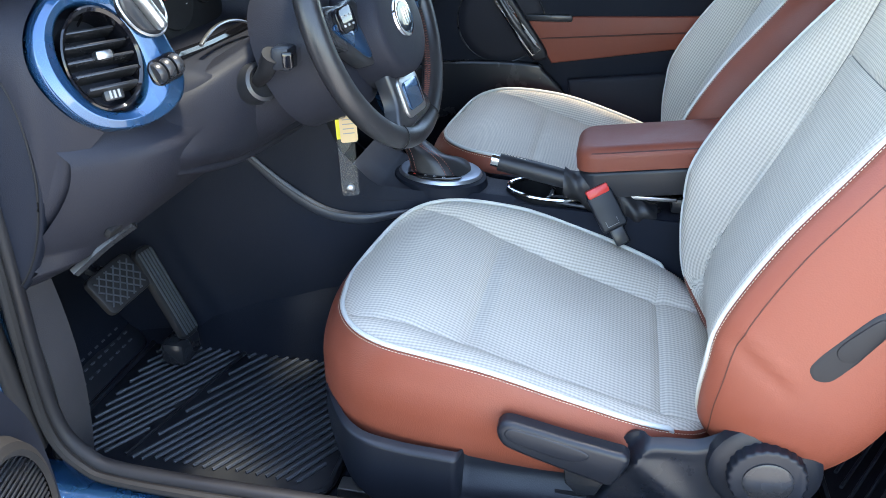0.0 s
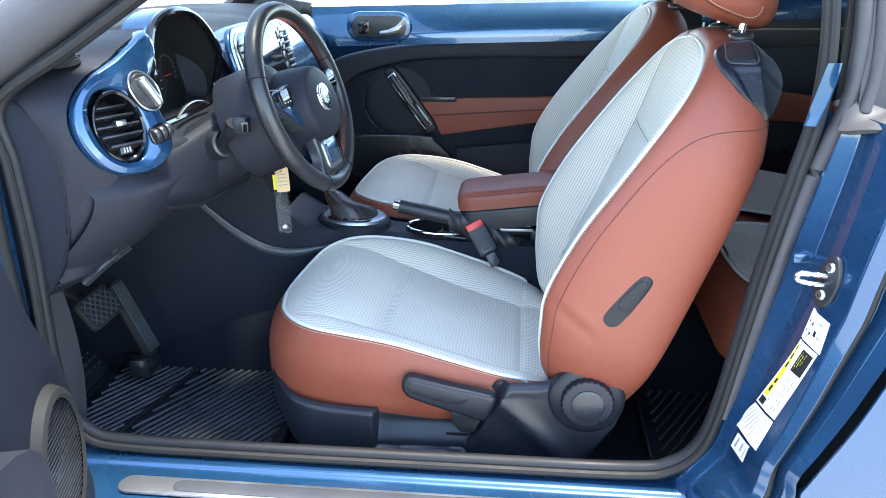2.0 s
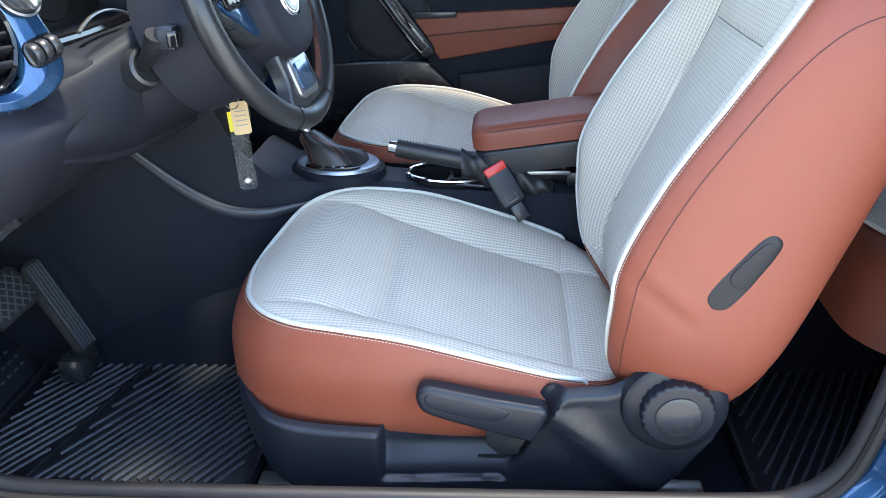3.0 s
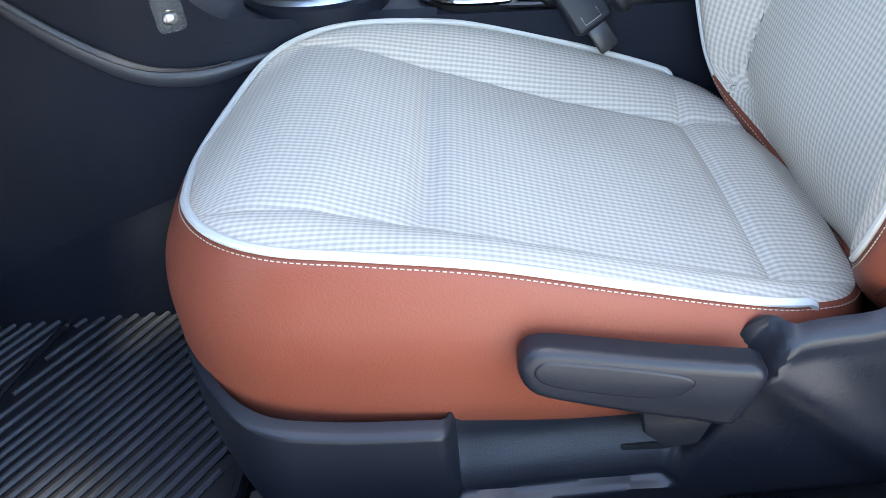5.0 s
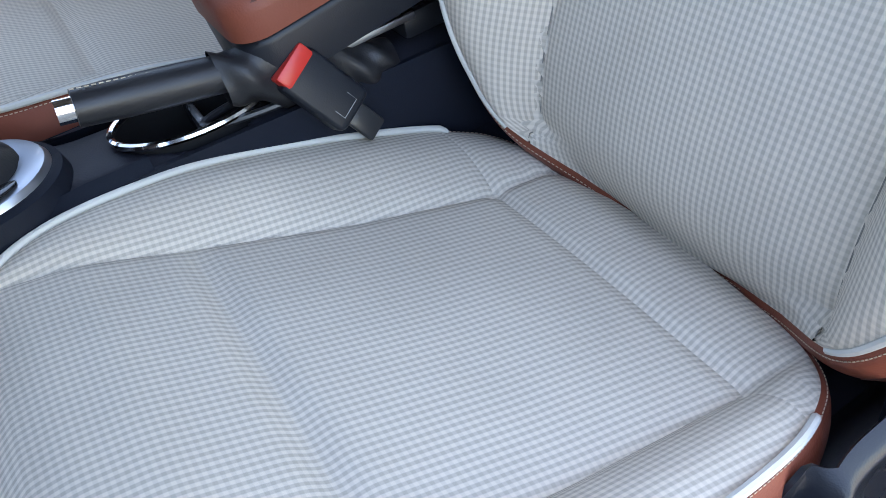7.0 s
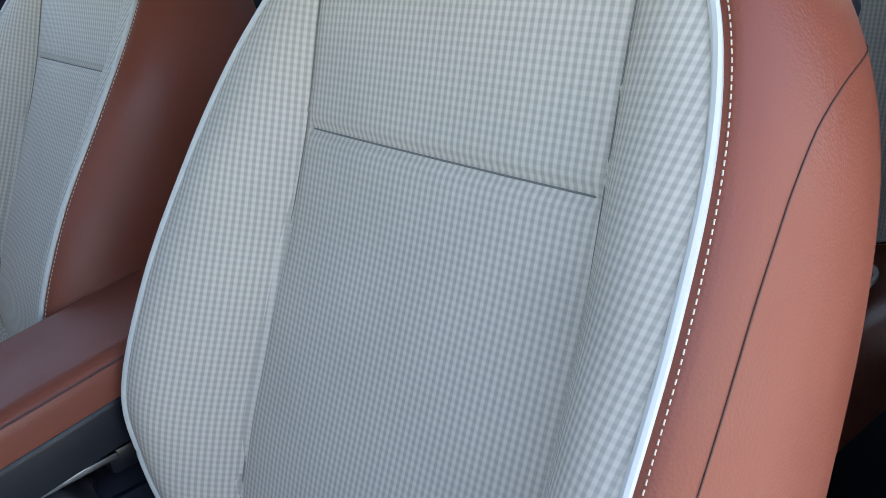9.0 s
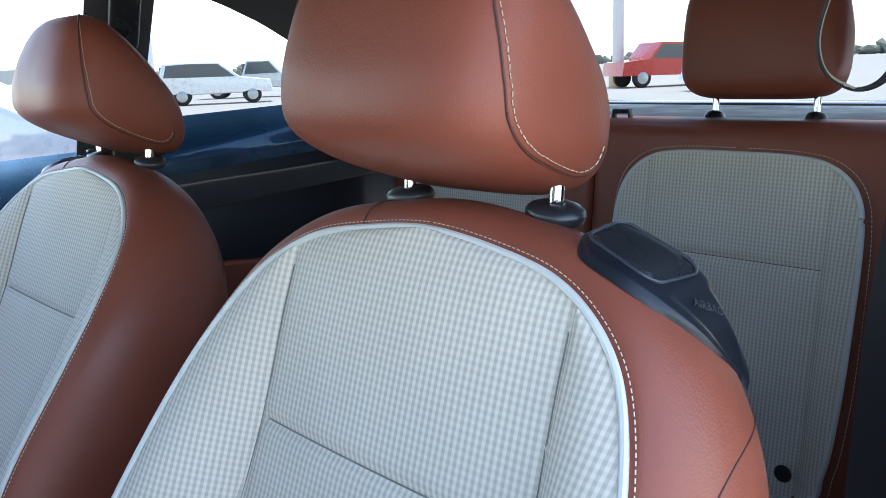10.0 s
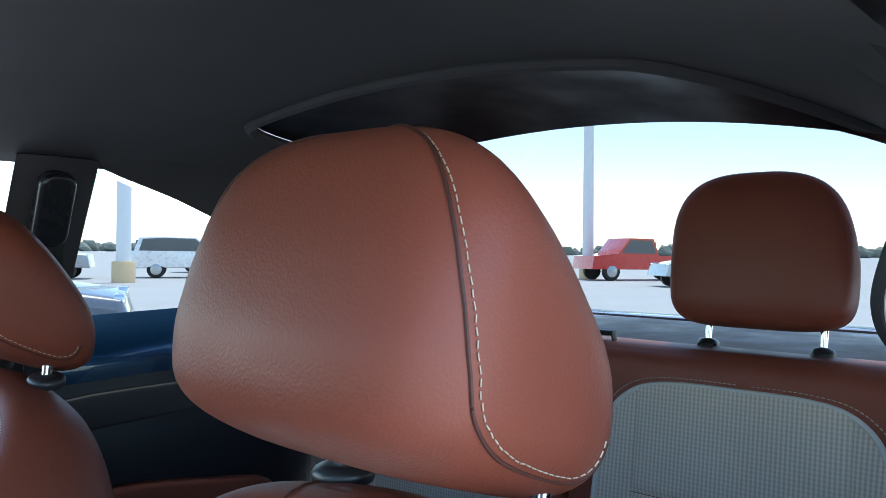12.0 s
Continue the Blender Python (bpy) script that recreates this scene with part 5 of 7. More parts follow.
part("blue_surround", sheet(lambda a, b: mi @ Vector((arch[int(round(a * len(arch))) % len(arch)][0] * (1.02 + 0.10 * b), arch[int(round(a * len(arch))) % len(arch)][1] * (1.02 + 0.13 * b), 0.024 - 0.045 * b * b - 0.05 * max(0.0, -arch[int(round(a * len(arch))) % len(arch)][1]) / 0.09)), len(arch), 8), BLUE, dash, "blue surround of the instruments")
part("hood_rim", tube([mi @ Vector((x, y, 0.030 - 0.05 * max(0.0, -y) / 0.09)) for x, y in arch], 0.0075, 8, closed=True), PIANO, binn)
part("hood", sheet(lambda a, b: mi @ Vector((arch[int(a * (len(arch) - 1))][0] * (1 + 0.02 * b), arch[int(a * (len(arch) - 1))][1] * (1 + 0.02 * b), -0.066 + (0.096 - 0.05 * max(0.0, -arch[int(a * (len(arch) - 1))][1]) / 0.09) * b)), len(arch) - 1, 6), INK, binn)
mi = mi @ Matrix.Translation((0, 0, -0.071))
for gx, gr in ((0.0, 0.060), (-0.095, 0.036), (0.095, 0.036)):
    dial = part("dial", lathe([(0.0, 0.0065), (gr, 0.0065), (gr + 0.004, 0.009), (gr + 0.006, 0.005)], mi @ Matrix.Translation((gx, -0.005, 0)), 36), INK, binn)
    part("dial_marks", join(*[box(gx + gr * 0.84 * math.cos(a), -0.005 + gr * 0.84 * math.sin(a), 0.0068, 0.004, 0.0012, 0.0006, 0.0) for a in [radians(-40 + 260 * k / 12) for k in range(13)]]), WHITEINK, dial).matrix_local = mi
    part("needle", box(gx - gr * 0.35, -0.005 - gr * 0.30, 0.0085, gr * 0.9, 0.0022, 0.0015, 0.0005), RED, dial).matrix_local = mi
mi = mi @ Matrix.Translation((0, 0, 0.071))
part("chrome_brow", tube([mi @ Vector((0.078 * f, -0.090 + 0.016 * (1 - f * f), 0.004)) for f in [j / 10 - 1 for j in range(21)]], 0.0022, 8, wide=1.6), SATIN, binn)
part("cowl", sheet(lambda a, b: (-0.860 + 0.090 * b, -0.520 + 0.340 * a, 0.925 - 0.045 * b + 0.012 * abs(2 * a - 1) ** 3), 20, 10, thick=0.006), INK, dash)
# centre stack with two upright vents and the screen
mc = basis((-0.742, 0.0, 0.972), (0, 1, 0), (0.965, 0, 0.26))
stack = part("centre_panel", prism(round_rect(0.420, 0.192, 0.058, 8), mc, 0.012, 0.006, 3), BLUE, dash, "blue panel round the centre vents and screen")
part("silver_outline", tube([mc @ Vector((x, y, 0.0135)) for x, y in round_rect(0.368, 0.158, 0.043, 8)], 0.0026, 6, closed=True), SATIN, stack)
part("centre_inlay", prism(round_rect(0.365, 0.155, 0.042, 8), mc @ Matrix.Translation((0, 0, 0.0118)), 0.0035, 0.0015), PIANO, stack)
for sx in (-1, 1):
    vt = part("upright_vent", prism(round_rect(0.062, 0.130, 0.018), mc @ Matrix.Translation((sx * 0.145, 0, 0.0145)), 0.004, 0.001), PIANO, stack)
    for k in range(8):
        part("slat", box(sx * 0.145, -0.052 + 0.015 * k, 0.020, 0.056, 0.005, 0.010, 0.0015), SMOOTH, vt).matrix_local = mc
    part("tab", box(sx * 0.145, 0.004, 0.026, 0.020, 0.010, 0.012, 0.003), SATIN, vt).matrix_local = mc
scr = part("screen_frame", prism(round_rect(0.205, 0.140, 0.014), mc @ Matrix.Translation((0, 0, 0.014)), 0.010, 0.004), PIANO, stack)
part("screen", prism(round_rect(0.150, 0.095, 0.006), mc @ Matrix.Translation((0, 0.010, 0.0235)), 0.002, 0.001), PIANO, scr)
for k in range(4):
    for sx in (-1, 1):
        part("key", box(sx * 0.088, -0.030 + 0.026 * k, 0.025, 0.020, 0.019, 0.004, 0.0015), SMOOTH, scr).matrix_local = mc
part("lower_stack", sheet(lambda a, b: (-0.74 - 0.02 * b - 0.05 * (2 * a - 1) ** 4, (-0.145 + 0.29 * a), 0.885 - 0.285 * b), 16, 8, thick=0.01), PLASTIC, dash)
part("heater_panel", prism(round_rect(0.22, 0.055, 0.012), basis((-0.742, 0, 0.835), (0, 1, 0), (1, 0, 0.05)), 0.010, 0.003), PIANO, dash)
for k in (-1, 0, 1):
    part("heater_knob", lathe([(0.0, 0.026), (0.017, 0.026), (0.020, 0.022), (0.022, 0.0)], basis((-0.734, 0.075 * k, 0.835), (0, 1, 0), (1, 0, 0.05)), 24), SMOOTH, dash)
part("storage_bin", prism(round_rect(0.20, 0.10, 0.015), basis((-0.752, 0, 0.70), (0, 1, 0), (1, 0, 0.1)), 0.012, 0.003), INK, dash)
part("top_vent", lathe([(0.0, 0.0), (0.045, 0.001), (0.050, 0.003), (0.052, -0.004)], basis((-0.890, -0.630, 1.0585), (1, 0, 0), (0.0, -0.22, 1)), 30, 0.85, 0.55), INK, dash)
part("top_vent_slats", join(*[box(-0.890, -0.630 + 0.009 * k, 1.0600 + 0.002 * k, 0.074, 0.0025, 0.004, 0.0) for k in (-2, -1, 0, 1, 2)]), SMOOTH, dash)
part("dash_tray", lathe([(0.0, -0.004), (0.10, -0.002), (0.115, 0.004), (0.12, 0.0)], Matrix.Translation((-1.05, 0.0, 1.066)), 36, 0.75, 1.5), SMOOTH, dash)
# knee panel and its recesses
LEDGE = [(-0.68, 0.822), (-0.60, 0.800), (-0.538, 0.783), (-0.438, 0.757), (-0.378, 0.748), (-0.186, 0.728), (-0.15, 0.728)]


def knee_at(a, b):
    """Knee panel under the dash: it swells round the steering column and ends in a ledge."""
    y = -0.665 + 0.510 * a
    low = smooth_table(LEDGE, y, 0.04)
    col = math.exp(-((y + 0.345) / 0.125) ** 2)
    cx, cz = -0.775 + 0.098 * col, 0.880 + 0.064 * col
    back_in = -0.085 * max(0.0, (-0.56 - y) / 0.105) ** 2
    path = spline([(cx - 0.060, 0, cz - 0.020), (cx - 0.018, 0, cz - 0.003), (cx, 0, cz), (cx + 0.018, 0, cz - 0.012), (0.6 * cx - 0.286 + 0.012, 0, cz - 0.45 * (cz - low)), (-0.730, 0, low + 0.022), (-0.754, 0, low)], 6)
    t = b * (len(path) - 1)
    i = min(int(t), len(path) - 2)
    p = path[i].lerp(path[i + 1], t - i)
    return (p[0] + back_in, y, p[2])


part("knee_panel", sheet(knee_at, 72, 36), SOFT, dash, angle=60)
part("knee_ledge", tube([Vector(knee_at(j / 40, 1.0)) + Vector((-0.006, 0, -0.002)) for j in range(41)], 0.009, 10, radii=[0.001 + 0.008 * min(1.0, j / 12) for j in range(41)]), SOFT, dash)
part("knee_underside", sheet(lambda a, b: Vector(knee_at(a, 1.0)) + Vector((-0.012 - 0.16 * b, 0, -0.006 - 0.03 * b)), 30, 6), SMOOTH, dash)
part("hood_release", tube(spline([(-0.90, -0.64, 0.665), (-0.86, -0.62, 0.70), (-0.825, -0.60, 0.725)], 5), 0.010, 8, wide=1.4), SMOOTH, dash)
part("coin_slot", box(-0.826, -0.610, 0.735, 0.010, 0.080, 0.018, 0.004), INK, dash).matrix_local = Matrix.Translation((-0.826, -0.61, 0.735)) @ pose(0, 0, 0, 12, 40, 0) @ Matrix.Translation((0.826, 0.61, -0.735))

# ---- steering wheel and column ----
wheel = thing("steering_wheel", "black leather steering wheel with rust stitching and a blue lower spoke", "steering wheel")
wc0 = Vector((-0.558, -0.325, 0.950))
WHEEL_OUT = (0.937, -0.123, 0.326)
mw = basis(wc0, (0.13, 1, 0), WHEEL_OUT)
mh = mw @ Matrix.Translation((0, -0.016, -0.010))
mcol = basis((-0.562, -0.36, 0.938), (0, 1, 0), (0.927, 0, 0.375))


def rim_at(a, r=0.174, z=0.0):
    c, s = math.cos(a), math.sin(a)
    flat = 1 + 0.045 * max(0.0, -s) ** 6
    return mw @ Vector((c * r, s * r * flat, z))


part("rim", tube([rim_at(2 * math.pi * j / 96) for j in range(96)], 0.0175, 16, closed=True, up=WHEEL_OUT, wide=0.95), HIDE, wheel, "black leather rim")
zig = [rim_at(2 * math.pi * j / 480, 0.1576 + 0.0006 * (j % 2), 0.0045 * (1 if j % 2 else -1)) for j in range(480)]
part("rim_stitching", tube(zig, 0.0009, 4, closed=True), RED_THREAD, wheel)
for a0 in (20, 160, 250, 290):
    a = radians(a0)
    part("rim_joint", tube([rim_at(a, 0.174 + 0.0182 * math.cos(t), 0.0182 * math.sin(t)) for t in [2 * math.pi * j / 16 for j in range(16)]], 0.001, 4, closed=True), INK, wheel)
hub = part("airbag_hub", lathe([(0.0, 0.0515), (0.040, 0.0505), (0.064, 0.0485), (0.0715, 0.0465), (0.0755, 0.042), (0.0775, 0.034), (0.083, 0.005), (0.086, -0.02), (0.07, -0.04)], mh @ Matrix.Translation((0, -0.004, 0)), 44, 1.0, 0.95), SOFT, wheel, "padded airbag hub")
badge = part("badge", lathe([(0.0, 0.002), (0.020, 0.003), (0.0255, 0.004), (0.028, 0.003), (0.029, 0.0)], mh @ Matrix.Translation((0, 0.002, 0.0505)), 36), CHROME, hub, "round chrome badge")
part("badge_face", lathe([(0.0, 0.0046), (0.021, 0.0044), (0.0225, 0.003)], mh @ Matrix.Translation((0, 0.002, 0.0505)), 32), PIANO, badge)
part("badge_bars", join(*[box(0, 0, 0, 0.003, 0.026, 0.002, 0.0) for k in range(1)], box(0.008, 0.0, 0, 0.003, 0.022, 0.002, 0.0), box(-0.008, 0.0, 0, 0.003, 0.022, 0.002, 0.0)), CHROME, badge).matrix_local = mh @ Matrix.Translation((0, 0.002, 0.0556))
for sx in (1, -1):
    sp = part("spoke", prism([(sx * p[0], p[1]) for p in spline([(0.060, 0.028, 0), (0.10, 0.030, 0), (0.156, 0.034, 0), (0.160, -0.006, 0), (0.120, -0.030, 0), (0.085, -0.055, 0), (0.055, -0.050, 0)], 4, closed=True)][::sx], mw @ Matrix.Translation((0, 0, -0.012)), 0.024, 0.007, 3), SMOOTH, wheel)
    part("spoke_trim", prism([(sx * p[0], p[1]) for p in spline([(0.088, 0.002, 0), (0.130, 0.012, 0), (0.150, 0.004, 0), (0.115, -0.024, 0), (0.086, -0.046, 0), (0.075, -0.040, 0)], 4, closed=True)][::sx], mw @ Matrix.Translation((0, 0, 0.011)), 0.004, 0.0018), BLUE, sp)
    part("switch_pad", prism(round_rect(0.048, 0.034, 0.010, 5, sx * 0.118, 0.012), mw @ Matrix.Translation((0, 0, 0.0135)), 0.006, 0.002), PIANO, sp)
    part("switch_marks", join(*[box(sx * (0.106 + 0.012 * i), 0.004 + 0.012 * j, 0.020, 0.005, 0.003, 0.0008, 0.0) for i in range(3) for j in range(2)]), GREYINK, sp).matrix_local = mw
low = part("lower_spoke", prism([(p[0], p[1]) for p in spline([(-0.040, -0.060, 0), (0.040, -0.060, 0), (0.048, -0.120, 0), (0.058, -0.162, 0), (-0.058, -0.162, 0), (-0.048, -0.120, 0)], 4, closed=True)], mw @ Matrix.Translation((0, 0, -0.012)), 0.024, 0.007, 3), SMOOTH, wheel)
part("silver_frame", prism(round_rect(0.070, 0.062, 0.012, 5, 0, -0.122), mw @ Matrix.Translation((0, 0, 0.010)), 0.006, 0.002), SATIN, low)
part("blue_inlay", prism(round_rect(0.052, 0.042, 0.007, 5, 0, -0.122), mw @ Matrix.Translation((0, 0, 0.0155)), 0.003, 0.001), BLUE, low)
column = thing("steering_column", "charcoal plastic steering column shroud with stalks", "steering column")
part("drum", lathe([(0.060, -0.022), (0.092, -0.028), (0.099, -0.036), (0.104, -0.075), (0.104, -0.125), (0.0, -0.13)], mcol, 44), SOFT, column)
part("shroud", tube([mcol @ Vector((0, -0.012 - 0.02 * t, -0.09 - 0.17 * t)) for t in (0, 0.25, 0.5, 0.75, 1)], 0.072, 24, wide=1.22, radii=[0.058, 0.062, 0.066, 0.068, 0.070]), SOFT, column)
stalk = part("stalk_boot", lathe([(0.0, 0.004), (0.016, 0.004), (0.022, 0.008), (0.027, 0.006), (0.030, -0.02)], basis((-0.688, -0.450, 0.880), (0, 1, 0), (0.80, -0.50, 0.30)), 28), SMOOTH, column)
part("stalk", tube(spline([(-0.698, -0.445, 0.876), (-0.680, -0.466, 0.890), (-0.660, -0.486, 0.908), (-0.645, -0.497, 0.930)], 5), 0.011, 12, radii=[0.008 + 0.0004 * j for j in range(16)]), RUBBER, stalk)
part("stalk_tip", box(-0.633, -0.488, 0.925, 0.026, 0.032, 0.030, 0.005), PLASTIC, stalk)
part("stalk_button", box(-0.622, -0.502, 0.925, 0.014, 0.010, 0.020, 0.002), PIANO, stalk)
part("stalk", tube(spline([(-0.655, -0.245, 0.905), (-0.645, -0.205, 0.915), (-0.632, -0.175, 0.938)], 5), 0.010, 12), SMOOTH, column)
part("ignition_lock", lathe([(0.0, 0.010), (0.014, 0.010), (0.020, 0.005), (0.022, -0.01)], basis((-0.655, -0.262, 0.845), (0, 1, 0), (0.9, 0.3, 0.1)), 24), SATIN, column)
part("shroud_seam", tube([mcol @ Vector((-0.085 * math.cos(t), -0.02 - 0.085 * math.sin(t) * 0.3, -0.10)) for t in [math.pi * j / 12 - 0.5 for j in range(5)]], 0.0012, 5), INK, column)

# ---- key tag on the lock ----
tag = thing("key_tag", "cream card tag in a clear plastic sleeve hanging from the lock", "key tag")
tm = basis((-0.662, -0.200, 0.705), (0.85, 0.45, 0.0), (0.45, -0.85, 0.2))
part("sleeve", prism([(p[0], p[1]) for p in round_rect(0.030, 0.125, 0.006, 4, 0, -0.030)], tm, 0.003, 0.001), MILKY, tag)
part("sleeve_edge", tube([tm @ Vector((p[0], p[1], 0.0015)) for p in round_rect(0.030, 0.125, 0.006, 4, 0, -0.030)], 0.0006, 6, closed=True), MILKY, tag)
card = part("card", prism([(p[0], p[1]) for p in round_rect(0.030, 0.056, 0.005, 4, 0.006, 0.030)], tm @ Matrix.Translation((0, 0, 0.004)), 0.0012, 0.0004), CREAM, tag)
part("yellow_strip", prism(round_rect(0.007, 0.034, 0.001, 2, -0.012, 0.026), tm @ Matrix.Translation((0, 0, 0.0025)), 0.0012, 0.0), YELLOW, tag)
part("card_print", join(*[box(0.006, 0.018 + 0.008 * k, 0.0054, 0.020, 0.0018, 0.0002, 0.0) for k in range(4)]), GREYINK, card).matrix_local = tm
part("rivet", lathe([(0.0, 0.004), (0.005, 0.0035), (0.008, 0.001), (0.008, -0.002)], tm @ Matrix.Translation((0, -0.078, 0.003)), 18), STEEL, tag)
part("key_ring", tube([(-0.660 + 0.012 * math.cos(t), -0.222, 0.772 + 0.014 * math.sin(t)) for t in [2 * math.pi * j / 20 for j in range(20)]], 0.001, 5, closed=True), STEEL, tag)
part("key", box(-0.657, -0.235, 0.812, 0.010, 0.012, 0.070, 0.003), SMOOTH, tag)

# ---- centre console ----
con = thing("centre_console", "charcoal centre console with silver-edged selector and cup holder", "centre console")


def con_half(x):
    return lerp_table([(-0.98, 0.205), (-0.80, 0.175), (-0.66, 0.145), (-0.58, 0.118), (-0.50, 0.088), (-0.44, 0.074), (-0.36, 0.070), (-0.2, 0.072), (0.3, 0.078)], x)


def con_line(x):
    return smooth_table([(-0.98, 0.78), (-0.90, 0.705), (-0.847, 0.653), (-0.77, 0.568), (-0.69, 0.527), (-0.586, 0.541), (-0.442, 0.560), (-0.2, 0.548), (0.3, 0.53)], x, 0.06)


for sg in (1, -1):
    part("side_panel", sheet(lambda a, b: (-1.36 + 1.66 * a, sg * (con_half(-1.36 + 1.66 * a) + 0.012 * math.sin(math.pi * b) + 0.03 * (1 - b) * max(0.0, -0.5 - (-1.36 + 1.66 * a))), 0.235 + (con_line(-1.36 + 1.66 * a) - 0.235) * b), 50, 10, thick=0.008), MATTE, con)
    part("console_ridge", tube([(x, sg * (con_half(x) + 0.005), con_line(x) + 0.004) for x in [-0.95 + 0.42 * j / 40 for j in range(41)]], 0.0045, 10, wide=0.6, radii=[0.0035 + 0.0080 * min(1.0, j / 16) * (1 - 0.9 * ramp(26, 40, j)) for j in range(41)]), RIDGE, con, "charcoal ridge along the console")
    # thin paler tube that stands in for the highlight above the ridge
    part("highlight_line", tube([(x, sg * (con_half(x) + 0.011), con_line(x) + 0.006 + 0.009 * min(1.0, (x + 0.95) / 0.28)) for x in [-0.95 + 0.62 * j / 40 for j in range(22)]], 0.0013, 6), TRIM, con)
    part("upper_side", sheet(lambda a, b: (-0.98 + 0.60 * a, sg * (con_half(-0.98 + 0.60 * a) - 0.002 - 0.020 * b), con_line(-0.98 + 0.60 * a) + (lerp_table([(-0.98, 0.90), (-0.76, 0.82), (-0.70, 0.665), (-0.64, 0.595), (-0.55, 0.575), (-0.4, 0.562)], -0.98 + 0.60 * a) - con_line(-0.98 + 0.60 * a)) * b), 40, 8), MATTE, con)
part("top_panel", sheet(lambda a, b: (-0.70 + 1.0 * a, (-1 + 2 * b) * (con_half(-0.70 + a) - 0.012), lerp_table([(-0.70, 0.615), (-0.64, 0.585), (-0.55, 0.578), (-0.43, 0.562), (-0.2, 0.548), (0.3, 0.535)], -0.70 + a) - 0.018 * abs(2 * b - 1) ** 5 - (0.07 if ((-0.70 + a + 0.316) / 0.083) ** 2 + (((-1 + 2 * b) * (con_half(-0.70 + a) - 0.012) + 0.001) / 0.0512) ** 2 < 1 else 0.0)), 220, 56), SOFT, con, "charcoal console top")
gm = Matrix.Translation((-0.537, -0.008, 0.583)) @ pose(0, 0, 0, 0, 3, 0)
part("selector_collar", lathe([(0.0, 0.004), (0.084, 0.004), (0.092, 0.000), (0.097, -0.02)], gm, 44, 1.0, 0.85), MATTE, con)
ring = part("selector_ring", lathe([(0.055, 0.004), (0.057, 0.011), (0.064, 0.013), (0.080, 0.010), (0.084, 0.004), (0.085, -0.004)], gm, 48, 1.0, 0.84), ALU, con, "satin silver selector ring")
gate = part("selector_gate", prism([(p[0], p[1]) for p in spline([(-0.055, -0.050, 0), (-0.02, -0.063, 0), (0.03, -0.057, 0), (0.050, -0.043, 0), (0.040, -0.037, 0), (-0.01, -0.050, 0), (-0.045, -0.040, 0)], 4, closed=True)], gm @ Matrix.Translation((0, 0, 0.0125)), 0.002, 0.0006), PIANO, ring)
for letter, lx in (("P", -0.044), ("R", -0.022), ("N", -0.004), ("D", 0.014)):
    f = bpy.data.curves.new("gear_letter", "FONT")
    f.body, f.size, f.extrude = letter, 0.0085, 0.0002
    ob = new("gear_letter", f)
    ob.matrix_world = gm @ Matrix.Translation((lx, -0.0565 + 0.012 * abs(lx - 0.01) * 4, 0.0148))
    f.materials.append(RED if letter == "P" else WHITEINK)
    ob.parent = gate


def boot_at(a, b):
    ang = 2 * math.pi * a
    r = (0.060 * (1 - b) ** 0.8 + 0.013 * b) * (1 + 0.05 * math.sin(ang * 5 + 3 * b) * math.sin(math.pi * b))
    return gm @ Vector((math.cos(ang) * r - 0.062 * b, math.sin(ang) * r * 0.85, 0.010 + 0.060 * b + 0.012 * math.sin(6 * b + 2 * math.sin(ang)) * (1 - b)))


sel = part("gear_boot", sheet(boot_at, 48, 16, closed=True), HIDE, con, "black leather selector boot")
for a0 in (0.62, 0.66, 0.84, 0.88):
    part("boot_stitching", stitches([boot_at(a0, 0.04 + 0.9 * j / 30) + (boot_at(a0, 0.04 + 0.9 * j / 30) - gm.translation).normalized() * 0.001 for j in range(31)], 0.0035, 0.002, 0.0007), RED_THREAD, sel)
part("selector_neck", tube([gm @ Vector((-0.060, 0, 0.064)), gm @ Vector((-0.074, 0, 0.090))], 0.009, 14), SATIN, con)
part("selector_knob", lathe([(0.0, 0.060), (0.016, 0.058), (0.024, 0.045), (0.024, 0.018), (0.018, 0.004), (0.012, 0.0)], gm @ Matrix.Translation((-0.074, 0, 0.086)) @ pose(0, 0, 0, 0, -25, 0), 28, 1.1, 0.9), HIDE, con)
# cup holder
cm = Matrix.Translation((-0.316, -0.001, 0.5592)) @ pose(0, 0, 0, 0, 3, 4)
part("cup_well", lathe([(0.0, -0.062), (0.040, -0.058), (0.046, -0.02), (0.048, 0.0032)], cm, 40, 1.74, 1.08), INK, con)
part("cup_divider", box(-0.316, 0.008, 0.535, 0.010, 0.075, 0.030, 0.004), SMOOTH, con)
part("cup_ring", tube([cm @ Vector((0.085 * math.cos(2 * math.pi * j / 48), 0.0535 * math.sin(2 * math.pi * j / 48), 0.0035)) for j in range(48)], 0.0042, 8, closed=True), CHROME, con, "chrome cup holder ring")
part("brake_slot", tube([(-0.215 + 0.105 * math.cos(2 * math.pi * j / 40), -0.035 + 0.022 * math.sin(2 * math.pi * j / 40), 0.553 - 0.004 * math.cos(2 * math.pi * j / 40)) for j in range(40)], 0.004, 8, closed=True), SMOOTH, con)
# hand brake
hb = thing("parking_brake", "black leather parking brake lever with a chrome button", "parking brake")
grip = part("grip", tube([(-0.414 + 0.150 * j / 15, -0.042 - 0.004 * j / 15, 0.629 - 0.030 * j / 15) for j in range(16)], 0.0165, 18, radii=[0.0172 + 0.0014 * math.sin(math.pi * j / 15) for j in range(16)]), HIDE, hb)
part("button", tube([(-0.429, -0.0418, 0.632), (-0.411, -0.042, 0.6285)], 0.0120, 18, wide=0.85), CHROME, hb, "chrome release button")
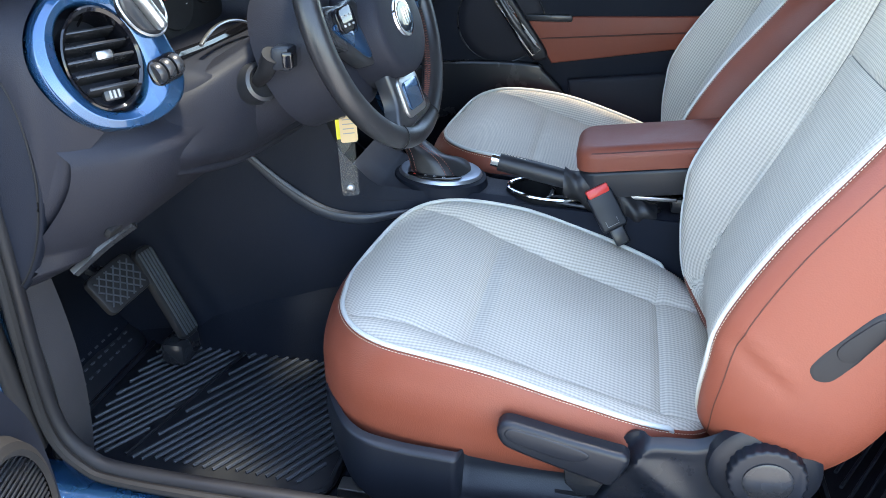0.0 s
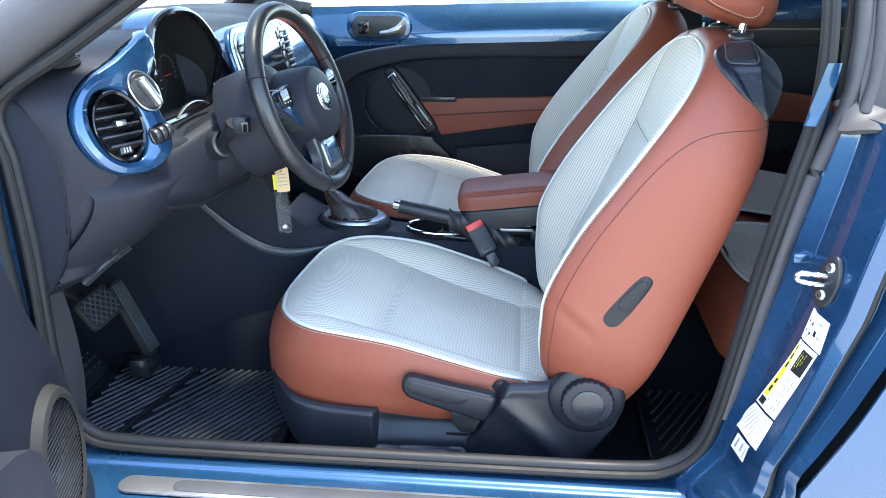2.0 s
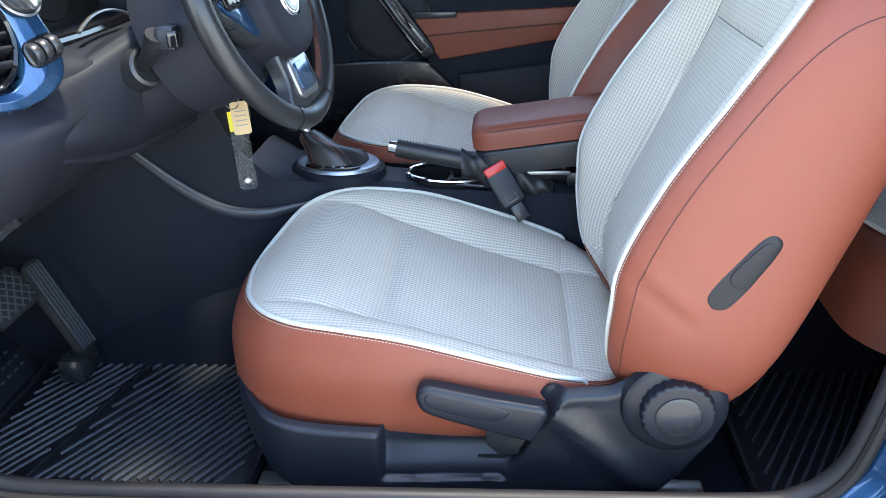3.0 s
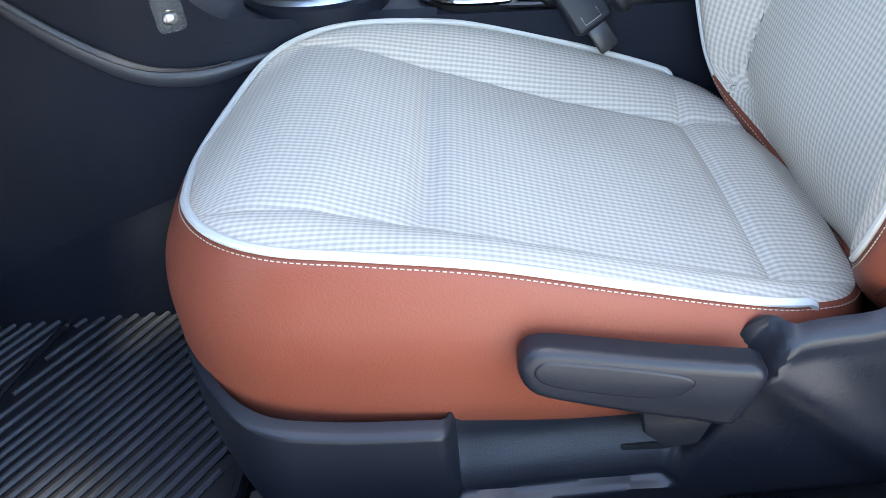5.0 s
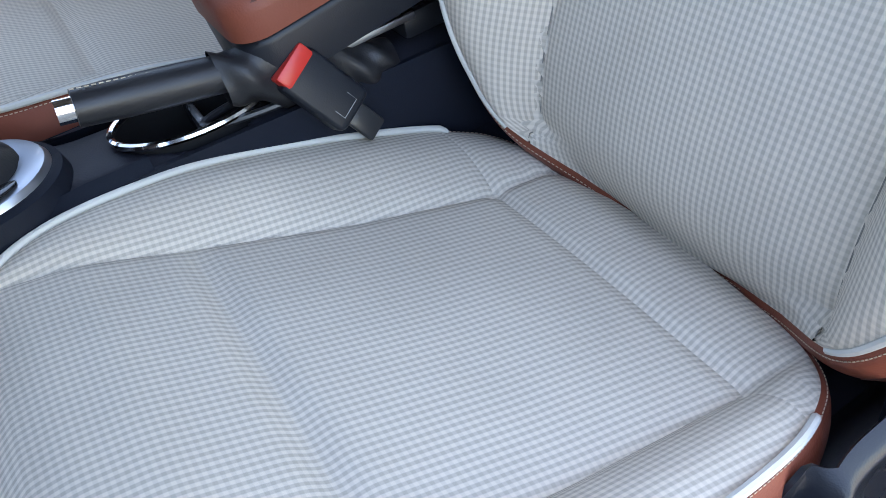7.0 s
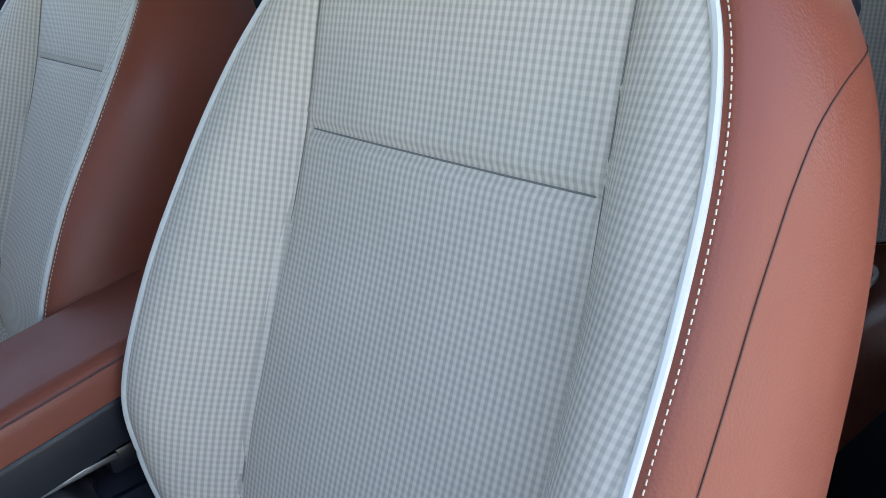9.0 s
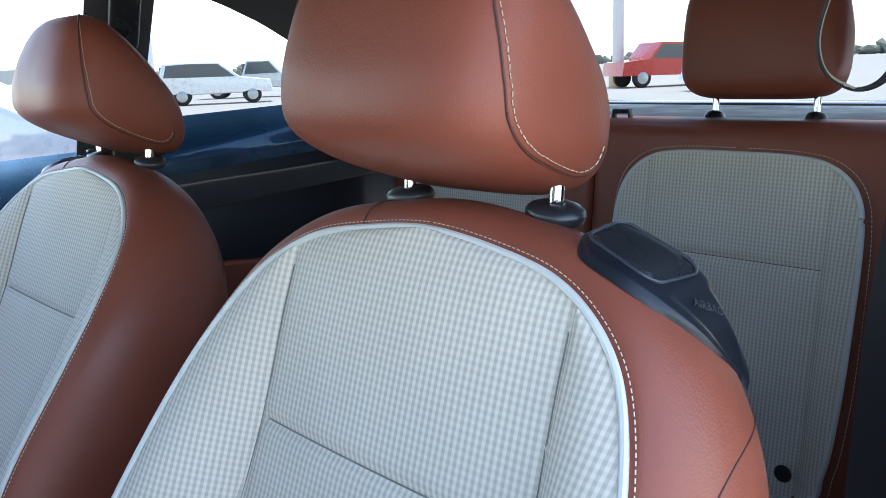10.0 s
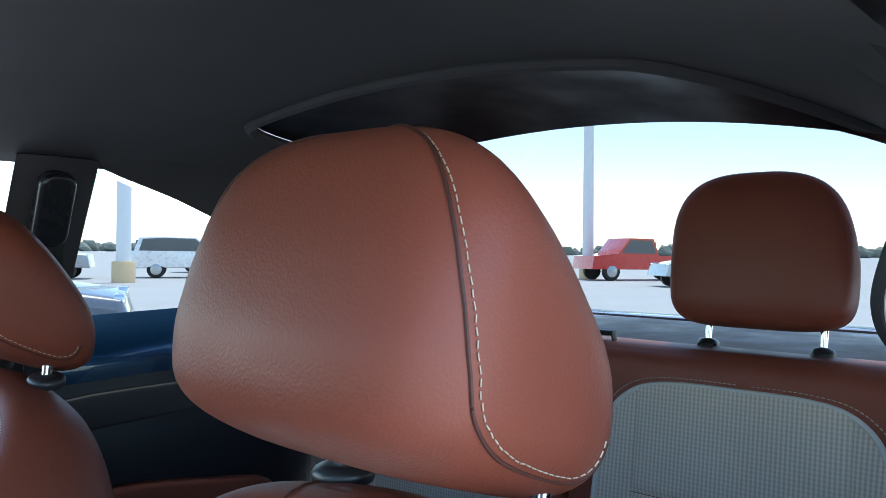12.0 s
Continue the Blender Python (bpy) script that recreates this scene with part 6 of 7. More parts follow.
part("grip_stitching", stitches([(-0.41 + 0.13 * j / 20, -0.0445, 0.6475 - 0.029 * j / 20) for j in range(21)], 0.004, 0.0022, 0.0008), THREAD, grip)


def brake_boot(a, b):
    ang = 2 * math.pi * a
    x = -0.290 + 0.175 * b
    r = (0.020 + 0.020 * math.sin(math.pi * min(1.0, b * 0.75 + 0.10))) * (1 + 0.10 * math.sin(17 * b + 2 * ang) + 0.07 * math.sin(31 * b - 3 * ang))
    return Vector((x, -0.047 + math.cos(ang) * r * 0.75, 0.600 - 0.058 * b + math.sin(ang) * r * (1 - 0.35 * b)))


part("boot", sheet(brake_boot, 48, 60, closed=True), HIDE, hb, "creased black leather boot")
# buckle
for sg, bx in ((-1, 0.0), (1, 0.03)):
    bk = thing("seat_belt_buckle", "black seat belt buckle with a red release button", "seat belt buckle", "seat belt buckles")
    bm_ = basis((-0.207 + bx, -0.080 if sg < 0 else 0.100, 0.562), (0.86, 0.10 * -sg, 0.50), (0.10, 0.93 * sg, 0.32))
    part("case", prism(round_rect(0.050, 0.078, 0.008, 4), bm_ @ Matrix.Translation((0, 0, -0.009)), 0.020, 0.005, 3), PLASTIC, bk)
    part("red_button", box(0, 0.0385, 0.002, 0.043, 0.018, 0.0195, 0.003), RED, bk, "red release button").matrix_local = bm_
    part("mark", tube([bm_ @ Vector((x, y, 0.0112)) for x, y in [(-0.012, -0.018), (-0.012, -0.030), (0.010, -0.030), (0.010, -0.018)]], 0.0005, 4), GREYINK, bk)
    part("stem", box(0, -0.052, 0, 0.026, 0.040, 0.009, 0.003), SMOOTH, bk).matrix_local = bm_
# armrest
arm = thing("armrest", "tan leather centre armrest on a black plastic box", "armrest")
am = Matrix.Translation((-0.09, 0.0, 0.640)) @ pose(0, 0, 0, 0, -7, 0)
part("box", prism(round_rect(0.35, 0.145, 0.03, 6), am @ Matrix.Translation((0, 0, -0.042)), 0.052, 0.010, 3), PLASTIC, arm)
pad_o = round_rect(0.355, 0.155, 0.036, 7)
part("pad", prism(pad_o, am @ Matrix.Translation((0, 0, 0.0105)), 0.044, 0.020, 5), LEATHER, arm, "tan leather pad")
part("pad_seam", tube([am @ Vector((x * 0.972, y * 0.955, 0.0445)) for x, y in pad_o], 0.0016, 5, closed=True), SEAMLEATHER, arm)
part("hinge_post", box(0.07, 0, 0.565, 0.08, 0.13, 0.10, 0.01), PLASTIC, arm)
part("rear_bin", box(-0.02, 0.02, 0.56, 0.14, 0.12, 0.03, 0.006), SMOOTH, arm)
part("chrome_strip", box(-0.135, -0.055, 0.580, 0.105, 0.006, 0.008, 0.002), SATIN, arm)

# ---- pedals and floor mats ----
bp = thing("brake_pedal", "black rubber brake pedal with a raised diamond tread", "pedal", "pedals")
pm = basis((-1.035, -0.395, 0.490), (0.0, 1, 0), (0.80, -0.15, 0.58))
pd = part("pad", prism(round_rect(0.105, 0.075, 0.012), pm, 0.012, 0.004), RUBBER, bp)
lines = []
for k in range(-6, 7):
    for d in (1, -1):
        seg = [(0.018 * k - d * 0.05, -0.05), (0.018 * k + d * 0.05, 0.05)]
        pts = [(seg[0][0] + (seg[1][0] - seg[0][0]) * t / 20, seg[0][1] + 0.1 * t / 20) for t in range(21)]
        pts = [q for q in pts if abs(q[0]) < 0.048 and abs(q[1]) < 0.033]
        if len(pts) > 2:
            lines.append(tube([pm @ Vector((pts[0][0], pts[0][1], 0.0125)), pm @ Vector((pts[-1][0], pts[-1][1], 0.0125))], 0.0016, 4))
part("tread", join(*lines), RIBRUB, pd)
part("arm", tube(spline([(-1.03, -0.385, 0.495), (-1.10, -0.385, 0.52), (-1.16, -0.38, 0.62), (-1.18, -0.38, 0.75)], 5), 0.010, 8, wide=1.6), SMOOTH, bp)
ap = thing("accelerator_pedal", "black plastic accelerator pedal with long ribs", "pedal", "pedals")
pa = basis((-1.020, -0.290, 0.415), (0.12, 1, 0.0), (0.90, -0.10, 0.42))
pl_ = part("plate", prism(round_rect(0.050, 0.195, 0.016), pa, 0.014, 0.005), RUBBER, ap)
for k in range(5):
    part("rib", box(-0.016 + 0.008 * k, 0, 0.0155, 0.003, 0.178, 0.005, 0.0012), RIBRUB, pl_).matrix_local = pa
part("hinge", box(-1.0, -0.295, 0.300, 0.05, 0.07, 0.05, 0.01), SMOOTH, ap)


def ribbed_mat(root, x0, x1, y0, y1, z, split):
    """A rubber mat with slanting ribs on either side of a bare strip."""
    part("sheet", prism(round_rect(x1 - x0, y1 - y0, 0.05, 6, (x0 + x1) / 2, (y0 + y1) / 2), Matrix.Translation((0, 0, z)), 0.006, 0.002), MATRUB, root)
    edge = round_rect(x1 - x0 - 0.012, y1 - y0 - 0.012, 0.046, 6, (x0 + x1) / 2, (y0 + y1) / 2)
    part("raised_edge", tube([(x, y, z + 0.008) for x, y in edge], 0.006, 6, closed=True), MATRUB, root)
    d = Vector((0.46, 0.89))
    n = Vector((0.89, -0.46))
    c = Vector(((x0 + x1) / 2, (y0 + y1) / 2))
    k = -26
    while k <= 26:
        o = c + n * (k * 0.0165)
        pts = [o + d * (-0.45 + 0.9 * t / 120) for t in range(121)]
        run = []
        for q in pts + [None]:
            good = q is not None and x0 + 0.03 < q.x < x1 - 0.03 and y0 + 0.03 < q.y < y1 - 0.03
            if good and split is not None:
                sx = split[0] + (q.y - split[1]) * split[2]
                good = abs(q.x - sx) > 0.016
            if good:
                run.append(q)
            else:
                if len(run) > 8:
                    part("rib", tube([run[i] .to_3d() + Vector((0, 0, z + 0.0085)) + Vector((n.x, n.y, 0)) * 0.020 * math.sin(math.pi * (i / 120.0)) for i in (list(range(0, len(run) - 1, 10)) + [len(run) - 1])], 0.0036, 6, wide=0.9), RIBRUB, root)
                run = []
        k += 1


fm = thing("floor_mat", "black ribbed rubber floor mat, slightly dusty", "floor mat", "floor mats")
ribbed_mat(fm, -1.115, -0.60, -0.585, -0.135, 0.243, (-0.925, -0.33, 0.22))
part("fold", tube([(-0.925 + (y + 0.33) * 0.22, y, 0.252) for y in (-0.55, -0.35, -0.16)], 0.004, 6), MATRUB, fm)
foot = basis((-1.235, -0.40, 0.345), (0, 1, 0), (0.62, 0, 0.78))
part("foot_flap", prism(round_rect(0.36, 0.30, 0.04), foot, 0.006, 0.002), MATRUB, fm)
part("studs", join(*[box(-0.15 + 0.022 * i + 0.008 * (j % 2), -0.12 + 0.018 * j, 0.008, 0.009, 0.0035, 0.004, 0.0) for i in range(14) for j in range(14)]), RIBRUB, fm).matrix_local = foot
fm2 = thing("floor_mat", "black ribbed rubber mat behind the front seat", "floor mat", "floor mats")
ribbed_mat(fm2, 0.16, 0.52, -0.585, -0.135, 0.243, None)

# ---- rear bench ----
bench = thing("rear_bench", "tan leather rear bench with pale check cloth and white piping", "rear seat")
ra = radians(7)
for sg in (-1, 1):
    cy = -0.257 if sg < 0 else 0.290
    rb = seat_frame((0.955, cy, 0.78), (math.sin(ra), 0, math.cos(ra)), (-math.cos(ra), 0, math.sin(ra)))
    half = [(0.0, 0.268, 0.0), (0.10, 0.266, 0.0), (0.155, 0.252, 0.002), (0.190, 0.215, 0.006), (0.203, 0.15, 0.012), (0.205, 0.0, 0.022), (0.202, -0.11, 0.026), (0.192, -0.20, 0.024), (0.165, -0.255, 0.018), (0.0, -0.275, 0.01)]
    rh_ = half_spline(half, 8)

    def rfield(u, v, rh_=rh_):
        h, w = half_at(rh_, v)
        au, s = abs(u), 0.150
        val = 0.006 + groove(v - 0.10, 0.007, 0.005) * (au < s)
        if au <= s or h <= s:
            return val + groove(s - au, 0.005, 0.004) * (h > s + 0.004)
        e = (au - s) / max(h - s, 1e-4)
        return 0.006 + (w - 0.006) * (1 - (1 - e) ** 2) + groove(au - s, 0.005, 0.004)

    br = part("backrest", prism(round_rect(0.545, 0.657, 0.05, 6, 0, 0.0115), basis(rb(0, 0, -0.075), (0, 1, 0), rb(0, 0, 1) - rb(0, 0, 0)), 0.078, 0.028, 5), LEATHER, bench, "tan leather backrest frame")
    seam_edges = lambda v: (-min(0.15, half_at(rh_, v)[0]), min(0.15, half_at(rh_, v)[0]))
    lift = seat_frame(rb(0, 0, 0.004), (math.sin(ra), 0, math.cos(ra)), (-math.cos(ra), 0, math.sin(ra)))
    cloth_panel("upper_panel", lift, (0.1005, 0.2675), 30, rfield, seam_edges, br)
    cloth_panel("lower_panel", lift, (-0.274, 0.0995), 30, rfield, seam_edges, br)
    vs_, vb_ = crossing(rh_, 0.15, 1), crossing(rh_, 0.15, -1)
    for s2 in (1, -1):
        cloth_panel("bolster", lift, (vb_, vs_), 10, rfield, lambda v: (s2 * 0.15, s2 * max(half_at(rh_, v)[0], 0.1501)), br)
    lp = full_loop(half, 7)
    part("piping", tube([lift(p[0], p[1], p[2]) for p in lp], 0.0042, 8, closed=True), PIPING, br)
    part("stitching", stitches([lift(p[0] * 1.05, p[1] * 1.035, 0.002) for p in lp], 0.0046, 0.0024, 0.0008), THREAD, br)
    part("isofix_button", lathe([(0.0, 0.003), (0.012, 0.003), (0.014, 0.0)], basis(lift(sg * 0.133, -0.222, 0.016), (0, 1, 0), (-1, 0, 0.1)), 24), SMOOTH, br, "dark round button")
    # cushion
    cb = seat_frame((0.80, cy, 0.528), (-math.cos(radians(10)), 0, math.sin(radians(10))), (math.sin(radians(10)), 0, math.cos(radians(10))))
    ch2 = [(0.0, 0.490, 0.0), (0.10, 0.485, 0.0), (0.165, 0.465, 0.002), (0.205, 0.42, 0.008), (0.225, 0.33, 0.016), (0.232, 0.20, 0.020), (0.225, 0.09, 0.02), (0.19, 0.03, 0.016), (0.10, -0.005, 0.012), (0.0, -0.01, 0.01)]
    cs = part("cushion", prism(round_rect(0.66, 0.545, 0.09, 7, 0.175, 0.0), basis(cb(0, 0, -0.135), (-math.cos(radians(10)), 0, math.sin(radians(10))), (math.sin(radians(10)), 0, math.cos(radians(10)))), 0.136, 0.04, 5), LEATHER, bench, "tan leather cushion")
    c3 = half_spline(ch2, 8)

    def cf(u, v, c3=c3):
        h, w = half_at(c3, v)
        e = abs(u) / max(h, 1e-4)
        return 0.012 + (w - 0.012) * e ** 3 + groove(v - 0.32, 0.007, 0.004) + groove(abs(u) - 0.14, 0.006, 0.004)

    lift2 = seat_frame(cb(0, 0, 0.004), (-math.cos(radians(10)), 0, math.sin(radians(10))), (math.sin(radians(10)), 0, math.cos(radians(10))))
    cloth_panel("cloth", lift2, (-0.009, 0.489), 40, cf, lambda v: (-half_at(c3, v)[0], half_at(c3, v)[0]), cs)
    part("piping", tube([lift2(p[0], p[1], p[2]) for p in full_loop(ch2, 7)], 0.0042, 8, closed=True), PIPING, cs)
    # posts and head restraint
    rt = seat_frame((1.085, cy, 1.095), (math.sin(ra), 0, math.cos(ra)), (-math.cos(ra), 0, math.sin(ra)))
    for s2 in (1, -1):
        ps = part("post", tube([rt(s2 * 0.085, -0.05, 0), rt(s2 * 0.085, 0.07, 0)], 0.0058, 12), CHROME, bench, "chrome head restraint post")
        part("guide", lathe([(0.0, 0.010), (0.010, 0.010), (0.018, 0.007), (0.022, 0.001), (0.022, -0.006)], basis(rt(s2 * 0.085, 0.002, 0), (0, 1, 0), (0.12, 0, 1)), 24, 0.75, 1.0), SMOOTH, ps)
    head_restraint(bench, lambda a, b, c: rt(a - sg * 0.008, b, c), 0.032, half=0.134, tall=0.232, front=0.060, rear=-0.045, detail=False)
part("shoulder", box(1.050, 0, 1.054, 0.12, 1.13, 0.085, 0.035, 5), LEATHER, bench, "tan leather bench top")
part("centre_tray", box(0.72, 0, 0.50, 0.36, 0.06, 0.06, 0.01), SMOOTH, bench)
for y in (-0.02, -0.54, 0.54):
    part("backrest_catch", tube([(1.03, y - 0.018, 1.088), (1.03, y - 0.016, 1.108), (1.03, y + 0.016, 1.108), (1.03, y + 0.018, 1.088)], 0.006, 8), SMOOTH, bench)

# ---- stickers and striker on the door jamb ----


def jamb_frame(a, b):
    p = Vector(jamb(a, b))
    pa_ = Vector(jamb(a + 0.01, b)) - p
    pb_ = Vector(jamb(a, b + 0.01)) - p
    n = pa_.cross(pb_).normalized()
    if n.x > 0 or n.y > 0:
        n = -n if n.dot(Vector((-0.5, -0.8, 0))) < 0 else n
    return p, pa_.normalized(), pb_.normalized(), n


def sticker(name, label, corners, marks):
    """A label laid on the jamb between four of its places; marks run across (s) and down (t) the paper."""
    root = thing(name, label, "sticker", "door jamb stickers")
    c = [Vector(q) for q in corners]

    def on(s, t, lift):
        q = c[0].lerp(c[1], s).lerp(c[3].lerp(c[2], s), t)
        p, da, db, n = jamb_frame(q.x, q.y)
        return p + n * lift

    paper = part("paper", sheet(lambda x, y: on(x, y, 0.0012), 10, 14), PAPER, root)
    for s0, t0, s1, t1, mt in marks:
        part("print", sheet(lambda x, y: on(s0 + (s1 - s0) * x, t0 + (t1 - t0) * y, 0.0018), 6, 6), mt, paper)


sticker("tyre_label", "pale blue-white paper label with a small car diagram", [(0.305, 0.500), (0.400, 0.490), (0.415, 0.432), (0.312, 0.441)],
        [(0.16, 0.22, 0.20, 0.84, GREYINK), (0.42, 0.22, 0.46, 0.84, GREYINK), (0.20, 0.22, 0.42, 0.25, GREYINK), (0.20, 0.80, 0.42, 0.84, GREYINK), (0.10, 0.32, 0.16, 0.42, INK), (0.46, 0.32, 0.52, 0.42, INK), (0.10, 0.64, 0.16, 0.74, INK), (0.46, 0.64, 0.52, 0.74, INK),
         (0.66, 0.20, 0.84, 0.26, GREYINK), (0.62, 0.50, 0.70, 0.68, INK), (0.74, 0.46, 0.86, 0.50, GREYINK), (0.74, 0.60, 0.86, 0.70, GREYINK), (0.70, 0.84, 0.78, 0.88, GREYINK)])
sticker("pressure_label", "long white label with a yellow warning band and a black box", [(0.315, 0.437), (0.410, 0.430), (0.385, 0.277), (0.258, 0.275)],
        [(0.05, 0.03, 0.20, 0.84, YELLOW), (0.56, 0.06, 0.94, 0.37, INK), (0.05, 0.87, 0.24, 0.97, INK)]
        + [(0.09, 0.06 + 0.125 * k, 0.16, 0.145 + 0.125 * k, INK) for k in range(6)]
        + [(0.60 + 0.075 * k, 0.09 + 0.03 * (k % 2), 0.635 + 0.075 * k, 0.33 - 0.04 * (k % 3), YELLOW) for k in range(4)]
        + [(0.27 + 0.10 * c, 0.06 + 0.11 * k, 0.31 + 0.10 * c, 0.13 + 0.11 * k - 0.02 * ((k + c) % 3), GREYINK) for c in range(2) for k in range(8)]
        + [(0.54 + 0.10 * c, 0.45 + 0.105 * k, 0.58 + 0.10 * c, 0.53 + 0.105 * k - 0.02 * ((k + c) % 3), GREYINK) for c in range(4) for k in range(5)])
sticker("certificate_label", "pale grey label with lines of small print", [(0.258, 0.270), (0.385, 0.272), (0.385, 0.205), (0.200, 0.203)],
        [(0.08 + 0.085 * k, 0.08, 0.105 + 0.085 * k, 0.92 - 0.25 * ((k * 7) % 5) / 5, GREYINK) for k in range(10)])
sticker("paint_label", "small white label with bars of print", [(0.255, 0.196), (0.355, 0.200), (0.345, 0.160), (0.240, 0.158)], [(0.15, 0.15, 0.24, 0.8, GREYINK), (0.40, 0.15, 0.49, 0.7, GREYINK), (0.65, 0.2, 0.74, 0.85, GREYINK)])
stk = thing("door_striker", "zinc-plated door striker bolted to the blue jamb", "door striker")
p0, da0, db0, n0 = jamb_frame(0.345, 0.557)
sm = basis(p0, db0, n0)
part("plate", prism(ellipse(0.040, 0.020, 28), sm @ Matrix.Translation((0, 0, 0.001)), 0.006, 0.002), SMOOTH, stk)
for s in (1, -1):
    part("bolt", lathe([(0.0, 0.005), (0.006, 0.005), (0.0075, 0.003), (0.008, 0.0)], sm @ Matrix.Translation((s * 0.021, 0, 0.0065)), 18), STEEL, stk)
part("loop", tube(spline([(0.007, 0.004, 0.004), (0.007, 0.010, 0.030), (0.004, 0.014, 0.044), (-0.004, 0.014, 0.044), (-0.007, 0.010, 0.030), (-0.007, 0.004, 0.004)], 4), 0.0045, 10), CHROME, stk).matrix_local = sm
part("jamb_clip", box(*(Vector(jamb(0.16, 0.575)) + Vector((0.0, -0.008, 0.0))), 0.030, 0.012, 0.016, 0.004), BLUE, body)

# ---- near pillar: weatherstrip, blue corner and belt ----
part("window_weatherstrip", tube(spline([(0.232, -0.717, 0.50), (0.255, -0.718, 0.64), (0.277, -0.719, 0.77), (0.300, -0.720, 0.895), (0.318, -0.721, 0.965), (0.334, -0.720, 1.02), (0.340, -0.718, 1.08), (0.337, -0.713, 1.16), (0.322, -0.704, 1.26), (0.288, -0.690, 1.34)], 7), 0.0115, 12, wide=1.15), TRIM, body, "grey rubber weatherstrip")
part("weatherstrip_lip", tube(spline([(0.352, -0.738, 1.015), (0.360, -0.730, 1.06), (0.360, -0.724, 1.12), (0.352, -0.716, 1.20), (0.338, -0.706, 1.28), (0.312, -0.694, 1.34)], 7), 0.007, 10, wide=1.4), TRIM, body)
part("weatherstrip_fold", sheet(lambda a, b: (0.318 + 0.21 * a + 0.010 * math.sin(9 * a + 3 * b), -0.716 - 0.075 * b * min(1.0, 0.35 + 2.2 * a) - 0.006 * math.sin(7 * a), 1.026 - 0.030 * b * b + 0.006 * math.sin(11 * a + 5 * b)), 40, 16, thick=0.008), TRIM, body, "wrinkled rubber at the foot of the window")
part("window_corner", sheet(lambda a, b: (0.345 + 0.18 * a, -0.735 + 0.03 * b, 1.01 + 0.30 * b), 8, 10, thick=0.012), TRIM, body)
part("blue_corner", sheet(lambda a, b: (0.276 + 0.008 * a + 0.0195 * b + 0.004 * math.sin(math.pi * b) * a, -0.733 - 0.022 * a, 0.994 + 0.004 * a + 0.087 * b), 8, 12, thick=0.003), BLUE, body, "blue painted corner plate")
belt = thing("seat_belt", "black seat belt webbing looped down from the pillar", "seat belt")


def ribbon(pts, width, mat, side=(0, 1, 0), lift=0.0, name="webbing"):
    c = spline(pts, 8)
    s = Vector(side)

    def fn(a, b):
        i = min(int(a * (len(c) - 1) + 0.5), len(c) - 1)
        return c[i] + s * (width * (b - 0.5)) + Vector((lift, 0, 0))

    return part(name, sheet(fn, len(c) - 1, 3, thick=0.0016), mat, belt)


ribbon([(0.50, -0.640, 1.30), (0.47, -0.640, 1.10), (0.45, -0.634, 0.95), (0.44, -0.632, 0.7), (0.43, -0.64, 0.40)], 0.050, WEB, (0.40, 0.90, 0))
LOOPB = [(0.43, -0.596, 1.36), (0.43, -0.587, 1.285), (0.43, -0.572, 1.243), (0.43, -0.5655, 1.209), (0.43, -0.574, 1.183), (0.43, -0.596, 1.170), (0.43, -0.618, 1.178), (0.43, -0.629, 1.207), (0.43, -0.620, 1.257), (0.43, -0.607, 1.285), (0.43, -0.598, 1.36)]
ribbon(LOOPB, 0.044, WEB, (0.93, 0.36, 0.0))
ribbon([Vector(q) + (Vector((0.43, -0.597, 1.22)) - Vector(q)).normalized() * 0.003 for q in LOOPB[1:6]], 0.038, WEBTAN, (0.93, 0.36, 0.0), name="lining")
part("belt_anchor", box(0.44, -0.600, 1.375, 0.05, 0.022, 0.06, 0.008), PLASTIC, belt)
bf = thing("belt_guide", "black belt height slider on the far pillar", "belt guide")
part("slider", prism(round_rect(0.055, 0.12, 0.022), basis((0.375, 0.552, 1.300), (1, 0, 0), (0, -0.92, -0.38)), 0.018, 0.008, 3), SMOOTH, bf)
part("webbing", sheet(lambda a, b: (0.352 + 0.046 * a, 0.560 + 0.080 * b, 1.262 - 0.50 * b), 3, 16, thick=0.002), WEB, bf)

# ---- the open driver's door ----
od = thing("door_2", "open driver door with charcoal lining and a ribbed speaker grille", "door", "doors", "structure")
dm = basis((-0.828, -0.845, 0.0), (0.26, -0.966, 0), (0.966, 0.26, 0.0))
dm = dm if (dm.to_3x3() @ Vector((0, 1, 0))).z > 0 else dm @ pose(0, 0, 0, 180, 0, 0)
dsg = 1 if (dm.to_3x3() @ Vector((0, 0, 1))).x > 0 else -1
lin = [(p[0], p[1]) for p in spline([(0.012, 0.33, 0), (0.0, 0.45, 0), (0.006, 0.57, 0), (0.045, 0.66, 0), (0.10, 0.74, 0), (0.16, 0.86, 0), (0.22, 0.96, 0), (0.6, 1.0, 0), (1.0, 0.99, 0), (1.08, 0.80, 0), (1.0, 0.45, 0), (0.85, 0.33, 0), (0.4, 0.31, 0)], 5, closed=True)]
part("door_lining", prism(lin, dm @ Matrix.Translation((0, 0, -0.03 if dsg > 0 else 0.0)), 0.03, 0.0), MATTE, od)
part("door_shell", prism([(q[0] * 0.98 + 0.01, q[1] * 0.98 + 0.01) for q in lin], dm @ Matrix.Translation((0, 0, -0.13 * dsg if dsg > 0 else 0.03)), 0.098, 0.0), BLUE, od)
sg_m = dm @ Matrix.Translation((0.118, 0.515, 0.0))
spk = part("speaker_ring", lathe([(0.086, 0.014 * dsg), (0.092, 0.018 * dsg), (0.100, 0.014 * dsg), (0.106, 0.0)], sg_m, 44, 0.92, 1.15), INK, od, "oval speaker surround")
part("speaker_disc", lathe([(0.0, 0.006 * dsg), (0.088, 0.006 * dsg)], sg_m, 40, 0.92, 1.15), SMOOTH, spk)
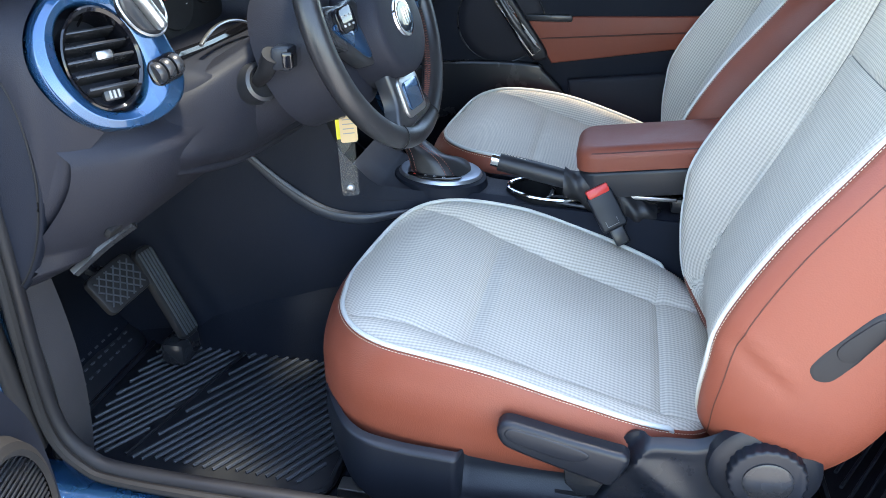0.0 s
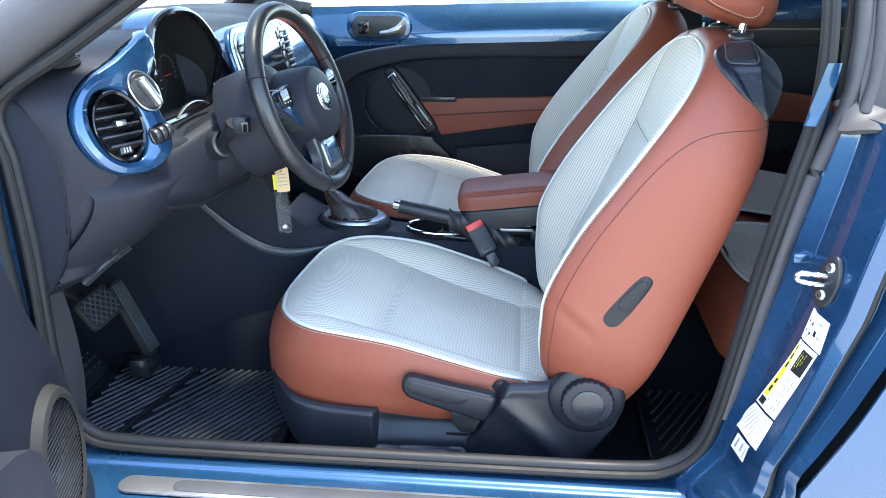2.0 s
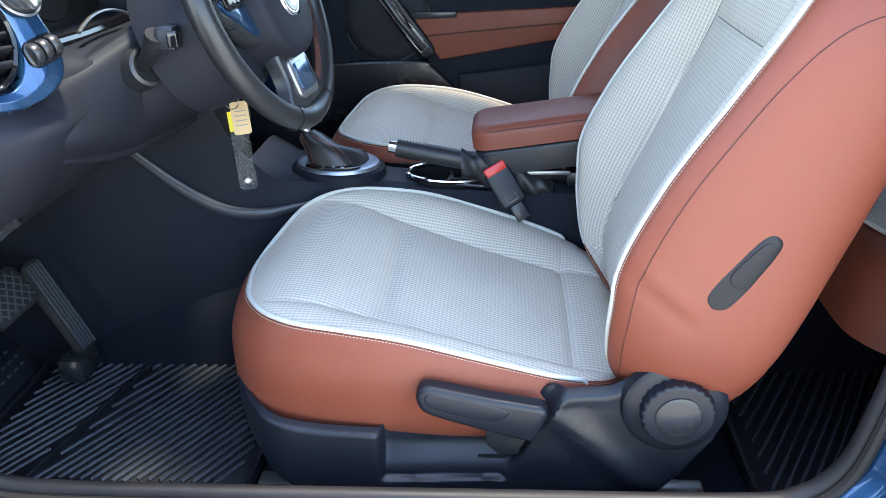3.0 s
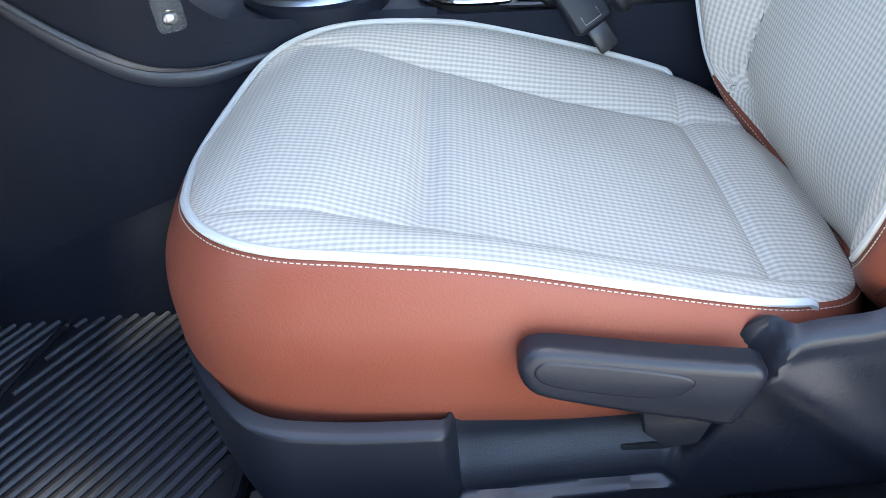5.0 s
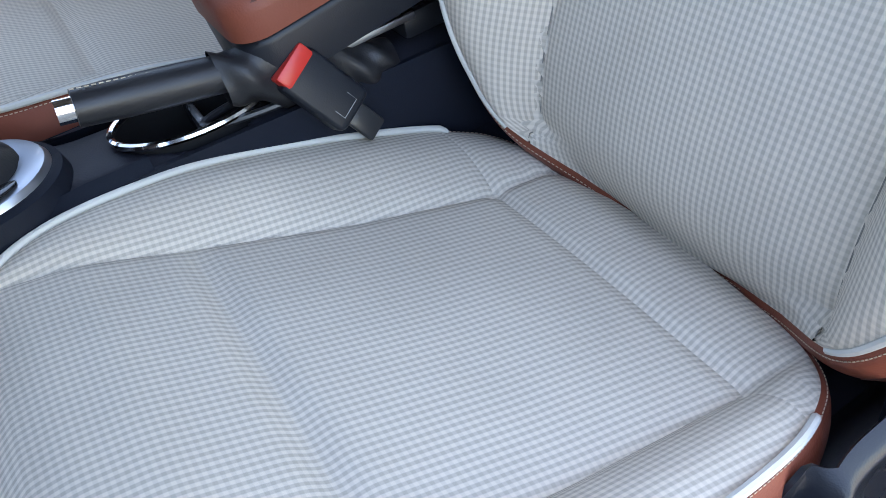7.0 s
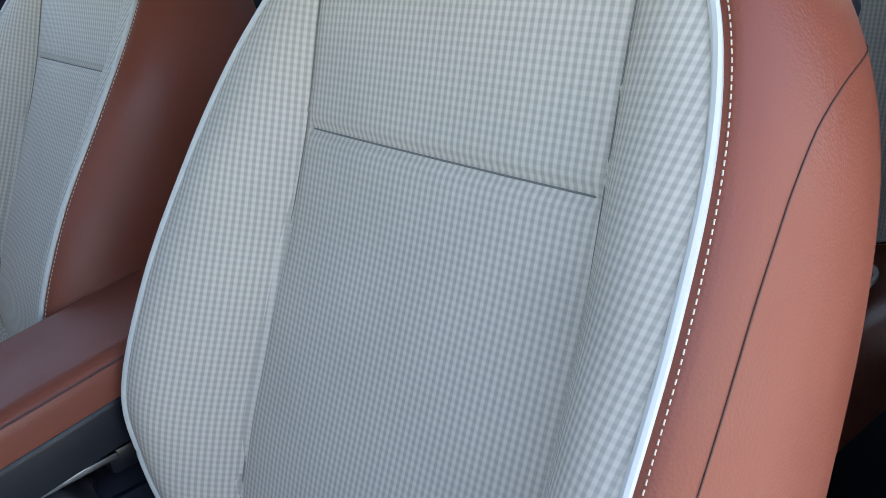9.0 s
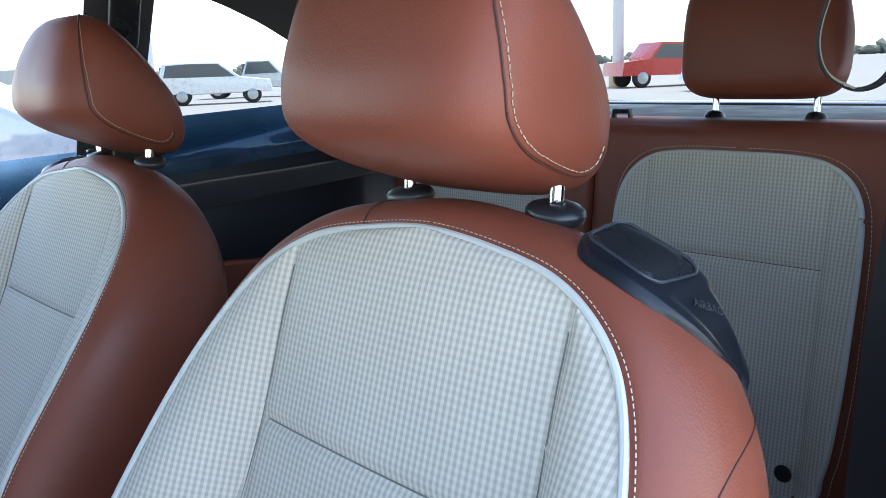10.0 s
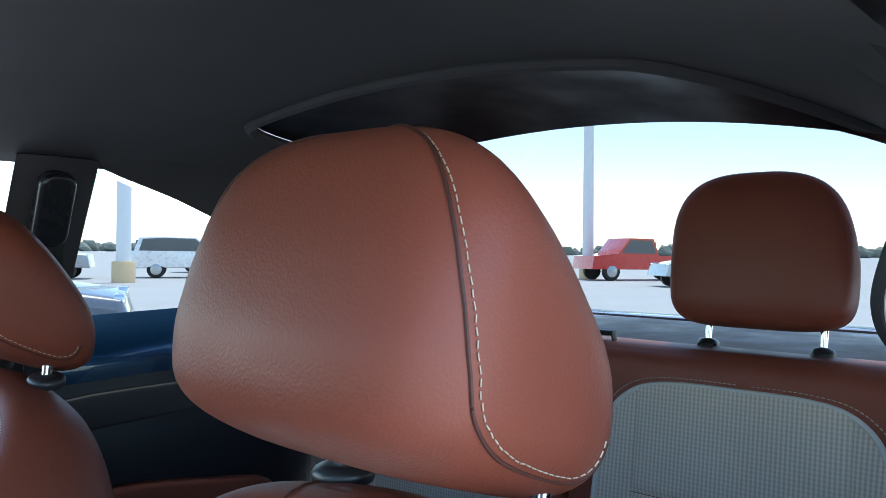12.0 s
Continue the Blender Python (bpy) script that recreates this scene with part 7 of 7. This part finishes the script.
for k in range(26):
    h = -0.098 + 0.196 * k / 25
    w = 0.080 * math.sqrt(max(0.0, 1 - (h / 0.1005) ** 2))
    part("grille_rib", box(0, h, 0.010 * dsg, 2 * w, 0.0042, 0.006, 0.001, 1), SMOOTH, spk).matrix_local = sg_m
part("pocket_lip", tube([dm @ Vector((0.24 + 0.6 * j / 10, 0.50 - 0.05 * math.sin(j / 10 * math.pi), 0.035 * dsg)) for j in range(11)], 0.014, 10), PLASTIC, od)
part("door_bulge", prism([(p[0], p[1]) for p in spline([(0.26, 0.35, 0), (0.25, 0.50, 0), (0.30, 0.66, 0), (0.6, 0.72, 0), (0.98, 0.70, 0), (0.95, 0.40, 0)], 5, closed=True)], dm @ Matrix.Translation((0, 0, 0.0 if dsg > 0 else -0.045)), 0.045, 0.012 if dsg > 0 else 0.0, 3), SOFT, od)
part("front_jamb", sheet(lambda a, b: (-0.965 - 0.05 * a, -0.715 - 0.13 * a, 0.36 + 0.72 * b), 8, 16), BLUE, body)
part("kick_trim", sheet(lambda a, b: (-0.975 + 0.025 * math.sin(3 * b), -0.69 + 0.06 * a, 0.30 + 0.40 * b), 6, 12, thick=0.01), TRIM, body, "grey kick panel trim")
part("pillar_strip", tube([(-0.962 - 0.018 * math.sin(j / 10 * 3.0), -0.728, 0.42 + 0.68 * j / 10) for j in range(11)], 0.014, 10), SEAL, body)

# ---- the car park beyond ----


def parked_car(kind, x, y, turn, colour, label):
    """A parked car, seen far off: body, glass, wheels and lamps."""
    root = thing("parked_car" if kind != "truck" else "pickup_truck", label, "car", "parked cars")
    m = Matrix.Translation((x, y, 0)) @ pose(0, 0, 0, 0, 0, turn)
    paint = surface("paint_" + kind + str(round(x)), colour, 0.3, metal=0.2, bump=0.0, coat=1.0, vary=0.04)
    if kind == "truck":
        side = [(-2.7, 0.45), (-2.75, 1.05), (-0.6, 1.08), (-0.5, 1.12), (-0.25, 1.80), (0.9, 1.82), (1.45, 1.16), (2.6, 1.05), (2.7, 0.5)]
        cab = [(-0.38, 1.15), (-0.18, 1.72), (0.85, 1.74), (1.30, 1.18)]
        wx, wr, hw = (-1.75, 1.75), 0.40, 0.95
    elif kind == "suv":
        side = [(-2.3, 0.40), (-2.35, 0.95), (-2.2, 1.10), (-2.0, 1.66), (-1.2, 1.72), (0.2, 1.70), (1.0, 1.10), (2.2, 0.95), (2.3, 0.45)]
        cab = [(-2.0, 1.12), (-1.85, 1.60), (-1.0, 1.64), (0.15, 1.62), (0.80, 1.10)]
        wx, wr, hw = (-1.35, 1.45), 0.36, 0.92
    else:
        side = [(-2.25, 0.38), (-2.25, 0.85), (-1.7, 0.98), (-1.0, 1.42), (0.2, 1.45), (1.05, 0.98), (2.1, 0.82), (2.25, 0.40)]
        cab = [(-1.55, 1.0), (-0.95, 1.36), (0.15, 1.38), (0.88, 1.0)]
        wx, wr, hw = (-1.35, 1.4), 0.33, 0.88
    up = m @ Matrix(((1, 0, 0), (0, 0, -1), (0, 1, 0))).to_4x4()
    part("body", prism([(p[0], p[1]) for p in side], up @ Matrix.Translation((0, 0, -hw)), 2 * hw, 0.08, 3), paint, root)
    for s in (1, -1):
        part("side_window", prism(cab, up @ Matrix.Translation((0, 0, s * hw - (0.0 if s > 0 else 0.012))), 0.012), FARGLASS, root)
    part("rear_glass", box(cab[0][0] - 0.02, 0, (cab[0][1] + cab[1][1]) / 2, 0.22, 2 * hw * 0.8, (cab[1][1] - cab[0][1]) * 0.8, 0.03), FARGLASS, root).matrix_local = m
    for px in wx:
        for s in (1, -1):
            wl = part("wheel", lathe([(0.0, 0.10), (wr * 0.6, 0.10), (wr * 0.95, 0.09), (wr, 0.05), (wr, -0.10)], m @ Matrix.Translation((px, s * (hw - 0.10), wr)) @ pose(0, 0, 0, -90 * s, 0, 0), 24), RUBBER, root)
            part("rim", lathe([(0.0, 0.115), (wr * 0.55, 0.112), (wr * 0.62, 0.10)], m @ Matrix.Translation((px, s * (hw - 0.10), wr)) @ pose(0, 0, 0, -90 * s, 0, 0), 20), SATIN, wl)
    for s in (1, -1):
        part("tail_lamp", box(side[1][0] - 0.0, s * hw * 0.82, 0.92, 0.06, 0.22, 0.22, 0.02), RED, root).matrix_local = m
        part("headlamp", box(side[-2][0] - 0.03, s * hw * 0.78, 0.78, 0.10, 0.30, 0.14, 0.02), CHROME, root).matrix_local = m
    return root


parked_car("suv", 17.35, 29.5, -30, (0.80, 0.80, 0.80), "white parked estate car, sunlit")
parked_car("truck", 22.5, 34.5, -40, (0.62, 0.62, 0.60), "pale grey pickup truck in the far row")
parked_car("suv", 11.6, 31.5, -30, (0.35, 0.36, 0.38), "grey parked car in the far row")
parked_car("car", 1.45, 7.35, -27, (0.16, 0.17, 0.20), "dark grey parked saloon car with an amber lamp")
parked_car("truck", 31.4, 16.4, 150, (0.55, 0.03, 0.02), "red pickup truck, sunlit")
parked_car("car", 27.6, 11.2, 140, (0.45, 0.50, 0.48), "silver-green parked saloon car, sunlit")
parked_car("car", 24.0, 1.5, 170, (0.30, 0.36, 0.34), "green-grey parked saloon car, sunlit")
for px, py, h in ((30.86, 18.55, 9.0), (12.91, 26.34, 9.0), (60.0, 60.0, 9.0)):
    lp_ = thing("lamp_post", "pale steel lamp post on a concrete base", "lamp post", "lamp posts")
    part("pole", tube([(px, py, 0.6), (px, py, h)], 0.24, 12, radii=[0.26, 0.22]), PAPER, lp_)
    part("base", lathe([(0.0, 0.75), (0.38, 0.75), (0.40, 0.70), (0.40, 0.0)], Matrix.Translation((px, py, 0)), 20), CREAM, lp_)
    part("arm", box(px, py, h, 1.6, 0.12, 0.10, 0.02), PAPER, lp_)
TREES = surface("far_trees", (0.20, 0.22, 0.19), 0.9, bump=0.0, vary=0.4, stain=0.2)
rng = random.Random(4)
tl = bmesh.new()
for k in range(260):
    ang = radians(-10 + 105 * k / 260)
    r = 240 + 60 * rng.random()
    h = 1.5 + 2.0 * rng.random()
    mm = Matrix.LocRotScale((r * math.cos(ang), r * math.sin(ang), h * 0.4), Euler((rng.random(), rng.random(), rng.random())), (3 + 4 * rng.random(), 3 + 4 * rng.random(), h))
    bmesh.ops.create_icosphere(tl, subdivisions=1, radius=0.5, matrix=mm)
tagged(part("far_trees", tl, TREES), "hazy line of far trees", "trees", kind="stuff")
